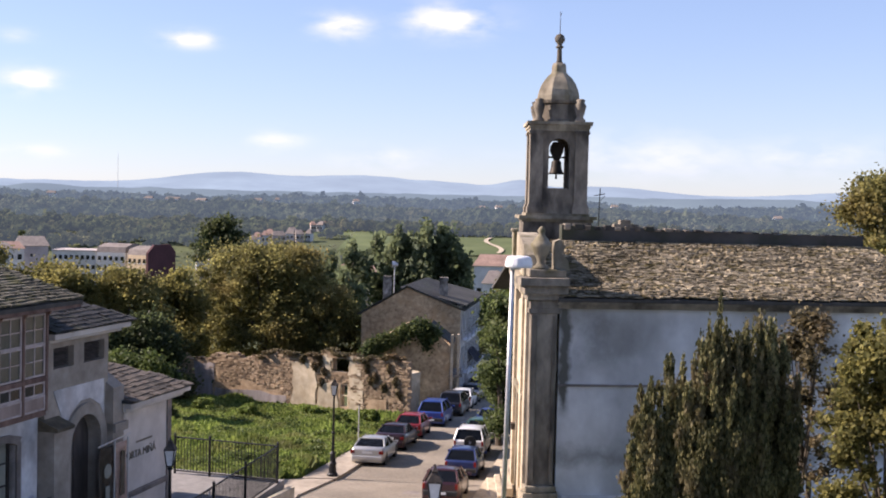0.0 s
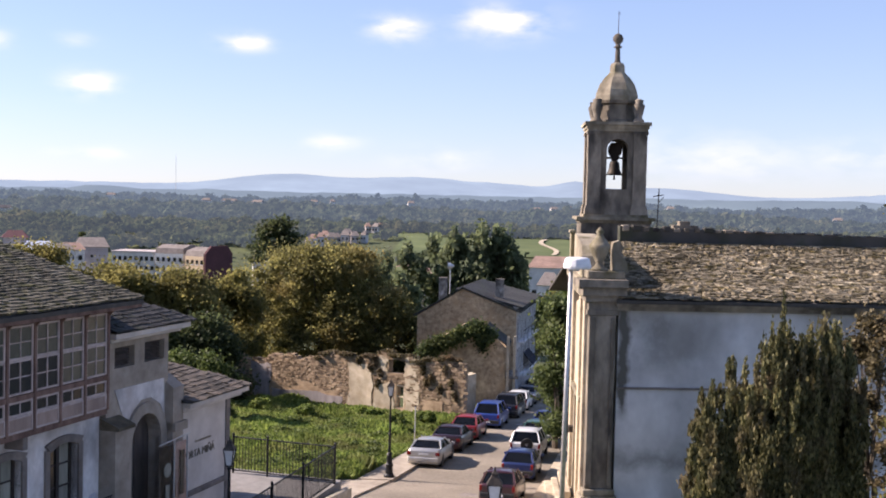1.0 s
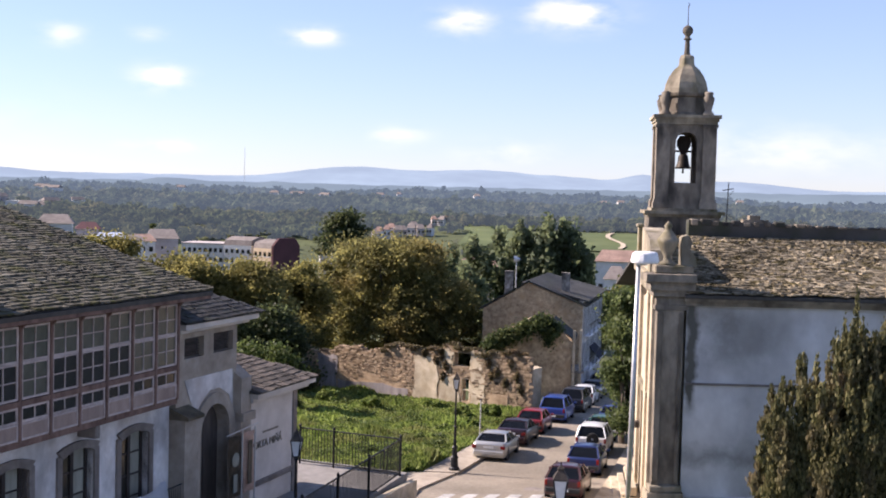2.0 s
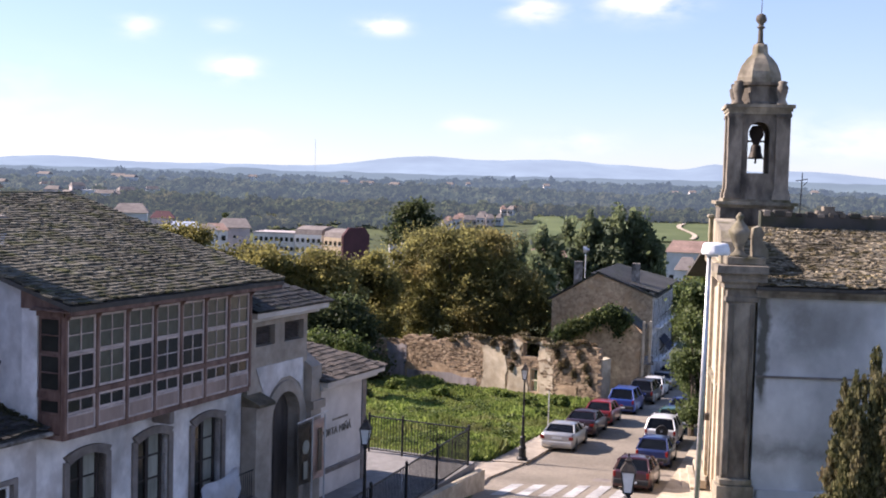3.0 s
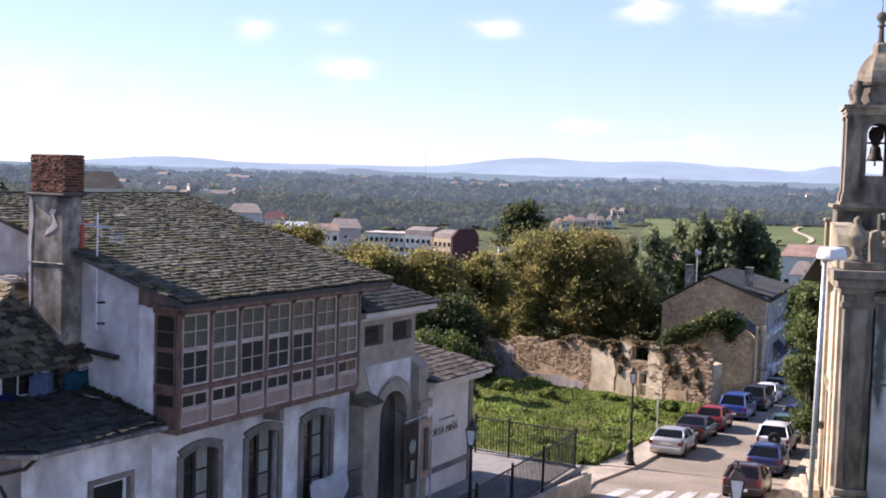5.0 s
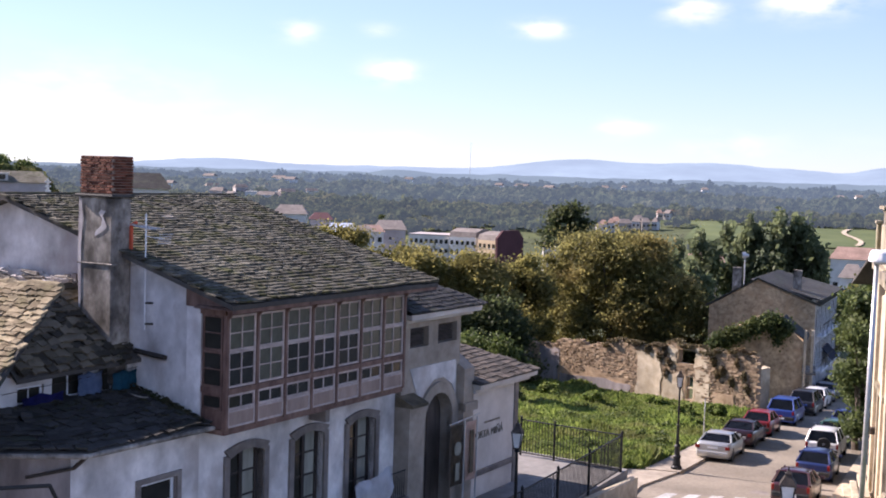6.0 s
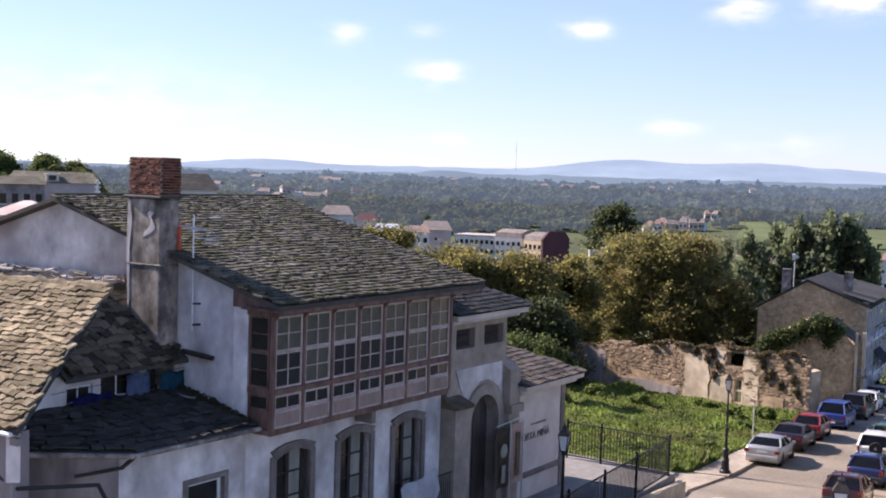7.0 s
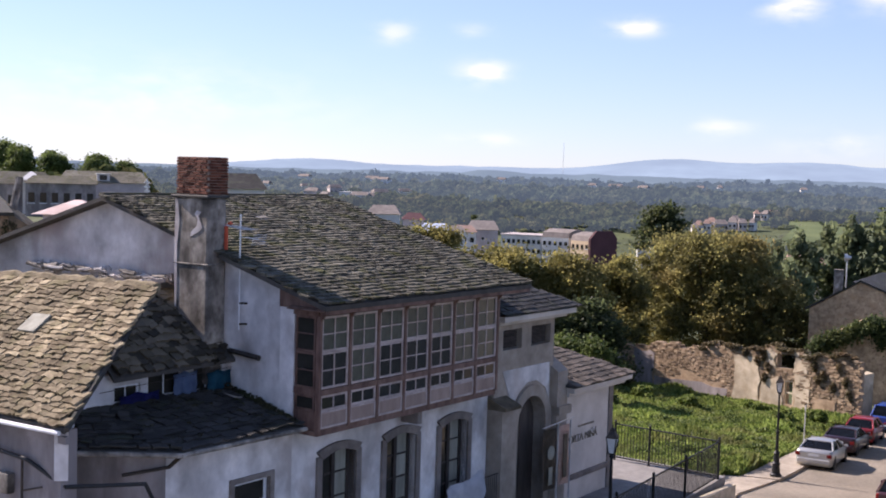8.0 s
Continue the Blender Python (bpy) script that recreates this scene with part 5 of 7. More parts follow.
prism(bm, [(9.75, 0.745, 7.25), (12.7, 0.745, 7.25), (12.75, 0.745, 6.0), (12.5, 0.745, 6.4), (11.9, 0.745, 6.72), (11.3, 0.745, 6.72), (10.75, 0.745, 6.4), (10.4, 0.745, 6.0)], (0, -0.02, 0))
part("white_panel", bm, M["whitewash"], gate, "white plaster above the arch")
part("arch_ring", arch_ring(bx(bx(B(), 10.3, 10.68, 0.66, 0.9, 1.5, 5.3), 12.48, 12.86, 0.66, 0.9, 1.5, 5.3), 10.68, 12.48, 5.3, 0.93, 0.38, 0.66, 0.9), M["gate_stone"], gate)
part("louvre", bx(B(), 9.75, 10.9, 1.1, 1.15, 7.92, 8.58), M["wood_dark"], gate)
part("louvre", bx(B(), 11.5, 12.75, 1.1, 1.15, 7.92, 8.58), M["wood_dark"], gate)
for x0, x1 in ((9.75, 10.9), (11.5, 12.75)):
    for j in range(7):
        z = 7.96 + j * 0.09
        bm = B()
        prism(bm, [(x0 + 0.04, 0.9, z), (x0 + 0.04, 1.05, z + 0.07), (x0 + 0.04, 1.05, z + 0.085), (x0 + 0.04, 0.9, z + 0.015)], (x1 - x0 - 0.08, 0, 0))
        part("slat", bm, M["gate_wood"], gate)
part("gate_leaf", bx(bx(B(), 10.68, 11.56, 1.15, 1.25, 1.5, 6.3), 11.6, 12.48, 1.15, 1.25, 1.5, 6.3), M["gate_wood"], gate, "dark wooden gate leaves, shut")
bm = bx(bx(B(), 12.86, 13.55, 0.45, 1.3, 1.5, 6.9), 12.86, 13.7, 0.35, 1.3, 5.4, 5.7)
prism(bm, [(12.86, 0.45, 6.9), (12.86, 1.3, 6.9), (12.86, 1.3, 7.5)], (0.69, 0, 0))
part("buttress", bm, M["gate_stone"], gate)
bm = bx(B(), 9.15, 9.95, 0.3, 0.9, 1.5, 6.1)
part("side_pier", bm, M["gate_stone"], gate)
bm = B()
prism(bm, [(9.1, 0.15, 6.1), (9.1, 0.15, 6.2), (9.1, 0.9, 6.5), (9.1, 0.9, 6.1)], (0.95, 0, 0))
part("pier_cap", bm, M["slate_rough"], gate)
part("gate_cornice", bev(bx(bx(B(), 9.0, 13.25, 0.4, 4.6, 8.82, 8.95), 8.9, 13.45, 0.15, 4.8, 8.95, 9.15), 0.02), M["cream"], gate)
part("side_wall", bx(bx(bx(B(), 12.5, 13.0, 1.3, 4.5, 1.5, 8.85), 9.2, 9.7, 1.3, 4.5, 1.5, 8.85), 9.7, 12.5, 4.0, 4.5, 1.5, 8.85), M["granite_grey"], gate)
bm = B()
c0 = [(8.85, 0.05, 9.15), (13.55, 0.05, 9.15), (13.55, 4.9, 9.15), (8.85, 4.9, 9.15)]
tops = [(10.6, 2.4, 10.15), (11.8, 2.4, 10.15)]
vs = [bm.verts.new(p) for p in c0 + tops]
for f in ((0, 1, 5, 4), (1, 2, 5), (2, 3, 4, 5), (3, 0, 4), (0, 3, 2, 1)):
    bm.faces.new([vs[i] for i in f])
part("roof", bm, M["slate_dark"], gate)

annex = thing("annex", HM, "low cream annex with a sign and a shallow slate roof", "building")
part("street_wall", bx(B(), 13.5, 17.45, 0.75, 1.2, 1.5, 6.0), M["cream"], annex)
part("end_wall", bx(bx(B(), 17.0, 17.45, 1.2, 7.0, 1.0, 6.0), 13.5, 17.0, 6.6, 7.0, 1.0, 6.0), M["cream"], annex)
part("corner_quoin", bx(B(), 17.2, 17.5, 0.7, 1.1, 1.5, 6.0), M["granite_grey"], annex)
part("ledge", bev(bx(B(), 13.55, 17.2, 0.66, 0.76, 2.78, 2.98), 0.02), M["granite_grey"], annex)
part("cornice", bev(bx(bx(B(), 13.5, 17.75, 0.35, 7.2, 5.95, 6.1), 13.5, 17.95, 0.15, 7.4, 6.1, 6.3), 0.02), M["cream"], annex)
bm = B()
vs = [bm.verts.new(p) for p in [(13.4, 0.05, 6.3), (18.0, 0.05, 6.3), (18.0, 7.5, 6.3), (13.4, 7.5, 6.3), (13.4, 3.7, 7.35), (16.2, 3.7, 7.35)]]
for f in ((0, 1, 5, 4), (1, 2, 5), (2, 3, 4, 5), (3, 0, 4), (0, 3, 2, 1)):
    bm.faces.new([vs[i] for i in f])
part("roof", bm, M["slate_dark"], annex)


def lettering(name, words, size, m, material, parent, label=""):
    cu = bpy.data.curves.new(name, "FONT")
    cu.body, cu.size, cu.extrude, cu.align_x = words, size, 0.012, "LEFT"
    tmp = bpy.data.objects.new(name, cu)
    scene.collection.objects.link(tmp)
    me = bpy.data.meshes.new_from_object(tmp.evaluated_get(bpy.context.evaluated_depsgraph_get()))
    bpy.data.objects.remove(tmp)
    me.materials.clear()
    ob = link(name, me, material, parent, label)
    ob.matrix_basis = m
    return ob


lettering("sign_lettering", "PORTA MIÑÁ", 0.38, pose(14.1, 0.735, 4.12, 90, 0, 0), M["granite"], annex, "dark raised capital letters")
part("sign_line", bx(B(), 14.95, 16.1, 0.735, 0.75, 4.62, 4.69), M["granite"], annex)

banner = thing("banner_stand", HM, "two long hanging banners, brown and peach, on poles", "banner")
part("pole", tube(tube(B(), (12.55, 0.2, 2.0), (12.55, 0.2, 5.2), 0.03), (11.5, 0.2, 5.18), (13.6, 0.2, 5.28), 0.02), M["galv"], banner)
part("pole", tube(B(), (13.42, 0.2, 2.0), (13.42, 0.2, 5.2), 0.03), M["galv"], banner)
for a, b, mm, nm in ((11.62, 12.42, "banner_brown", "brown_cloth"), (12.62, 13.35, "banner_peach", "peach_cloth")):
    bm = B()
    g = [[bm.verts.new((a + (b - a) * i / 6, 0.2 + 0.03 * math.sin(i + j * 0.7), 5.1 - j * 0.26)) for i in range(7)] for j in range(9)]
    for j in range(8):
        for i in range(6):
            bm.faces.new((g[j][i], g[j][i + 1], g[j + 1][i + 1], g[j + 1][i]))
    bmesh.ops.solidify(bm, geom=bm.faces[:], thickness=0.01)
    c = part(nm, bm, M[mm], banner, smooth=True)
    if nm == "brown_cloth":
        part("emblem", lathe(B(), [(0.24, 0), (0.24, 0.01), (0.2, 0.012)], 20), M["curtain"], c).matrix_basis = pose(12.02, 0.14, 4.3, 90)
        part("bar", bx(B(), 11.9, 12.15, 0.13, 0.15, 3.2, 3.8), M["curtain"], c)
    else:
        part("bar", bx(B(), 12.85, 13.1, 0.12, 0.14, 3.3, 4.8), M["banner_brown"], c)

# ---- lamps ----
def street_lamp(x, y, z, top, label, group="old street lamps"):
    """A cast-iron column with a four-sided lantern; top is its height over z."""
    lamp = thing("street_lamp", pose(x, y, z), label, "street lamp", group)
    h = top - 0.85
    part("base", lathe(B(), [(0.26, 0), (0.26, 0.12), (0.19, 0.2), (0.16, 0.55), (0.2, 0.62), (0.14, 0.72), (0.12, 1.05), (0.15, 1.1), (0.08, 1.2)], 12), M["black"], lamp)
    part("column", lathe(B(), [(0.075, 1.18), (0.06, 2.0), (0.085, 2.05), (0.085, 2.1), (0.055, 2.15), (0.04, h - 0.1), (0.08, h - 0.05), (0.05, h)], 10), M["black"], lamp)
    head = part("lantern_frame", lathe(B(), [(0.05, h), (0.13, h + 0.03), (0.13, h + 0.06)], 4, turn=math.pi / 4), M["black"], lamp)
    part("lantern_glass", lathe(B(), [(0.1, h + 0.06), (0.2, h + 0.5)], 4, turn=math.pi / 4), M["lamp_glass"], head)
    part("lantern_roof", lathe(B(), [(0.24, h + 0.5), (0.22, h + 0.54), (0.09, h + 0.7), (0.1, h + 0.74), (0.03, h + 0.8), (0.015, h + 0.88)], 4, turn=math.pi / 4), M["iron"], head)
    for i in range(4):
        a = math.pi / 4 + i * math.pi / 2
        part("corner_bar", tube(B(), (0.125 * math.cos(a), 0.125 * math.sin(a), h + 0.05), (0.205 * math.cos(a), 0.205 * math.sin(a), h + 0.51), 0.018, n=5), M["black"], head)
    return lamp


street_lamp(-5.1, 55.9, gz(0, 56) + 0.14, 4.7, "black cast-iron street lamp on the pavement corner")
street_lamp(-7.73, 33.7, 2.0, 4.5, "black cast-iron street lamp beside the railing")
street_lamp(-0.1, 25.0, 2.1, 5.75, "cast-iron street lamp with a pale lantern near the wall")
tall = thing("tall_street_lamp", pose(2.52, 44.0, 0), "tall white modern street lamp beside the church corner", "street lamp")
part("pole", tube(B(), (-0.12, 0, 1.2), (0, 0, 11.15), 0.1, 0.075, n=12), M["galv"], tall, smooth=True)
part("lamp_head", bev(lathe(B(), [(0.5, 0), (0.52, 0.1), (0.46, 0.36), (0.38, 0.42)], 18, (0.22, 0, 11.06)), 0.02), M["lamp_white"], tall, "white round lamp head")
part("bracket", bx(B(), -0.1, 0.3, -0.1, 0.1, 10.98, 11.07), M["galv"], tall)

post = thing("sign_post", pose(-4.55, 65.0, gz(0, 65)), "bare grey metal sign post at the edge of the grass", "post")
part("tube", tube(B(), (0, 0, 0), (0.02, 0, 2.5), 0.035, n=8), M["galv"], post)
part("cap", lathe(B(), [(0.04, 2.5), (0.04, 2.53), (0.02, 2.55)], 8, (0.02, 0, 0)), M["iron"], post)

# ---- iron railings of the forecourt ----
def fence(name, a, b, n, base, tops, posts, label, thick=False):
    a, b = Vector(a), Vector(b)
    f = thing(name, pose(0, 0, 0), label, "fence", "forecourt railings")
    za, zb = base
    for z in (0.12, tops):
        part("rail", tube(B(), (a.x, a.y, za + z), (b.x, b.y, zb + z), 0.03, n=6), M["black"], f)
    for i in range(n + 1):
        p = a.lerp(b, i / n)
        z = za + (zb - za) * i / n
        if not (i in posts):
            part("picket", tube(B(), (p.x, p.y, z + 0.1), (p.x, p.y, z + tops), 0.014, n=4), M["black"], f)
        else:
            part("post", tube(tube(B(), (p.x, p.y, z - 0.1), (p.x, p.y, z + tops + 0.12), 0.05, n=8), (p.x, p.y, z + tops + 0.12), (p.x, p.y, z + tops + 0.18), 0.06, 0.01, n=8), M["black"], f)


fence("iron_fence", (-10.9, 48.35, 0), (-6.5, 47.05, 0), 32, (2.0, 2.0), 1.5, (0, 11, 32), "black iron picket fence between forecourt and grass")
fence("iron_fence", (-6.5, 47.0, 0), (-8.85, 34.0, 0), 96, (2.0, 2.02), 1.5, (27, 50, 73, 96), "long black iron railing along the forecourt edge")
board = thing("notice_board", pose(-7.95, 40.6, 2.0, 0, 0, 10), "small white notice fixed to the railing", "sign")
part("panel", bx(B(), -0.02, 0.02, -0.1, 0.1, 0.5, 1.3), M["white_paint"], board)

# ---- parked cars ----
def paint(name, c, metal=0.3):
    m = mat(name, tuple(x * 0.92 for x in c), c, 0.35, 1.5, (0.8, 0.12), 0, metal=metal, spec=0.5)
    m.node_tree.nodes["Principled BSDF"].inputs["Coat Weight"].default_value = 0.6
    m.node_tree.nodes["Principled BSDF"].inputs["Coat Roughness"].default_value = 0.08
    return m


SHAPES = {  # length, width, height, sill, belt, then cabin: rear foot, rear roof, front roof, front foot, measured from the rear; bonnet height, rear deck height
    "saloon": (4.45, 1.74, 1.32, 0.2, 0.86, 0.62, 1.25, 2.45, 3.25, 0.82, 0.93),
    "hatch": (3.85, 1.66, 1.38, 0.2, 0.88, 0.1, 0.72, 2.1, 2.95, 0.84, 0.9),
    "van": (4.3, 1.78, 1.62, 0.22, 0.96, 0.06, 0.5, 2.6, 3.5, 0.96, 0.97),
    "offroad": (4.1, 1.74, 1.64, 0.34, 1.02, 0.05, 0.32, 2.15, 2.8, 1.0, 1.03),
}


def car(kind, x, y, heading, colour, label, z=None, spare=False):
    L, W, H, z0, zb, c0, c1, c2, c3, zh, zd = SHAPES[kind]
    slope = math.degrees(math.atan2(gz(0, y + 3) - gz(0, y - 1), 4))
    c = thing("car", pose(x, y, (gz(0, y) if z is None else z) + 0.012, slope, 0, -heading), label, "car", "cars parked along the street")
    pm = paint("paint_" + colour[0], colour[1], colour[2])
    h = W / 2
    # body: cross-sections from the rear (y = 0) to the nose
    st = [(0.0, 0.86, z0 + 0.12, zd - 0.1), (0.06, 0.94, z0, zd), (0.5, 1.0, z0, zd + 0.01), (c1, 1.0, z0, zb), (c3, 1.0, z0, zb), (c3 + 0.1, 0.99, z0, zh + 0.03), (L - 0.45, 0.97, z0, zh - 0.06), (L - 0.12, 0.9, z0, zh - 0.18), (L, 0.8, z0 + 0.1, zh - 0.32)]
    bm = B()
    rings = []
    for yy, f, a, b in st:
        w = h * f
        rings.append([bm.verts.new(p) for p in ((-w * 0.94, yy, a), (-w, yy, a + 0.14), (-w, yy, a + (b - a) * 0.62), (-w * 0.95, yy, b - 0.04), (-w * 0.86, yy, b), (w * 0.86, yy, b), (w * 0.95, yy, b - 0.04), (w, yy, a + (b - a) * 0.62), (w, yy, a + 0.14), (w * 0.94, yy, a))])
    for p, q in zip(rings, rings[1:]):
        for i in range(10):
            j = (i + 1) % 10
            bm.faces.new((p[i], p[j], q[j], q[i]))
    bm.faces.new(rings[0])
    bm.faces.new(rings[-1][::-1])
    body = part("body", bm, pm, c, smooth=True)
    body.data.polygons.foreach_set("use_smooth", [len(p.vertices) == 4 and p.area < 9 for p in body.data.polygons])
    # cabin pillars and roof
    tw = h * 0.7
    foot, head = h * 0.9, tw
    zr = H - 0.06
    P = {"rf": (c0, zd - 0.02), "rr": (c1, zr), "fr": (c2, zr), "ff": (c3, zb - 0.02)}
    bm = B()
    top, under = [], []
    for j in range(7):
        v = j / 6
        yy = c1 - 0.04 + (c2 - c1 + 0.08) * v
        lift = (H - zr) * (1 - (2 * v - 1) ** 4)
        top.append([bm.verts.new((head * 1.03 * u, yy, zr - 0.015 + (lift + 0.03) * (1 - u * u) ** 0.7)) for u in (-1, -0.85, -0.5, 0, 0.5, 0.85, 1)])
        under.append([bm.verts.new((head * 1.0 * u, yy, zr - 0.035)) for u in (-1, 1)])
    for j in range(6):
        for i in range(6):
            bm.faces.new((top[j][i], top[j][i + 1], top[j + 1][i + 1], top[j + 1][i]))
        bm.faces.new((under[j][0], under[j + 1][0], under[j + 1][1], under[j][1]))
        bm.faces.new((top[j][0], top[j + 1][0], under[j + 1][0], under[j][0]))
        bm.faces.new((top[j][6], under[j][1], under[j + 1][1], top[j + 1][6]))
    bm.faces.new((*top[0], under[0][1], under[0][0]))
    bm.faces.new((*top[6][::-1], under[6][0], under[6][1]))
    part("roof", bm, pm, c, smooth=True)
    for sx in (-1, 1):
        for (y0, za), (y1, zb2) in ((P["rf"], P["rr"]), (P["ff"], P["fr"]), (((c0 + c3) / 2 + 0.1, zb), ((c1 + c2) / 2 + 0.05, zr))):
            part("pillar", tube(B(), (sx * foot, y0, za), (sx * head, y1, zb2), 0.055, 0.045, n=6), pm, c)
    def pane(nm, pts):
        bm = B()
        bm.faces.new([bm.verts.new(p) for p in pts])
        bmesh.ops.solidify(bm, geom=bm.faces[:], thickness=0.02)
        part(nm, bm, M["glass_black"], c)
    pane("rear_window", [(-foot * 0.93, c0 + 0.02, zd), (foot * 0.93, c0 + 0.02, zd), (head * 0.93, c1 + 0.01, zr), (-head * 0.93, c1 + 0.01, zr)])
    pane("windscreen", [(-foot * 0.95, c3, zb), (foot * 0.95, c3, zb), (head * 0.95, c2, zr), (-head * 0.95, c2, zr)])
    for sx in (-1, 1):
        pane("side_window", [(sx * foot, c0 + 0.15, zd), (sx * foot, c3 - 0.08, zb), (sx * head, c2, zr), (sx * head, c1, zr)])
        part("tail_light", bev(bx(B(), sx * h * 0.84 - (0.13 if kind == "saloon" else 0.07), sx * h * 0.84 + (0.1 if kind == "saloon" else 0.06), -0.01, 0.1, zd - 0.3, zd - 0.12 if kind == "saloon" else zd - 0.06), 0.02), M["tail"], c)
        part("mirror", bev(bx(B(), sx * (h + 0.09) - 0.09, sx * (h + 0.09) + 0.09, c3 - 0.25, c3 - 0.15, zb, zb + 0.13), 0.02), pm, c)
        for yy in (0.82, L - 0.85):
            wh = part("wheel", lathe(B(), [(0.2, -0.1), (0.29, -0.1), (0.31, -0.06), (0.31, 0.06), (0.29, 0.1), (0.2, 0.1)], 18), M["rubber"], c)
            wh.matrix_basis = pose(sx * (h - 0.1), yy, 0.31, 0, 90, 0)
            part("wheel_arch", lathe(B(), [(0.36, -0.015), (0.36, 0.012), (0.3, 0.014)], 18), M["trim"], c).matrix_basis = pose(sx * (h * 0.985), yy, 0.33, 0, 90, 0)
            part("rim", lathe(B(), [(0.2, -0.07), (0.19, 0.07), (0.06, 0.085)], 12), M["rim"], wh)
    part("rear_bumper", bev(bx(B(), -h * 0.9, h * 0.9, -0.07, 0.1, z0 + 0.12, z0 + 0.34), 0.04), pm if kind == "saloon" else M["trim"], c)
    part("number_plate", bx(B(), -0.26, 0.26, -0.085 if kind != "saloon" else -0.03, -0.02, z0 + 0.18 if kind != "saloon" else 0.66, z0 + 0.29 if kind != "saloon" else 0.77), M["plate"], c)
    if spare:
        sp = part("spare_wheel", lathe(B(), [(0.2, -0.1), (0.3, -0.1), (0.33, -0.05), (0.33, 0.05), (0.3, 0.1), (0.2, 0.1)], 20), M["rubber"], c)
        sp.matrix_basis = pose(0.1, -0.13, 0.95, 90, 0, 0)
        part("spare_rim", lathe(B(), [(0.2, -0.06), (0.2, 0.085), (0.08, 0.1)], 14), M["rim"], sp)
    return c


SILVER, MAROON, RED, BLUE, DARK, WHITE, GREEN, NAVY, GREY = ("silver", (0.5, 0.49, 0.47), 0.5), ("maroon", (0.035, 0.012, 0.014), 0.3), ("red", (0.27, 0.022, 0.025), 0.1), ("blue", (0.03, 0.07, 0.3), 0.2), ("dark", (0.03, 0.03, 0.035), 0.3), ("white", (0.7, 0.7, 0.7), 0.0), ("green", (0.05, 0.12, 0.1), 0.2), ("navy", (0.02, 0.035, 0.13), 0.2), ("grey", (0.22, 0.22, 0.24), 0.4)
car("saloon", -3.72, 59.6, 8, SILVER, "silver saloon car parked half on the kerb")
car("saloon", -2.85, 64.9, 9, MAROON, "dark maroon saloon car parked at the kerb")
car("hatch", -1.98, 69.8, 9, RED, "bright red hatchback parked at the kerb")
car("van", -0.7, 75.4, 9, BLUE, "blue people carrier parked at the kerb")
car("van", 0.55, 81.0, 9, DARK, "dark people carrier parked at the kerb")
car("hatch", 1.35, 85.6, 9, WHITE, "white hatchback parked at the kerb")
car("saloon", 2.0, 90.0, 9, GREY, "grey saloon car parked down the street")
car("saloon", 2.75, 95.2, 9, DARK, "dark saloon car parked down the street")
car("hatch", 3.45, 100.4, 9, WHITE, "white hatchback parked down the street")
car("saloon", 4.3, 105.5, 9, SILVER, "silver saloon car far down the street")
car("hatch", 0.02, 49.8, 8, ("brick_red", (0.05, 0.013, 0.017), 0.2), "dark red hatchback parked beside the church")
car("hatch", 0.98, 56.6, 8, NAVY, "dark blue hatchback parked beside the church")
car("offroad", 1.48, 62.6, 8, WHITE, "white off-road car with a spare wheel on its tail", spare=True)
car("hatch", 2.15, 68.2, 8, GREEN, "green hatchback parked under the ivy")
car("saloon", 2.95, 73.5, 8, NAVY, "dark blue saloon car parked under the ivy")

# steps beside the church front
steps = thing("stone_steps", pose(2.2, 52.3, 0), "worn beige stone steps at the church door", "steps")
for i in range(4):
    z = gz(0, 53) + 0.14 + 0.16 * i
    part("step", bev(bx(B(), 0.0 + 0.32 * i, 0.6, -1.6, 2.4, z - 0.2, z + 0.16), 0.015), M["beige"], steps)

# ---- ruined wall ----
ruin = thing("ruined_wall", pose(0, 0, 0), "crumbling rubble wall with flaking plaster and empty windows", "ruin")
RA, RB = Vector((-21.5, 90.4, 0)), Vector((-2.35, 80.0, 0))
RU = (RB - RA).normalized()
RLEN = (RB - RA).length
RM = Matrix.Translation(RA) @ Matrix.Rotation(math.atan2(RU.y, RU.x), 4, "Z")
rr = random.Random(21)
WIN = [(15.55, 17.0, 1.25, 2.2), (16.3, 17.0, -1.15, 0.45)]
top_of = lambda s: 0.95 + 1.5 * min(1, s / 15) + 0.18 * math.sin(s * 1.3) + 0.12 * math.sin(s * 3.7 + 1)
bm = B()
n = 64
for i in range(n):
    a, b = RLEN * i / n, RLEN * (i + 1) / n
    holes = [(c, d) for p, q, c, d in WIN if p < (a + b) / 2 < q]
    z = -3.4
    for c, d in sorted(holes):
        bx(bm, a, b, 0.06, 0.6, z, c, RM)
        z = d
    t = top_of((a + b) / 2)
    if t > z + 0.05:
        bx(bm, a, b, 0.06, 0.6, z, t, RM)
part("wall_core", bm, M["stone_bed"], ruin)
base_stones = []
for k in range(6):
    me = bpy.data.meshes.new("stone")
    b2 = bx(B(), -0.24, 0.24, -0.09, 0.06, -0.13, 0.13)
    bev(b2, 0.035)
    for v in b2.verts:
        v.co += Vector((rr.uniform(-0.05, 0.05), rr.uniform(-0.03, 0.02), rr.uniform(-0.04, 0.04)))
    b2.to_mesh(me)
    b2.free()
    me.materials.append(M["stone_wall"])
    base_stones.append(me)
plaster = lambda s, z: (12.2 < s < 14.4 and z < 1.9) or (14.4 <= s < 17.3 and (z < 0.6 or z > 1.1)) or (3.0 < s < 5.0 and z < 0.6 + 0.6 * math.sin(s * 2)) or (5 <= s < 11 and z < -0.35 + 0.3 * math.sin(s * 1.7))
spots = []
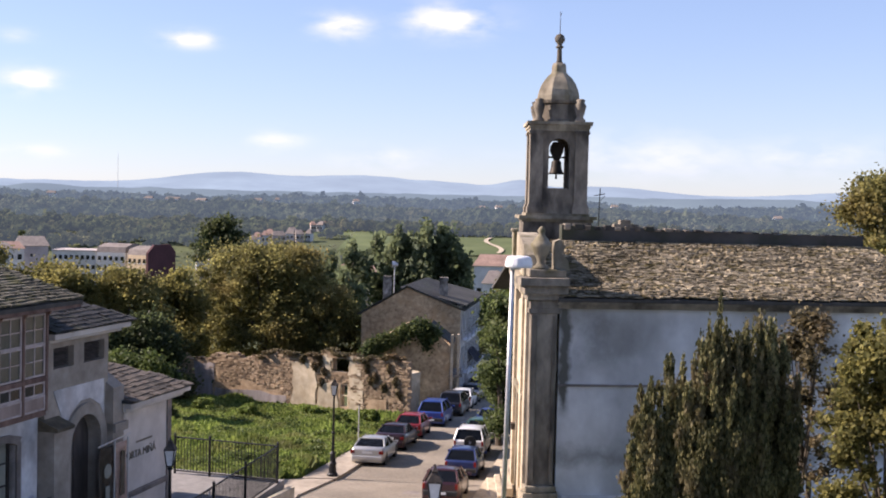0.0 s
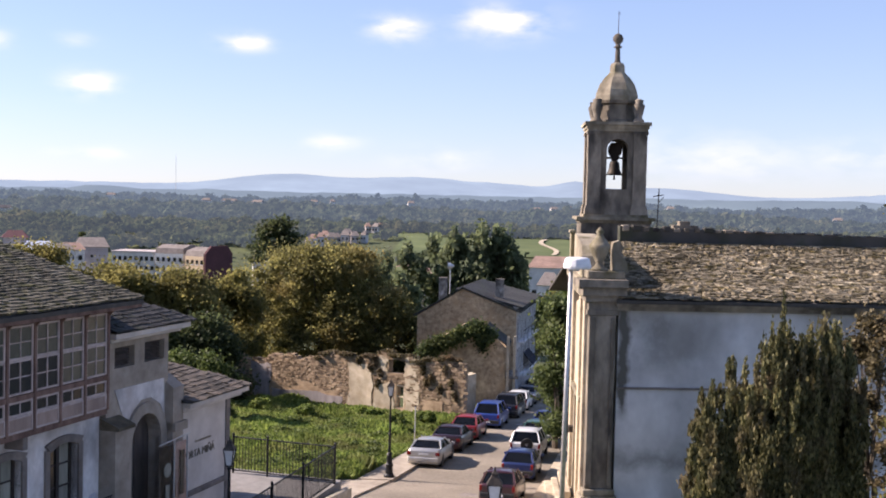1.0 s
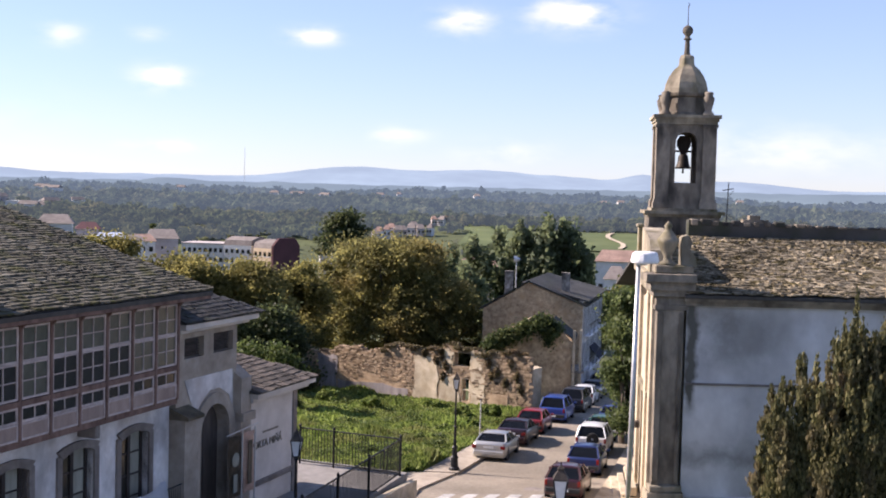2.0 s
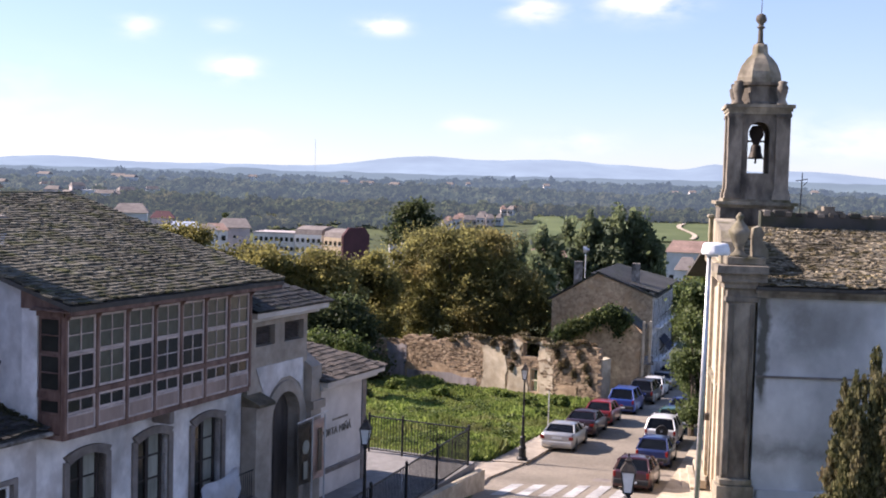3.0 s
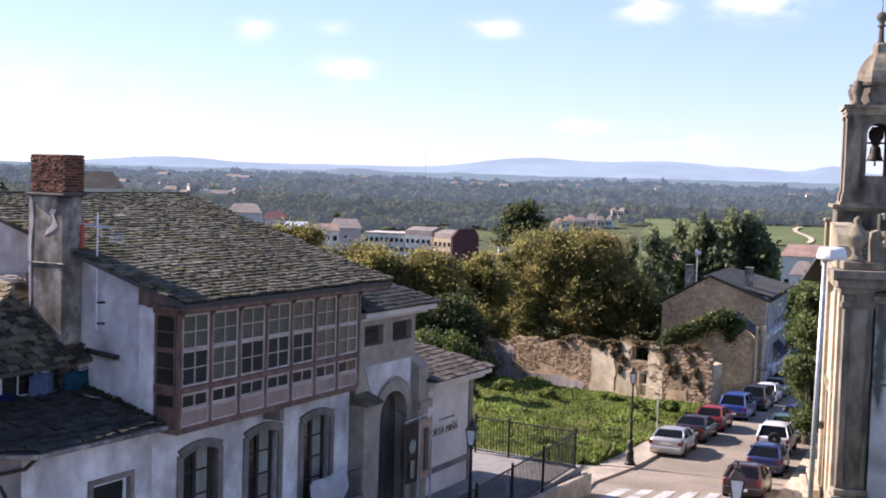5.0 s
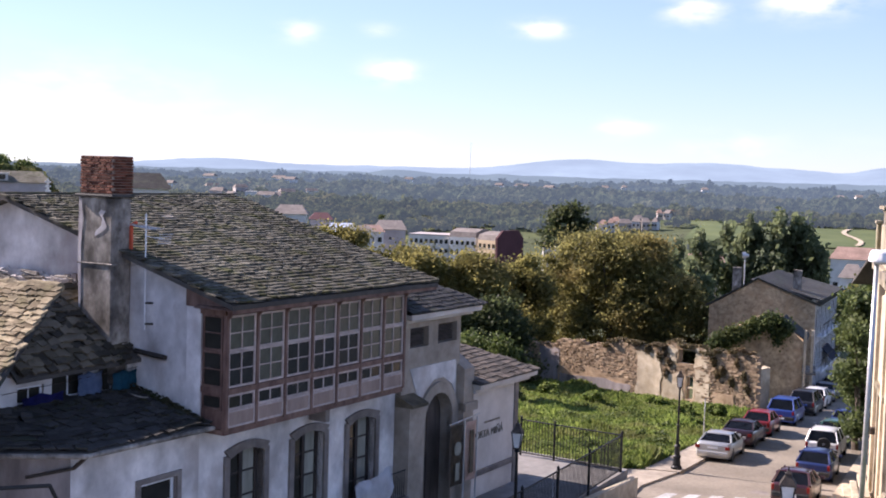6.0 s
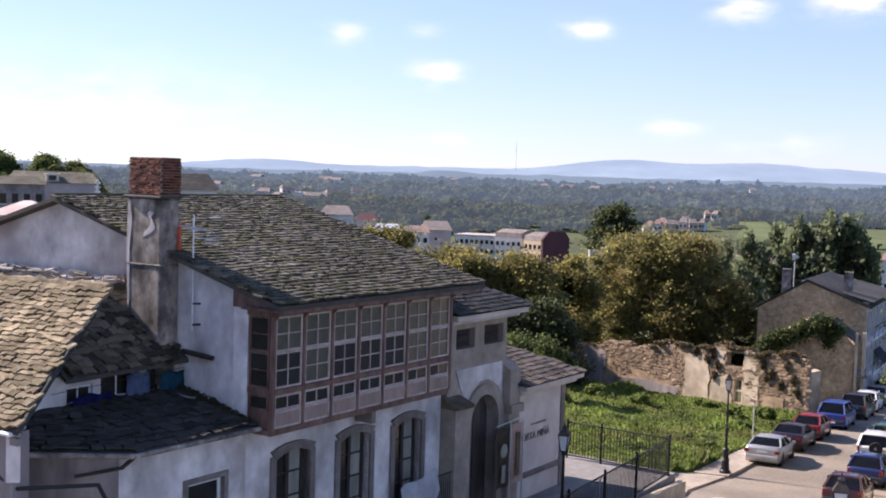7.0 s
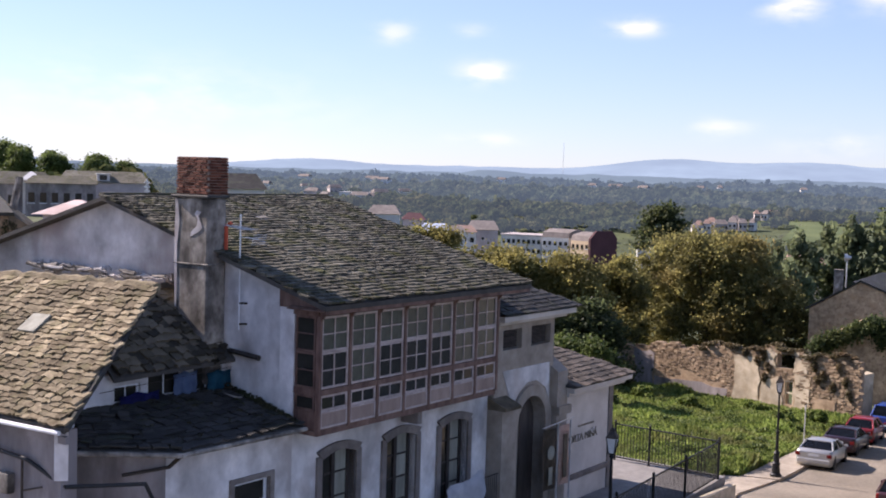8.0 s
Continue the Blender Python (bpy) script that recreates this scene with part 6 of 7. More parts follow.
for s in np.arange(0.2, RLEN - 0.1, 0.33):
    for j in range(26):
        z = -2.6 + j * 0.2
        ss = s + (0.2 if j % 2 else 0) + rr.uniform(-0.08, 0.08)
        if z > top_of(ss) + 0.06 or plaster(ss, z) or any(p - 0.1 < ss < q + 0.1 and c - 0.1 < z < d + 0.1 for p, q, c, d in WIN) or z < -1.9:
            continue
        spots.append((ss, z))
spots.sort(key=lambda p: -p[0])
joined = B()
for k, (ss, z) in enumerate(spots):
    m = RM @ pose(ss, 0.06 + rr.uniform(-0.02, 0.03), z + rr.uniform(-0.04, 0.04), rr.uniform(-6, 6), rr.uniform(-9, 9), 0) @ Matrix.Diagonal((rr.uniform(0.4, 0.9), 0.42, rr.uniform(0.35, 0.75), 1))
    if k < 300:
        ob = new("stone", rr.choice(base_stones))
        ob.parent = ruin
        ob.matrix_basis = m
    else:
        bx(joined, -0.22, 0.22, -0.08, 0.05, -0.11, 0.11, m)
part("rubble", joined, M["stone_wall"], ruin, kind="stuff")


def patch(s0, s1, z0, z1, seed, material="ruin_plaster", y=0.02):
    """A flake of plaster with a ragged edge."""
    q = random.Random(seed)
    pts = []
    for a, b, n in (((s0, z0), (s1, z0), 6), ((s1, z0), (s1, z1), 5), ((s1, z1), (s0, z1), 6), ((s0, z1), (s0, z0), 5)):
        for i in range(n):
            f = i / n
            pts.append((a[0] + (b[0] - a[0]) * f + q.uniform(-0.14, 0.14), y, a[1] + (b[1] - a[1]) * f + q.uniform(-0.14, 0.14)))
    bm = B()
    prism(bm, pts, (0, 0.035, 0), RM)
    part("plaster_flake", bm, M[material], ruin)


patch(12.2, 14.3, -1.9, 1.7, 1)
patch(14.4, 16.1, -1.9, 0.5, 2)
patch(17.05, 18.2, -1.9, 0.9, 3)
patch(17.0, 18.1, 1.2, 2.4, 4)
patch(14.9, 15.55, 1.3, 2.3, 5)
patch(3.2, 5.0, -1.9, 0.9, 6, "grimy_shaded")
patch(5.2, 11.6, -2.0, -0.8, 7, "grimy_shaded")
patch(18.6, 20.2, -1.9, -0.4, 8, "stone_bed", 0.0)
patch(0.3, 2.6, -1.9, 0.4, 11, "grimy_shaded")
V, F = blobs([(*(RM @ Vector((s_, 0.2 + 0.2 * math.sin(s_ * 3), top_of(s_) + 0.02))), 0.5, 0.35, 0.16) for s_ in np.arange(9.5, 21.4, 0.55)] + [(*(RM @ Vector((a_, 0.0, b_))), 0.3, 0.12, 0.4) for a_, b_ in ((14.6, 1.9), (15.0, 1.2), (14.8, 0.4), (14.2, 1.5), (18.6, 1.7), (18.9, 0.9), (19.3, 1.2), (20.4, 1.9), (20.9, 1.0), (20.0, 0.5), (13.2, 1.9), (21.2, 0.2))], 14000, 0.11, 71)
raw("wall_weeds", V, F, M["leaf_dry"], label="dry weeds and creepers growing along the ruined wall", category="weeds", kind="stuff")
wf = part("window_frame", bx(bx(bx(bx(B(), 16.3, 16.38, 0.1, 0.2, -1.15, 0.45, RM), 16.92, 17.0, 0.1, 0.2, -1.15, 0.45, RM), 16.38, 16.92, 0.1, 0.2, 0.37, 0.45, RM), 16.38, 16.92, 0.12, 0.18, -0.4, -0.33, RM), M["ruin_plaster"], ruin)
bm = B()
prism(bm, [(-2.35, 82.0, -3), (-1.55, 83.5, -3), (-1.95, 84.2, -3), (-2.75, 82.3, -3)], (0, 0, 4.3))
part("end_pier", bm, M["ruin_plaster"], ruin, "pale plastered end pier")

# ---- stone houses down the street ----
def gable_house(name, x0, x1, y0, y1, base, ea, apex_x, apex, wall, label, skew=0.0, roof="slate_dark", windows=()):
    h = thing(name, pose(0, 0, 0), label, "house")
    bm = B()
    prism(bm, [(x0, y0, base), (x1, y0, base), (x1, y0, ea[1]), (apex_x, y0, apex), (x0, y0, ea[0])], (0, 0.5, 0))
    part("gable_wall", bm, M[wall], h)
    d = y1 - y0
    bm = B()
    prism(bm, [(x0, y0 + 0.5, base), (x0 + 0.4, y0 + 0.5, base), (x0 + 0.4 + skew, y1, base), (x0 + skew, y1, base)], (0, 0, ea[0] - base))
    part("side_wall", bm, M[wall], h)
    bm = B()
    prism(bm, [(x1 - 0.4, y0 + 0.5, base), (x1, y0 + 0.5, base), (x1 + skew, y1, base), (x1 - 0.4 + skew, y1, base)], (0, 0, ea[1] - base))
    part("side_wall", bm, M[wall], h)
    bm = B()
    prism(bm, [(x0 - 0.35, y0 - 0.15, ea[0] - 0.1), (apex_x, y0 - 0.15, apex + 0.06), (apex_x + skew, y1, apex + 0.06), (x0 - 0.35 + skew, y1, ea[0] - 0.1)], (0, 0, 0.14))
    part("roof", bm, M[roof], h)
    bm = B()
    prism(bm, [(apex_x, y0 - 0.15, apex + 0.06), (x1 + 0.35, y0 - 0.15, ea[1] - 0.1), (x1 + 0.35 + skew, y1, ea[1] - 0.1), (apex_x + skew, y1, apex + 0.06)], (0, 0, 0.14))
    part("roof", bm, M[roof], h)
    return h


M["house_stone"] = mat("brown_masonry", (0.25, 0.18, 0.115), (0.54, 0.42, 0.27), 0.95, 3.5, (0.5, 0.4), 0.9, hue=(0.38, 0.27, 0.16), fine=12)
gh = gable_house("stone_house", -6.8, 1.4, 98.0, 109.0, -4.0, (3.9, 4.4), -3.1, 6.15, "house_stone", "brown rubble-stone house with a dark slate gable roof", 1.6)
for x in (-5.2, -0.4):
    bm = bx(B(), x, x + 0.7, 100.5, 101.3, 4.5, 6.9)
    part("chimney", bm, M["cement"], gh)
bm = tube(tube(B(), (-4.2, 99, 5.0), (-4.2, 99, 8.3), 0.05), (-4.4, 99, 8.0), (-3.9, 99, 8.0), 0.3, 0.1)
part("roof_dish", bm, M["galv"], gh, "metal roof ventilator on a mast")
wh = thing("white_house", pose(1.45, 98.3, 0, 0, 0, -8.6), "narrow white house front with glazed balconies in shade", "house")
part("front", bx(B(), -0.4, 0, 0, 13, -4.6, 4.75), M["whitewash"], wh)
part("gable_end", bx(bx(B(), -5, -0.4, 0, 0.4, -4.6, 4.6), -5, -0.4, 12.6, 13, -4.6, 4.6), M["whitewash"], wh)
bm = B()
prism(bm, [(0.45, -0.2, 4.7), (0.45, 13.2, 4.7), (-5.2, 13.2, 6.0), (-5.2, -0.2, 6.0)], (0, 0, 0.12))
part("roof", bm, M["slate_dark"], wh)
for z0 in (-0.9, 1.9):
    for k in range(5):
        wn = part("balcony_window", bx(B(), -0.01, 0.05, 0.6 + k * 2.5, 2.1 + k * 2.5, z0, z0 + 2.1), M["glass"], wh)
        part("window_frame", bx(bx(bx(B(), 0.05, 0.1, 0.5 + k * 2.5, 0.62 + k * 2.5, z0, z0 + 2.2), 0.05, 0.1, 1.3 + k * 2.5, 1.4 + k * 2.5, z0, z0 + 2.2), 0.05, 0.1, 2.08 + k * 2.5, 2.2 + k * 2.5, z0, z0 + 2.2), M["pvc"], wn)
        part("balcony", bev(bx(B(), 0.1, 0.6, 0.4 + k * 2.5, 2.3 + k * 2.5, z0 - 0.15, z0), 0.02), M["white_paint"], wh)
        part("balcony_rail", bx(bx(B(), 0.55, 0.6, 0.4 + k * 2.5, 2.3 + k * 2.5, z0 + 0.85, z0 + 0.92), 0.55, 0.58, 0.4 + k * 2.5, 0.46 + k * 2.5, z0, z0 + 0.85), M["iron"], wh)
bm = B()
prism(bm, [(0.05, 4.0, 0.5), (0.05, 7.6, 0.5), (0.95, 7.6, -0.5), (0.95, 4.0, -0.5)], (0, 0, 0.08))
part("awning", bm, M["banner_navy"], wh, "dark navy sloping awning")
lg = thing("roofless_gable", pose(0, 0, 0), "roofless rubble-stone house overgrown with ivy", "ruin")
bm = B()
prism(bm, [(-5.3, 90, -3.6), (0.55, 90, -3.6), (0.55, 90, 2.3), (-0.2, 90, 3.1), (-1.0, 90, 3.9), (-1.7, 90, 4.3), (-2.6, 90, 4.1), (-4.0, 90, 3.3), (-5.3, 90, 2.2)], (0, 0.6, 0))
part("front_wall", bm, M["house_stone"], lg)
bm = bx(B(), 0.05, 0.55, 90.6, 97.5, -4, 2.3)
part("side_wall", bm, M["stone_bed"], lg)
bm = B()
prism(bm, [(-1.0, 90.7, 3.6), (0.8, 90.7, 2.3), (1.0, 95.5, 2.3), (-0.8, 95.5, 3.7)], (0, 0, 0.12))
part("sagging_roof", bm, M["slate_dark"], lg)
for x, y in ((0.6, 89.6), (1.1, 89.9)):
    part("door_post", bx(B(), x, x + 0.2, y, y + 0.3, -3.4, 3.3), M["beige"], lg)
part("porch_slab", bx(B(), 0.56, 1.5, 89.7, 93.5, 0.05, 0.2), M["cement"], lg)


# ---- trees and ivy ----
def tree(name, x, y, z, height, clumps, n, size, leaf, label, trunk=0.25, seed=1, up=0.0, bare=0.35, category="tree", stretch=1.0, shell=0.3):
    t = thing(name, pose(x, y, z), label, category)
    q = random.Random(seed)
    bm = B()
    p = Vector((0, 0, -0.3))
    for i in range(5):
        nx = Vector((q.uniform(-0.2, 0.2), q.uniform(-0.2, 0.2), height * bare * (i + 1) / 5))
        tube(bm, p, nx, trunk * (1.25 - i * 0.12), trunk * (1.13 - i * 0.12), n=8, caps=(i == 0))
        p = nx
    part("trunk", bm, M["bark"], t)
    for c in clumps[:14]:
        bm = B()
        a, b = p * q.uniform(0.75, 1.0), Vector(c[:3])
        m1 = a.lerp(b, 0.5) + Vector((0, 0, 0.1 * height * q.random()))
        tube(bm, a, m1, trunk * 0.45, trunk * 0.28, n=6)
        tube(bm, m1, b, trunk * 0.28, trunk * 0.1, n=6)
        part("limb", bm, M["bark"], t)
    V, F = blobs(clumps, n, size, seed, up, shell, stretch)
    raw("crown", V, F, M[leaf], t, kind="stuff")
    return t


def cluster(seed, rx, ry, z0, z1, n, r0, r1, flat=0.8):
    """Clumps filling an uneven dome."""
    q = random.Random(seed)
    out = []
    for i in range(n):
        a, f = q.uniform(0, 2 * math.pi), math.sqrt(q.random())
        zz = z0 + (z1 - z0) * q.random() ** 0.8
        k = math.sqrt(max(0.08, 1 - ((zz - z0) / (z1 - z0)) ** 2 * 0.85))
        r = q.uniform(r0, r1)
        out.append((rx * f * k * math.cos(a), ry * f * k * math.sin(a), zz, r, r, r * flat))
    return out


tree("autumn_tree", -15.6, 103.5, gz(0, 103), 12, cluster(1, 8.6, 5.5, 0.4, 11.5, 300, 0.5, 1.35), 120000, 0.2, "leaf_autumn", "broad plane tree with brown and yellow autumn leaves", 0.45, 1)
tree("autumn_tree", -9.8, 101.5, gz(0, 102), 9, cluster(2, 3.6, 3, 0.6, 8.2, 90, 0.4, 1.0), 40000, 0.2, "leaf_autumn", "smaller plane tree with browning leaves behind the ruin", 0.3, 2)
tree("autumn_tree", -31, 91, gz(0, 91), 10, cluster(3, 6, 4, 0.6, 9.4, 110, 0.6, 1.3), 68000, 0.21, "leaf_yellow", "plane tree with yellowing leaves behind the gatehouse", 0.4, 3)
tree("autumn_tree", -25.2, 92.5, gz(0, 92), 10, cluster(4, 4.6, 3.6, 0.6, 8.8, 90, 0.6, 1.2), 62000, 0.21, "leaf_yellow", "plane tree turning yellow in the row", 0.35, 4)
tree("autumn_tree", -39, 97, gz(0, 97), 10, cluster(5, 6, 4, 1.0, 10.8, 90, 0.6, 1.3), 56000, 0.21, "leaf_yellow", "plane tree with yellow-green crown behind the slate roofs", 0.4, 5)
tree("autumn_tree", -22.3, 97, gz(0, 97), 10, cluster(44, 3.6, 3.2, 0.6, 9.2, 80, 0.5, 1.1), 40000, 0.21, "leaf_yellow", "plane tree with olive leaves filling the row", 0.3, 44)
tree("dark_tree", -22.5, 84, gz(0, 84), 8, cluster(6, 5.0, 3, 0.5, 6.0, 80, 0.5, 1.1), 36000, 0.22, "leaf_dark", "dark leafy tree in shade at the garden's end", 0.3, 6)
tree("bush", -19.5, 74, gz(0, 74), 4, cluster(7, 3.9, 2, 0.3, 4.2, 50, 0.35, 0.75), 20000, 0.16, "leaf_green", "rounded green bush beside the annex roof", 0.12, 7, category="bush")
tree("pine", -41, 216.5, gz(0, 216), 22, [(-1.5, 0, 19.5, 2.6, 2.4, 1.5), (0.5, 0, 20.8, 2.3, 2.2, 1.4), (2.0, 0, 18.2, 2.4, 2.2, 1.4), (-2.6, 0, 17.0, 1.9, 2, 1.1), (0.3, 0, 16.6, 2.6, 2, 1.2), (-3.6, 0, 14.5, 1.8, 1.6, 0.8), (2.4, 0, 15.2, 1.6, 1.6, 0.8)], 9000, 0.5, "leaf_dark", "tall dark umbrella pine above the valley", 0.5, 8, bare=0.75)
for i, (x, y, h, w) in enumerate(((-10.5, 139, 13.5, 2.4), (-7.0, 141, 15.0, 2.6), (-3.5, 140, 16.0, 2.5), (-0.5, 142, 15.6, 2.5), (2.2, 140, 14.0, 2.2), (-12.8, 128, 11.5, 2.2), (-9.3, 121, 9.6, 2.0))):
    q = random.Random(40 + i)
    cl = [(q.uniform(-0.6, 0.6) * w, q.uniform(-0.6, 0.6) * w, h * (0.3 + 0.64 * k / 11), w * (0.75 - 0.45 * (k / 11) ** 2) * q.uniform(0.7, 1.1) * 0.75, w * 0.6, h * 0.09) for k in range(12)]
    tree("eucalyptus", x, y, gz(0, y), h, cl, 9000, 0.42, "leaf_euc", "tall grey-green eucalyptus behind the stone house", 0.3, 50 + i, up=0.35, stretch=1.6)
tree("green_tree", 5.5, 112, gz(0, 112), 9, cluster(9, 3.0, 3, 2.5, 8.6, 16, 0.9, 1.6), 10000, 0.32, "leaf_green", "green tree beyond the ivy at the street's end", 0.25, 9)
tree("green_tree", 8.5, 128, gz(0, 128), 11, cluster(10, 3.5, 3, 3, 9.5, 16, 1.0, 1.8), 10000, 0.36, "leaf_yellow", "tree with yellow-green leaves far down the street", 0.25, 10)
ivy = [(random.Random(60 + i).uniform(-0.55, 0.75), random.Random(90 + i).uniform(-1.5, 3.5), 1.4 + i * 0.42, 0.75, 1.0, 0.6) for i in range(17)]
tree("ivy_tree", 3.35, 68.0, gz(0, 68), 7.5, ivy, 22000, 0.2, "leaf_ivy", "street tree smothered in dark green ivy", 0.16, 11, bare=0.6)
ivy_cl = [(-5.4 + 0.4 * i, 89.8, (2.2 + 1.9 * (1 - abs(i - 9) / 9)) + random.Random(i).uniform(-0.35, 0.25), 0.45, 0.35, 0.4) for i in range(13)] + [(-1.5, 89.7, 3.4, 0.6, 0.4, 0.7), (-0.9, 89.7, 3.1, 0.6, 0.4, 0.7), (-1.2, 89.7, 2.6, 0.45, 0.3, 0.6), (-5.1, 89.7, 2.2, 0.7, 0.4, 0.6), (-4.4, 89.7, 2.6, 0.6, 0.4, 0.5)]
ivy_cl += [(-5.8 + 0.35 * i, 89.7, 1.9 + 0.16 * i, 0.5, 0.4, 0.42) for i in range(10)]
V, F = blobs(ivy_cl, 15000, 0.2, 77, 0.0, 0.3)
raw("ivy", V, F, M["leaf_ivy"], label="dense dark ivy hanging over the ruined gable", category="ivy", kind="stuff")
# yews in front of the church
def yew(x, y, z, h, w, seed, n):
    q = random.Random(seed)
    cl = []
    for i in range(int(44 * w)):
        a, f = q.uniform(0, 6.28), math.sqrt(q.random())
        px, py = w * f * math.cos(a), w * f * math.sin(a) * 0.8
        top = h * (1 - 0.32 * f * f) * q.uniform(0.86, 1.0)
        for k in range(5):
            zz = top * (0.15 + 0.8 * k / 4)
            r = 0.3 * w ** 0.3 * (1.05 - 0.65 * (k / 4) ** 2)
            cl.append((px * (1.02 - 0.14 * k / 4) + q.uniform(-0.16, 0.16), py + q.uniform(-0.16, 0.16), zz + q.uniform(-0.3, 0.25), r * q.uniform(0.6, 1.25), r, top * q.uniform(0.06, 0.14)))
    return tree("yew", x, y, z, h, cl, n, 0.085, "leaf_yew", "dense dark yew with upright sprays beside the church", 0.25, seed, up=0.75, stretch=1.9, shell=0.35, bare=0.2)


yew(7.15, 37.6, 1.9, 6.9, 1.35, 31, 90000)
yew(8.7, 37.0, 1.9, 8.6, 1.5, 32, 120000)
yew(10.1, 37.2, 1.9, 8.3, 1.3, 33, 90000)
tree("autumn_tree", 12.3, 39.8, 2.0, 8, cluster(34, 1.5, 1.3, 1.5, 7.9, 60, 0.2, 0.5), 13000, 0.12, "leaf_dry", "thin tree with dry brown leaves beside the church wall", 0.12, 34)
tree("laurel", 12.2, 32.2, 2.0, 8.3, cluster(35, 2.0, 1.7, 1.5, 8.5, 100, 0.25, 0.55), 40000, 0.14, "leaf_yellow", "small tree with yellow-green leaves near the yews", 0.14, 35)
tree("autumn_tree", 26.5, 71.5, -1, 16.5, cluster(36, 3.8, 3, 8.5, 16.2, 60, 0.5, 1.1), 26000, 0.22, "leaf_autumn", "tree with orange-brown crown behind the church roof", 0.3, 36, bare=0.5)

# grass lot
g = np.random.default_rng(5)
N = 110000
yy = 48.6 + 38 * g.random(N) ** 0.9
lo = np.where(yy < 60, -15.5 - (yy - 48) * 0.4, -24.0)
hi = np.where(yy < 55, -7.4 + 0 * yy, -6.5 + 0.18 * (yy - 56))
xx = lo + (hi - lo) * g.random(N)
ok = (yy < 90.0 - (xx + 21.5) * 0.543 - 0.3)
xx, yy = xx[ok], yy[ok]
N = len(xx)
tall_ = 0.18 + 0.42 * g.random(N) * (0.4 + np.clip(np.sin(xx * 0.7) * np.sin(yy * 0.45 + 1) + 0.5 * np.sin(xx * 1.9 + yy), 0, 1.2))
ang = g.random(N) * 6.28
zz = np.interp(yy, (37, 44, 50, 56, 110), (2.05, 1.3, 0.6, 0.1, -3.1))
P0 = np.stack([xx, yy, zz], 1)
side = np.stack([np.cos(ang), np.sin(ang), 0 * ang], 1) * (0.06 + 0.07 * g.random(N))[:, None]
lean = np.stack([g.normal(size=N) * 0.12, g.normal(size=N) * 0.12, tall_], 1)
V = np.stack([P0 - side, P0 + side, P0 + lean + side * 0.4, P0 + lean - side * 0.4], 1).reshape(-1, 3)
raw("grass", V, np.arange(4 * N).reshape(-1, 4), M["blades"], label="rough sunlit green grass on the open lot", category="grass", kind="stuff")
for i, (x, y, r) in enumerate(((-12.5, 76, 1.0), (-6.2, 74, 0.9), (-4.6, 75.5, 0.8), (-3.6, 73.5, 0.7), (-8.5, 79, 0.8), (-16, 80, 0.9), (-5.6, 70, 0.6))):
    V, F = blobs(cluster(80 + i, r, r * 0.7, 0.1, r * 0.9, 9, 0.25, 0.45), 2600, 0.14, 80 + i)
    ob = raw("shrub", V, F, M["blades"], label="low wild shrub growing in the rough grass", category="shrub", kind="stuff", group="shrubs in the lot")
    ob.matrix_basis = pose(x, y, gz(0, y))

weeds = []
q = random.Random(301)
for i in range(150):
    y = q.uniform(58, 84)
    x = q.uniform(-22, -7.2 + 0.18 * (y - 56))
    if y < 88.5 - (x + 21.5) * 0.543:
        weeds.append((x, y, gz(0, y) + 0.3, q.uniform(0.25, 0.7), q.uniform(0.2, 0.5), q.uniform(0.15, 0.4)))
V, F = blobs(weeds, 16000, 0.13, 302)
raw("tall_weeds", V, F, M["leaf_green"], label="darker tall weeds standing in the rough grass", category="weeds", kind="stuff")

# ---- the town in the valley ----
def block(name, x, y, turn, w, d, z0, z1, floors, cols, wall, label, roof="flat", roofmat="slate_dark", win=(1.0, 1.3), rise=2.4):
    """A building with its windows; its front faces the local -y."""
    b = thing(name, pose(x, y, 0, 0, 0, turn), label, "apartment building" if floors > 2 else "house")
    part("wall", bx(B(), -w / 2, w / 2, 0, d, z0, z1), M[wall], b)
    fh = (z1 - z0 - 0.4) / floors
    for f in range(floors):
        for c in range(cols):
            cx = -w / 2 + w * (c + 0.5) / cols
            zc = z0 + fh * f + fh * 0.3
            bm = bx(B(), cx - win[0] / 2, cx + win[0] / 2, -0.05, 0.02, zc, zc + win[1])
            wn = part("window", bm, M["glass"], b)
            part("sill", bx(B(), cx - win[0] / 2 - 0.1, cx + win[0] / 2 + 0.1, -0.14, 0.0, zc - 0.14, zc - 0.02), M["white_paint"], wn)
    if roof == "hip":
        bm = B()
        vs = [bm.verts.new(p) for p in ((-w / 2 - 0.4, -0.4, z1), (w / 2 + 0.4, -0.4, z1), (w / 2 + 0.4, d + 0.4, z1), (-w / 2 - 0.4, d + 0.4, z1), (-w / 2 + 1, d * 0.5, z1 + rise), (w / 2 - 1, d * 0.5, z1 + rise))]
        for f in ((0, 1, 5, 4), (1, 2, 5), (2, 3, 4, 5), (3, 0, 4), (0, 3, 2, 1)):
            bm.faces.new([vs[i] for i in f])
        part("roof", bm, M[roofmat], b)
    elif roof == "mansard":
        bm = B()
        prism(bm, [(-w / 2, 0, z1), (-w / 2, d, z1), (-w / 2, d * 0.95, z1 + rise * 0.7), (-w / 2, d * 0.6, z1 + rise * 1.08), (-w / 2, d * 0.4, z1 + rise * 1.08), (-w / 2, d * 0.05, z1 + rise * 0.7)], (w, 0, 0))
        part("roof", bm, M[roofmat], b)
    else:
        part("roof", bx(B(), -w / 2 - 0.3, w / 2 + 0.3, -0.3, d + 0.3, z1, z1 + 0.4), M[roofmat], b)
    return b


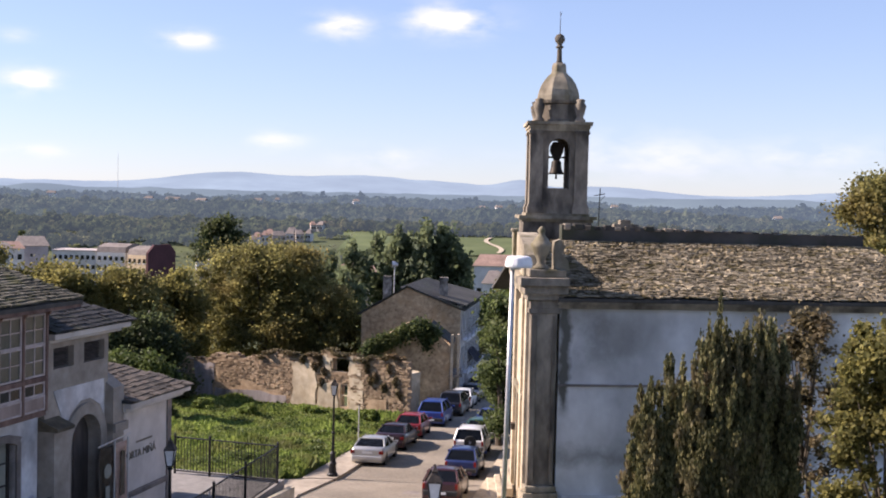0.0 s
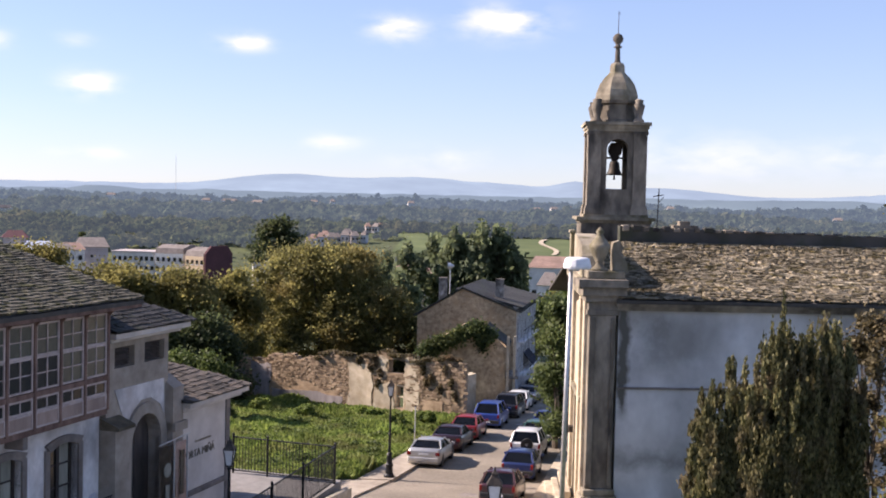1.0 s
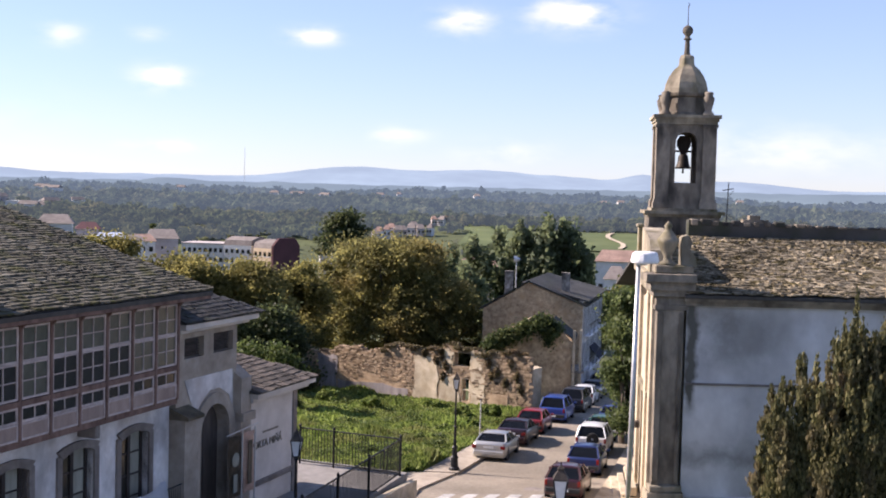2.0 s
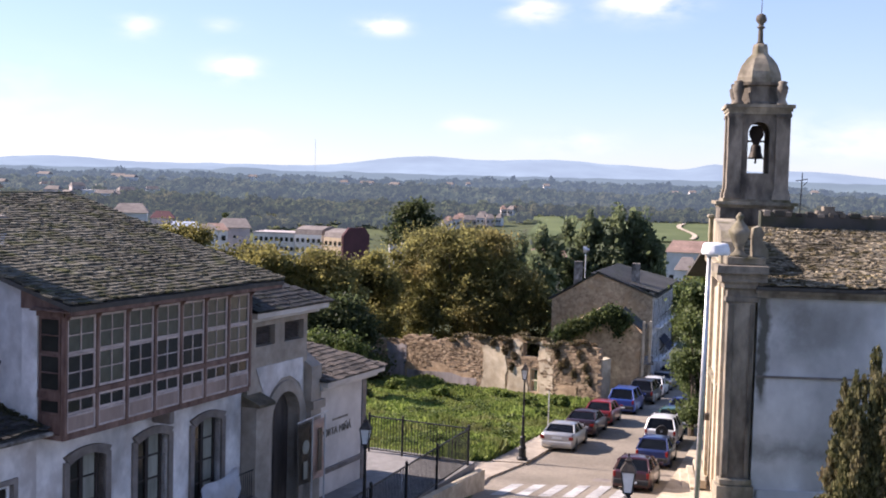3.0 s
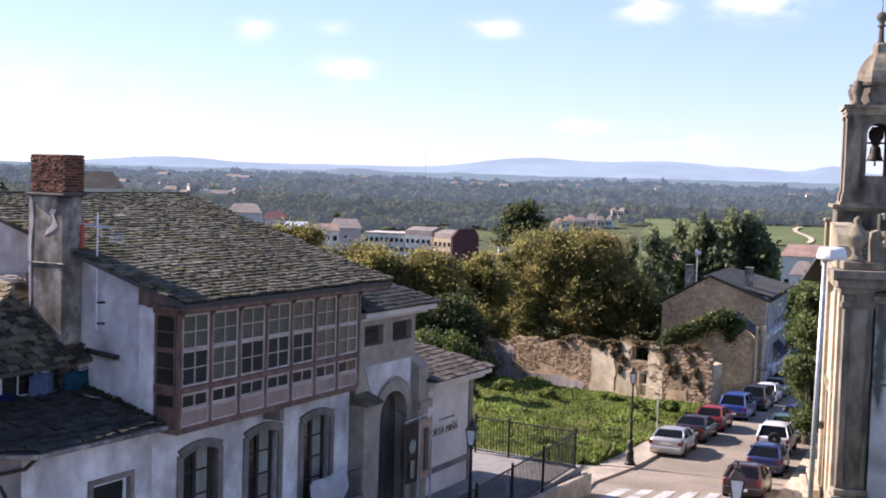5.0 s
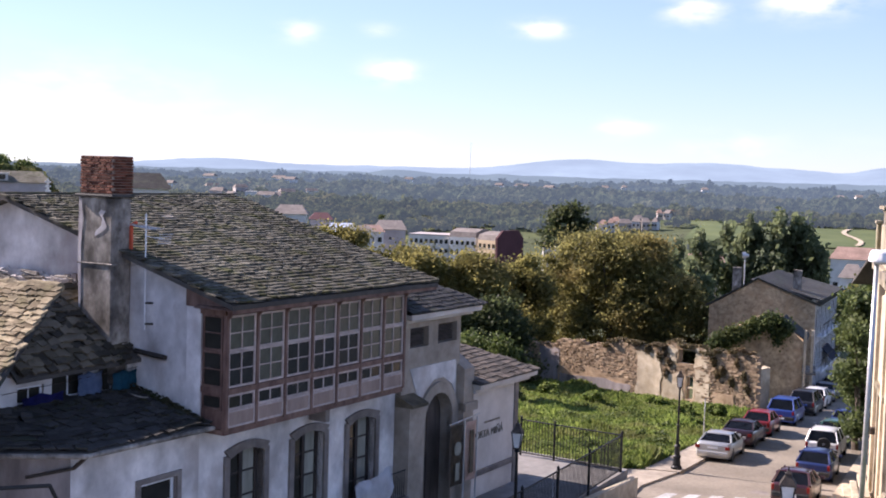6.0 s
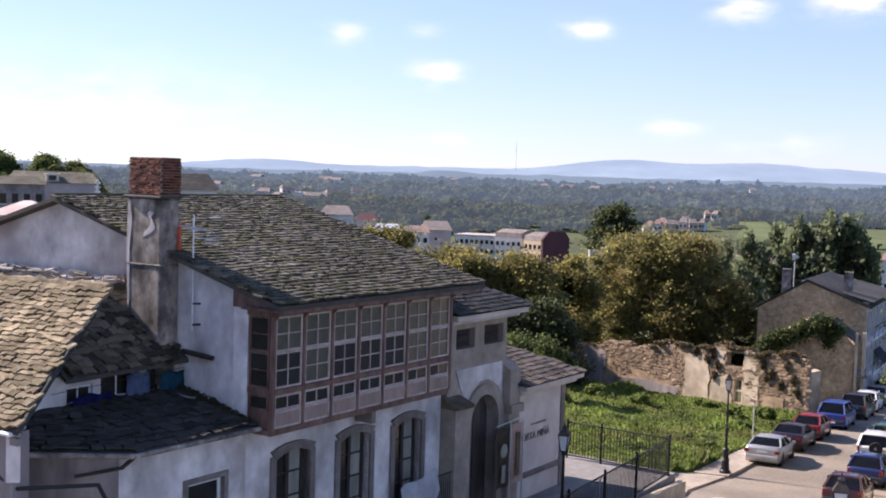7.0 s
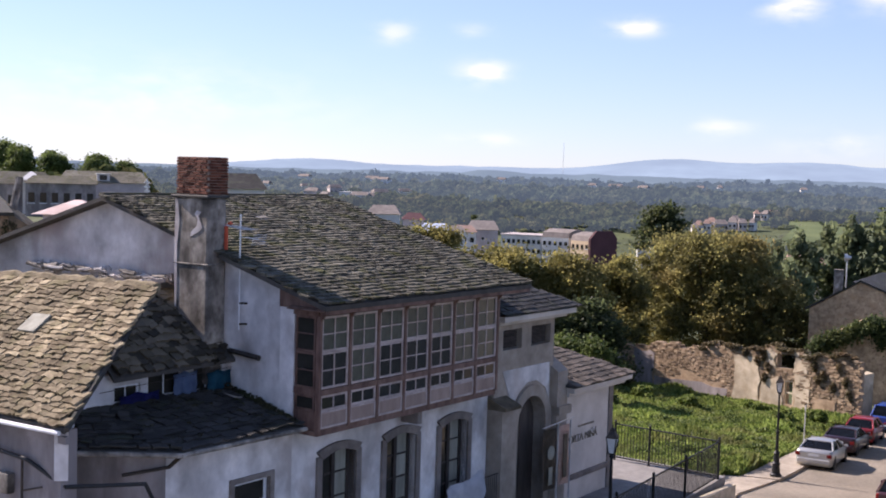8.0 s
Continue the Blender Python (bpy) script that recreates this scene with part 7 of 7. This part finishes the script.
M["maroon"] = mat("maroon_cladding", (0.075, 0.03, 0.035), (0.1, 0.04, 0.045), 0.85, 2, (0.2, 0.2), 0.1)
M["ochre"] = mat("ochre_render", (0.52, 0.4, 0.26), (0.6, 0.47, 0.32), 0.9, 1, (0.2, 0.2), 0.1)
M["pinkish"] = mat("pink_render", (0.42, 0.37, 0.35), (0.5, 0.44, 0.42), 0.9, 1, (0.2, 0.2), 0.1)
M["paleblue"] = mat("pale_blue_render", (0.42, 0.48, 0.6), (0.5, 0.56, 0.68), 0.9, 1, (0.2, 0.2), 0.1)
M["offwhite"] = mat("off_white_render", (0.6, 0.58, 0.55), (0.7, 0.68, 0.65), 0.9, 1, (0.2, 0.2), 0.1)
M["meadow"] = mat("meadow_grass", (0.085, 0.11, 0.05), (0.13, 0.155, 0.07), 0.95, 0.05, (0.01, 0.2), 0.2, spec=0.1)
M["pink_sheet"] = mat("faded_sheet_roof", (0.5, 0.36, 0.31), (0.66, 0.52, 0.47), 0.8, 1, (0.5, 0.25), 0.1)
M["brown_roof"] = mat("brown_roof", (0.17, 0.145, 0.13), (0.27, 0.235, 0.21), 0.9, 1, (0.2, 0.2), 0.2)
b = block("apartment_block", -92.6, 356, -27, 7.4, 12, -26, -5.4, 7, 4, "ochre", "ochre apartment block with a grey mansard roof", "mansard", "brown_roof")
bm = B()
prism(bm, [(3.75, -0.3, -26), (3.75, 12.2, -26), (3.75, 12.2, -4.6), (3.75, 9.8, -2.2), (3.75, 2.5, -2.2), (3.75, -0.3, -4.6)], (0.8, 0, 0))
ob = part("party_wall", bm, M["maroon"], b, "blank dark maroon end wall")
block("apartment_block", -101.6, 360, -12, 9.4, 12, -26, -5.0, 7, 5, "offwhite", "off-white apartment block with a grey sloping roof", "mansard", "brown_roof")
block("apartment_block", -113.4, 362, 0, 13.4, 12, -26, -5.0, 7, 8, "offwhite", "long off-white apartment block with a flat roof", "flat", "pinkish")
block("town_house", -110.0, 315, 20, 8.5, 10, -20, -1.4, 5, 1, "pinkish", "pinkish building with a blank wall and grey roof", "hip", "brown_roof", win=(0.6, 0.8))
block("town_house", -111, 303, 20, 5, 6, -20, -4.2, 4, 2, "offwhite", "small white house with a dark maroon roof", "hip", "maroon")
block("town_house", -106.3, 290, 22, 6, 8, -18, -1.0, 5, 3, "offwhite", "white house with a red-brown roof in the town", "hip", "terracotta", rise=1.6)
block("town_house", -96.9, 245, 20, 7, 8, -16, 0.9, 4, 1, "paleblue", "pale blue house with a plain wall", "hip", "paleblue", win=(0.6, 0.8), rise=1.8)
block("town_house", -106.6, 256, 22, 5, 8, -16, 3.0, 5, 2, "pinkish", "grey-pink house crowded among the roofs", "hip", "maroon", rise=1.5)
block("town_house", -101, 226, 22, 6.6, 8, -14, 5.1, 5, 3, "offwhite", "white house with a pale slate roof above the trees", "hip", "brown_roof", rise=1.8)
block("town_house", -100.5, 268, 22, 4.5, 6, -16, 0.2, 5, 2, "offwhite", "narrow white house wedged between roofs", "hip", "brown_roof", rise=1.2)
block("school", -382, 800, 15, 22, 10, gz(-382, 800) - 2, -1.2, 2, 8, "offwhite", "long white flat-roofed building in the far woods", "flat", "offwhite")
block("town_house", -76, 372, 14, 4, 6, -26, -8.0, 4, 2, "offwhite", "small white house beyond the maroon wall", "flat", "offwhite")
block("market_hall", 13.5, 262, -5, 14, 9, -18, -0.9, 2, 6, "offwhite", "long white hall with a red tiled roof", "hip", "terracotta")
block("town_house", 9.5, 231, -5, 4, 6, -16, -2.6, 3, 2, "offwhite", "white house with dark windows among trees", "hip", "brown_roof")
block("town_house", 13.5, 229, -5, 3, 6, -16, -3.4, 3, 2, "offwhite", "small white house behind the green trees", "hip", "brown_roof")
block("town_house", -22, 300, 5, 9, 8, -20, -5.2, 2, 4, "ochre", "pale orange house with a terracotta roof in the valley", "hip", "terracotta")
q = random.Random(8)
for i in range(16):
    y = (632 + i * 4 if i < 10 else 770 + 8 * (i - 10)) + q.uniform(-12, 12)
    x = (-106 + i * 3.3 + q.uniform(-1, 1)) * y / 650
    h = q.uniform(4, 6)
    zb = gz(x, y)
    block("village_house", x, y, q.uniform(-20, 30), q.uniform(3.0, 5.0), 6, zb - 2, zb + h, 2, 2, q.choice(("offwhite", "offwhite", "pinkish")), "small white village house on the far slope", "hip", q.choice(("terracotta", "brown_roof", "brown_roof", "brown_roof")))
for x, y, w, h in ((-292, 1265, 16, 4), (-318, 1265, 9, 3), (-262, 1262, 12, 3), (-205, 1290, 9, 4), (-185, 1300, 5, 4), (-440, 1320, 10, 5), (-100, 1320, 7, 5), (60, 1330, 8, 4), (75, 1335, 8, 4), (40, 1325, 8, 4), (190, 1340, 8, 4), (330, 1180, 9, 4), (-520, 1150, 22, 5), (-600, 1130, 14, 4), (-560, 1220, 16, 5)):
    block("farmhouse", x, y, q.uniform(-15, 15), w, 8, gz(x, y) - 1, gz(x, y) + 9.5 + h * 0.6, 2, max(2, int(w / 4)), "offwhite", "white farmhouse on the wooded hillside", "hip", "brown_roof")
for i in range(22):
    az, y = radians(q.uniform(22, 33)), q.uniform(720, 1050)
    x = -y * math.tan(az)
    block("village_house", x, y, q.uniform(-10, 50), q.uniform(6, 14), 7, gz(x, y) - 1, gz(x, y) + q.uniform(6.5, 10), 2, 3, q.choice(("offwhite", "pinkish", "offwhite")), "pale house in the hazy far part of the town", "hip", "brown_roof")
# grey institutional buildings on the rise behind the slate roofs
block("grey_building", -117.5, 145, 39, 10, 8, 3, 10.6, 2, 6, "grimy_shaded", "long grey institutional building with rows of windows", "hip", "slate", win=(0.9, 1.5), rise=1.1)
gb = block("grey_building", -121, 160, 39, 14, 10, 3, 10.7, 2, 5, "pinkish", "grey-pink building with a hipped roof and a dormer", "hip", "slate", win=(0.9, 1.4), rise=1.8)
part("dormer", bx(bx(B(), -1.2, 0.8, 0.4, 3, 10.9, 12.0), -1.4, 1.0, 0.2, 3, 12.0, 12.15), M["offwhite"], gb)
part("dormer_window", bx(B(), -0.8, 0.4, 0.32, 0.4, 11.1, 11.9), M["glass"], gb)
block("grey_building", -129.5, 150, 39, 9.5, 8, 3, 10.2, 1, 4, "grimy_shaded", "grey building with tall dark windows", "hip", "slate", win=(1.0, 3.4), rise=1.9)
block("town_house", -125.6, 148, 39, 2.4, 5, 3, 10.9, 2, 1, "offwhite", "narrow pale gable between grey buildings", "hip", "offwhite", win=(0.5, 0.8), rise=1.3)
block("old_house", -76.3, 128, 31, 5.4, 7, -4, 11.1, 4, 2, "offwhite", "house with a dark hipped slate roof and chimneys", "hip", "slate_dark", rise=1.9)
block("shed", -33.8, 42.4, 25, 2.3, 3, 2, 11.35, 2, 1, "pinkish", "low building with a faded pink sheet roof", "hip", "pink_sheet", win=(0.5, 0.5), rise=0.6)
bw = thing("mossy_wall", pose(-38.2, 41.4, 0, 0, 0, 50), "brown moss-grown stone building with a dark roof", "building")
part("wall", bx(B(), -7, 1.5, 0, 0.6, 1, 11.2), M["stone_bed"], bw)
bm = B()
prism(bm, [(-7.2, -0.2, 11.2), (1.7, -0.2, 11.15), (1.7, 3.6, 11.75), (-7.2, 3.6, 11.8)], (0, 0, 0.16))
part("roof", bm, M["slate_dark"], bw)
bm = B()
prism(bm, [(1.5, -0.1, 11.3), (3.6, 0.1, 9.9), (3.9, 3.9, 10.2), (1.7, 3.9, 11.9)], (0, 0, -3))
part("side_roof", bm, M["slate_rough"], bw, "dark mossy end slope")
part("flue", tube(B(), (1.9, 2.6, 10.4), (2.4, 2.7, 12.85), 0.2, 0.18), M["cement"], bw, "leaning cement flue pipe")
V, F = blobs([(-6 + 0.5 * i, -0.1, 10.2 + 0.9 * math.sin(i * 1.7), 0.4, 0.12, 0.6) for i in range(16)], 5000, 0.1, 93)
raw("wall_moss", V, F, M["moss"], bw, kind="stuff")
mast_ = thing("aerial_mast", pose(-43.7, 62.0, 0), "slim lattice aerial mast beyond the roofs", "mast")
part("pole", tube(B(), (0, 0, 2), (0, 0, 12.75), 0.06), M["galv"], mast_)
for k in range(3):
    part("antenna", bx(B(), -0.18, 0.18, -0.05, 0.05, 11.95 + k * 0.27, 12.05 + k * 0.27), M["galv"], mast_)
for i, (x, y, h, w) in enumerate(((-194, 225, 17.6, 3.8), (-184.4, 225, 16.6, 4.4), (-173.2, 226, 15.8, 3.4), (-202, 228, 18.5, 4.0), (-168, 230, 14.4, 2.2))):
    tree("park_tree", x, y, gz(x, y), h - gz(x, y), cluster(120 + i, w, w, 4, h - gz(x, y) - 0.6, 46, 0.8, 1.5), 20000, 0.4, "leaf_green", "tall leafy tree on the rise behind grey buildings", 0.3, 120 + i, bare=0.4)

# ---- fields, woods, hills ----
def field(cx, cy, w, d, turn, name="meadow"):
    bm = B()
    m = pose(cx, cy, 0, 0, 0, turn)
    rows = []
    for j in range(7):
        rows.append([])
        for i in range(9):
            p = m @ Vector((w * (i / 8 - 0.5), d * (j / 6 - 0.5), 0))
            rows[-1].append(bm.verts.new((p.x, p.y, gz(p.x, p.y) + 0.35)))
    for a, b in zip(rows, rows[1:]):
        for i in range(8):
            bm.faces.new((a[i], a[i + 1], b[i + 1], b[i]))
    part(name, bm, M["meadow"], label="bright green meadow on the valley slope", category="meadow", kind="structure")


field(-42, 668, 30, 96, 0)
field(18, 668, 56, 110, 0)
field(-66, 740, 44, 60, 0)
bm = B()
lane = [(28 - 0.25 * k + 3 * math.sin(k * 0.7), 622 + 9 * k) for k in range(11)]
for (x0, y0), (x1, y1) in zip(lane, lane[1:]):
    bm.faces.new([bm.verts.new(p) for p in ((x0 - 1.3, y0, gz(x0, y0) + 0.9), (x0 + 1.3, y0, gz(x0, y0) + 0.9), (x1 + 1.3, y1, gz(x1, y1) + 0.9), (x1 - 1.3, y1, gz(x1, y1) + 0.9))])
part("lane", bm, M["beige"], label="pale earth lane climbing through the meadow", category="lane", kind="structure")
# woods: nearer trees, then the wooded slope in three depths of painted blue haze
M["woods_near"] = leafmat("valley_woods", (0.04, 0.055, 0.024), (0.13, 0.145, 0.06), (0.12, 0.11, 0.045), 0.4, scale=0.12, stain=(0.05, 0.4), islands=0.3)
# each farther belt emits more blue, standing in for haze
for k, (haze_glow, dark, lite, warm) in enumerate((((0.185, 0.225, 0.27, 0.26), (0.024, 0.034, 0.02), (0.12, 0.135, 0.06), (0.15, 0.14, 0.07)), ((0.2, 0.25, 0.31, 0.36), (0.02, 0.03, 0.022), (0.095, 0.112, 0.06), (0.12, 0.122, 0.07)), ((0.22, 0.28, 0.36, 0.44), (0.02, 0.03, 0.024), (0.07, 0.088, 0.056), (0.09, 0.1, 0.06)))):
    M["slope_woods_%d" % k] = leafmat("slope_woods", dark, lite, warm, 0.4, glow=haze_glow, scale=0.07, stain=(0.014, 0.5), islands=0.22)
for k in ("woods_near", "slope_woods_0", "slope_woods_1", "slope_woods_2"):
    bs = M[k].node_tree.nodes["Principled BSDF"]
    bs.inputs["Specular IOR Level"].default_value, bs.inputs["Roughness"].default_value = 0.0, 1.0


def sprays(pos, rad, seed, k):
    """Tree crowns of k loose leaf sprays each, one crown per place, in one mesh."""
    g = np.random.default_rng(seed)
    n = len(pos)
    d = g.normal(size=(n, k, 3))
    d[:, :, 2] = np.abs(d[:, :, 2]) * 1.1 - 0.35
    d /= np.linalg.norm(d, axis=2)[:, :, None]
    P = pos[:, None, :] + d * rad[:, None, :] * (0.6 + 0.32 * g.random((n, k, 1)))
    nor = d + 0.7 * g.normal(size=(n, k, 3))
    a = np.cross(nor, g.normal(size=(n, k, 3)))
    a /= np.linalg.norm(a, axis=2)[:, :, None] + 1e-9
    b = np.cross(nor, a)
    b /= np.linalg.norm(b, axis=2)[:, :, None] + 1e-9
    s = rad[:, None, :1] * (2.35 / math.sqrt(k)) * (0.6 + 0.7 * g.random((n, k, 1)))
    V = np.stack([P - a * s, P + b * s * 0.9 - a * s * 0.1, P + a * s, P - b * s * 0.8], 2)
    return V.reshape(-1, 3), np.arange(4 * n * k).reshape(-1, 4)


def woods(name, n, y0, y1, r, material, label, seed, k, clear=-0.12):
    """Crowns standing in groves, with clearings between."""
    g = np.random.default_rng(seed)
    y = y0 + (y1 - y0) * g.random(n) ** 0.85
    x = (g.random(n) * 2 - 1) * 0.62 * y - 0.2 * y
    wave = np.array([noise.noise((a * 0.011, b * 0.009, 1.7)) + 0.5 * noise.noise((a * 0.03, b * 0.025, 4.7)) for a, b in zip(x, y)])
    keep = ~((x > -60) & (x < 48) & (y > 590) & (y < 726))
    keep &= ~((x > -90) & (x < -44) & (y > 700) & (y < 775))
    keep &= (wave > clear) | (g.random(n) < 0.16)
    keep &= ~((x > -125) & (x < -40) & (y > 590) & (y < 720) & (g.random(n) < 0.5))
    x, y, wave = x[keep], y[keep], wave[keep]
    n = len(x)
    z = np.array([gz(a, b) for a, b in zip(x, y)])
    rr = r * (0.5 + 0.45 * g.random(n) + 0.4 * g.random(n) ** 4 + 0.4 * np.clip(wave, 0, 1))
    up = rr * (0.7 + 0.4 * g.random(n)) * np.where(g.random(n) < 0.05, 1.35, 1.0)
    pos = np.stack([x, y, z + up * 0.8], 1)
    V, F = sprays(pos, np.stack([rr, rr, up], 1), seed, k)
    raw(name, V, F, M[material], label=label, category="woods", kind="stuff")


woods("valley_trees", 2300, 165, 620, 3.0, "woods_near", "mixed trees filling the valley below the town", 61, 90)
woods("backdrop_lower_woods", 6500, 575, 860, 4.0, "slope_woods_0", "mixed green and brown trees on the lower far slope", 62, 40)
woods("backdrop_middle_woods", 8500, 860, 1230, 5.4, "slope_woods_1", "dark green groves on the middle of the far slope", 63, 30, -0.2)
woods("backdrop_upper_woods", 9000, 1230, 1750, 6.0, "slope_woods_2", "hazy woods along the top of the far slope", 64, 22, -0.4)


def hills(name, R, base, bumps, col, glow, label, seed, amp):
    """A far ridge: bumps are (azimuth to the left, width, height) in degrees."""
    bm = B()
    # the blue haze over the ridge is painted in as emission
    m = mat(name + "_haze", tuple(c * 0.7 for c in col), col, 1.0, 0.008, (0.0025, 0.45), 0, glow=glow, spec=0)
    low, high = [], []
    for i in range(361):
        az = 75 - i * 0.42
        el = base + sum(h * math.exp(-((az - c) / w) ** 2) for c, w, h in bumps) + amp * noise.fractal((az * 0.9, seed, 0), 0.8, 2.0, 6)
        a = radians(az)
        low.append(bm.verts.new((-math.sin(a) * R * 0.8, math.cos(a) * R * 0.8, -45)))
        high.append(bm.verts.new((-math.sin(a) * R, math.cos(a) * R, EYE + R * math.tan(radians(el)))))
    for i in range(360):
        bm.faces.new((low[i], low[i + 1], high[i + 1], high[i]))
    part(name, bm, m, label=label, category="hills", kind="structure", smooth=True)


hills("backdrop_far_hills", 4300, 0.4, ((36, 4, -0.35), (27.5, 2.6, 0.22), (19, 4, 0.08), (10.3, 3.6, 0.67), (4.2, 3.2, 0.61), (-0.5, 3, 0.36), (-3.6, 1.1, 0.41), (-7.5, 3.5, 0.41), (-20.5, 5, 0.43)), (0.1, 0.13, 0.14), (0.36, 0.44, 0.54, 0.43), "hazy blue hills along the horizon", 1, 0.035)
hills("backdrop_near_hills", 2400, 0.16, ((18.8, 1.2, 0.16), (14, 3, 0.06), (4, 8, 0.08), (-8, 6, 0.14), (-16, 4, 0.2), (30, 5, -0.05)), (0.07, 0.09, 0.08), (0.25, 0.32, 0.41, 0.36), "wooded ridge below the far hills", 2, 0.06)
mast = thing("radio_mast", pose(-668, 2410, 0), "thin red and white radio mast on the far ridge", "mast")
part("lattice", tube(B(), (0, 0, 20), (0, 0, 92), 0.5, 0.3, n=5), M["galv"], mast)

# ---- roof courses ----
slates(house, (-0.4, -0.5, 10.2), (1, 0, 0), (0, 8.6, 2.43), 9.75, 8.95, 0.25, 0.215, M["slate"], 300, rough=1.3, seed=11, thick=0.045)
slates(cottage, E0 - EX * 0.05, EX, EY, 9.0, rise, 0.3, 0.155, M["slate_warm"], 300, keep=lambda x, y: x > shift * y / rise + 0.02, rough=2.5, seed=12, thick=0.042)
slates(low, (-4.2, 0.4, 7.07), (1, 0, 0), (0, 2.85, 0.62), 4.2, 2.9, 0.36, 0.26, M["slate_dark"], 130, rough=2.2, seed=13, thick=0.03)
bend_x = Vector((2.4, -1.52, -0.23)).normalized()
bend_n = bend_x.cross(Vector((0, 2.87, 0.58))).normalized()
bend_y = bend_n.cross(bend_x)
bend_y = bend_y if bend_y.y > 0 else -bend_y
inside = lambda x, y: (Vector(E_L) + bend_x * x + bend_y * y).y < 3.2 and -6.5 < (Vector(E_L) + bend_x * x + bend_y * y).x < -4.1
slates(low, Vector(E_L) + Vector((0, 0, 0.02)), bend_x, bend_y, 5.0, 3.4, 0.36, 0.26, M["slate_dark"], 40, keep=inside, rough=2.2, seed=18, thick=0.03)
slates(low, (-3.9, 2.95, 8.44), (1, 0, 0), (0, 2.5, 1.85), 3.9, 3.1, 0.36, 0.22, M["slate_rough"], 150, rough=2.6, seed=14, thick=0.045)
slates(church, ev, ex, ey, LW - 1.6, RL, 0.3, 0.2, M["slate_church"], 300, rough=2.4, seed=15, thick=0.045)
slates(annex, (13.4, 0.05, 6.31), (1, 0, 0), (0, 3.65, 1.05), 4.6, 3.75, 0.3, 0.3, M["tile_brown"], 150, keep=lambda x, y: x < 4.6 - y * 0.48, seed=16)
slates(gate, (8.85, 0.05, 9.16), (1, 0, 0), (0, 2.35, 1.0), 4.7, 2.5, 0.3, 0.24, M["slate_dark"], 120, keep=lambda x, y: 1.75 * y / 2.55 < x < 4.7 - 1.75 * y / 2.55, seed=17)
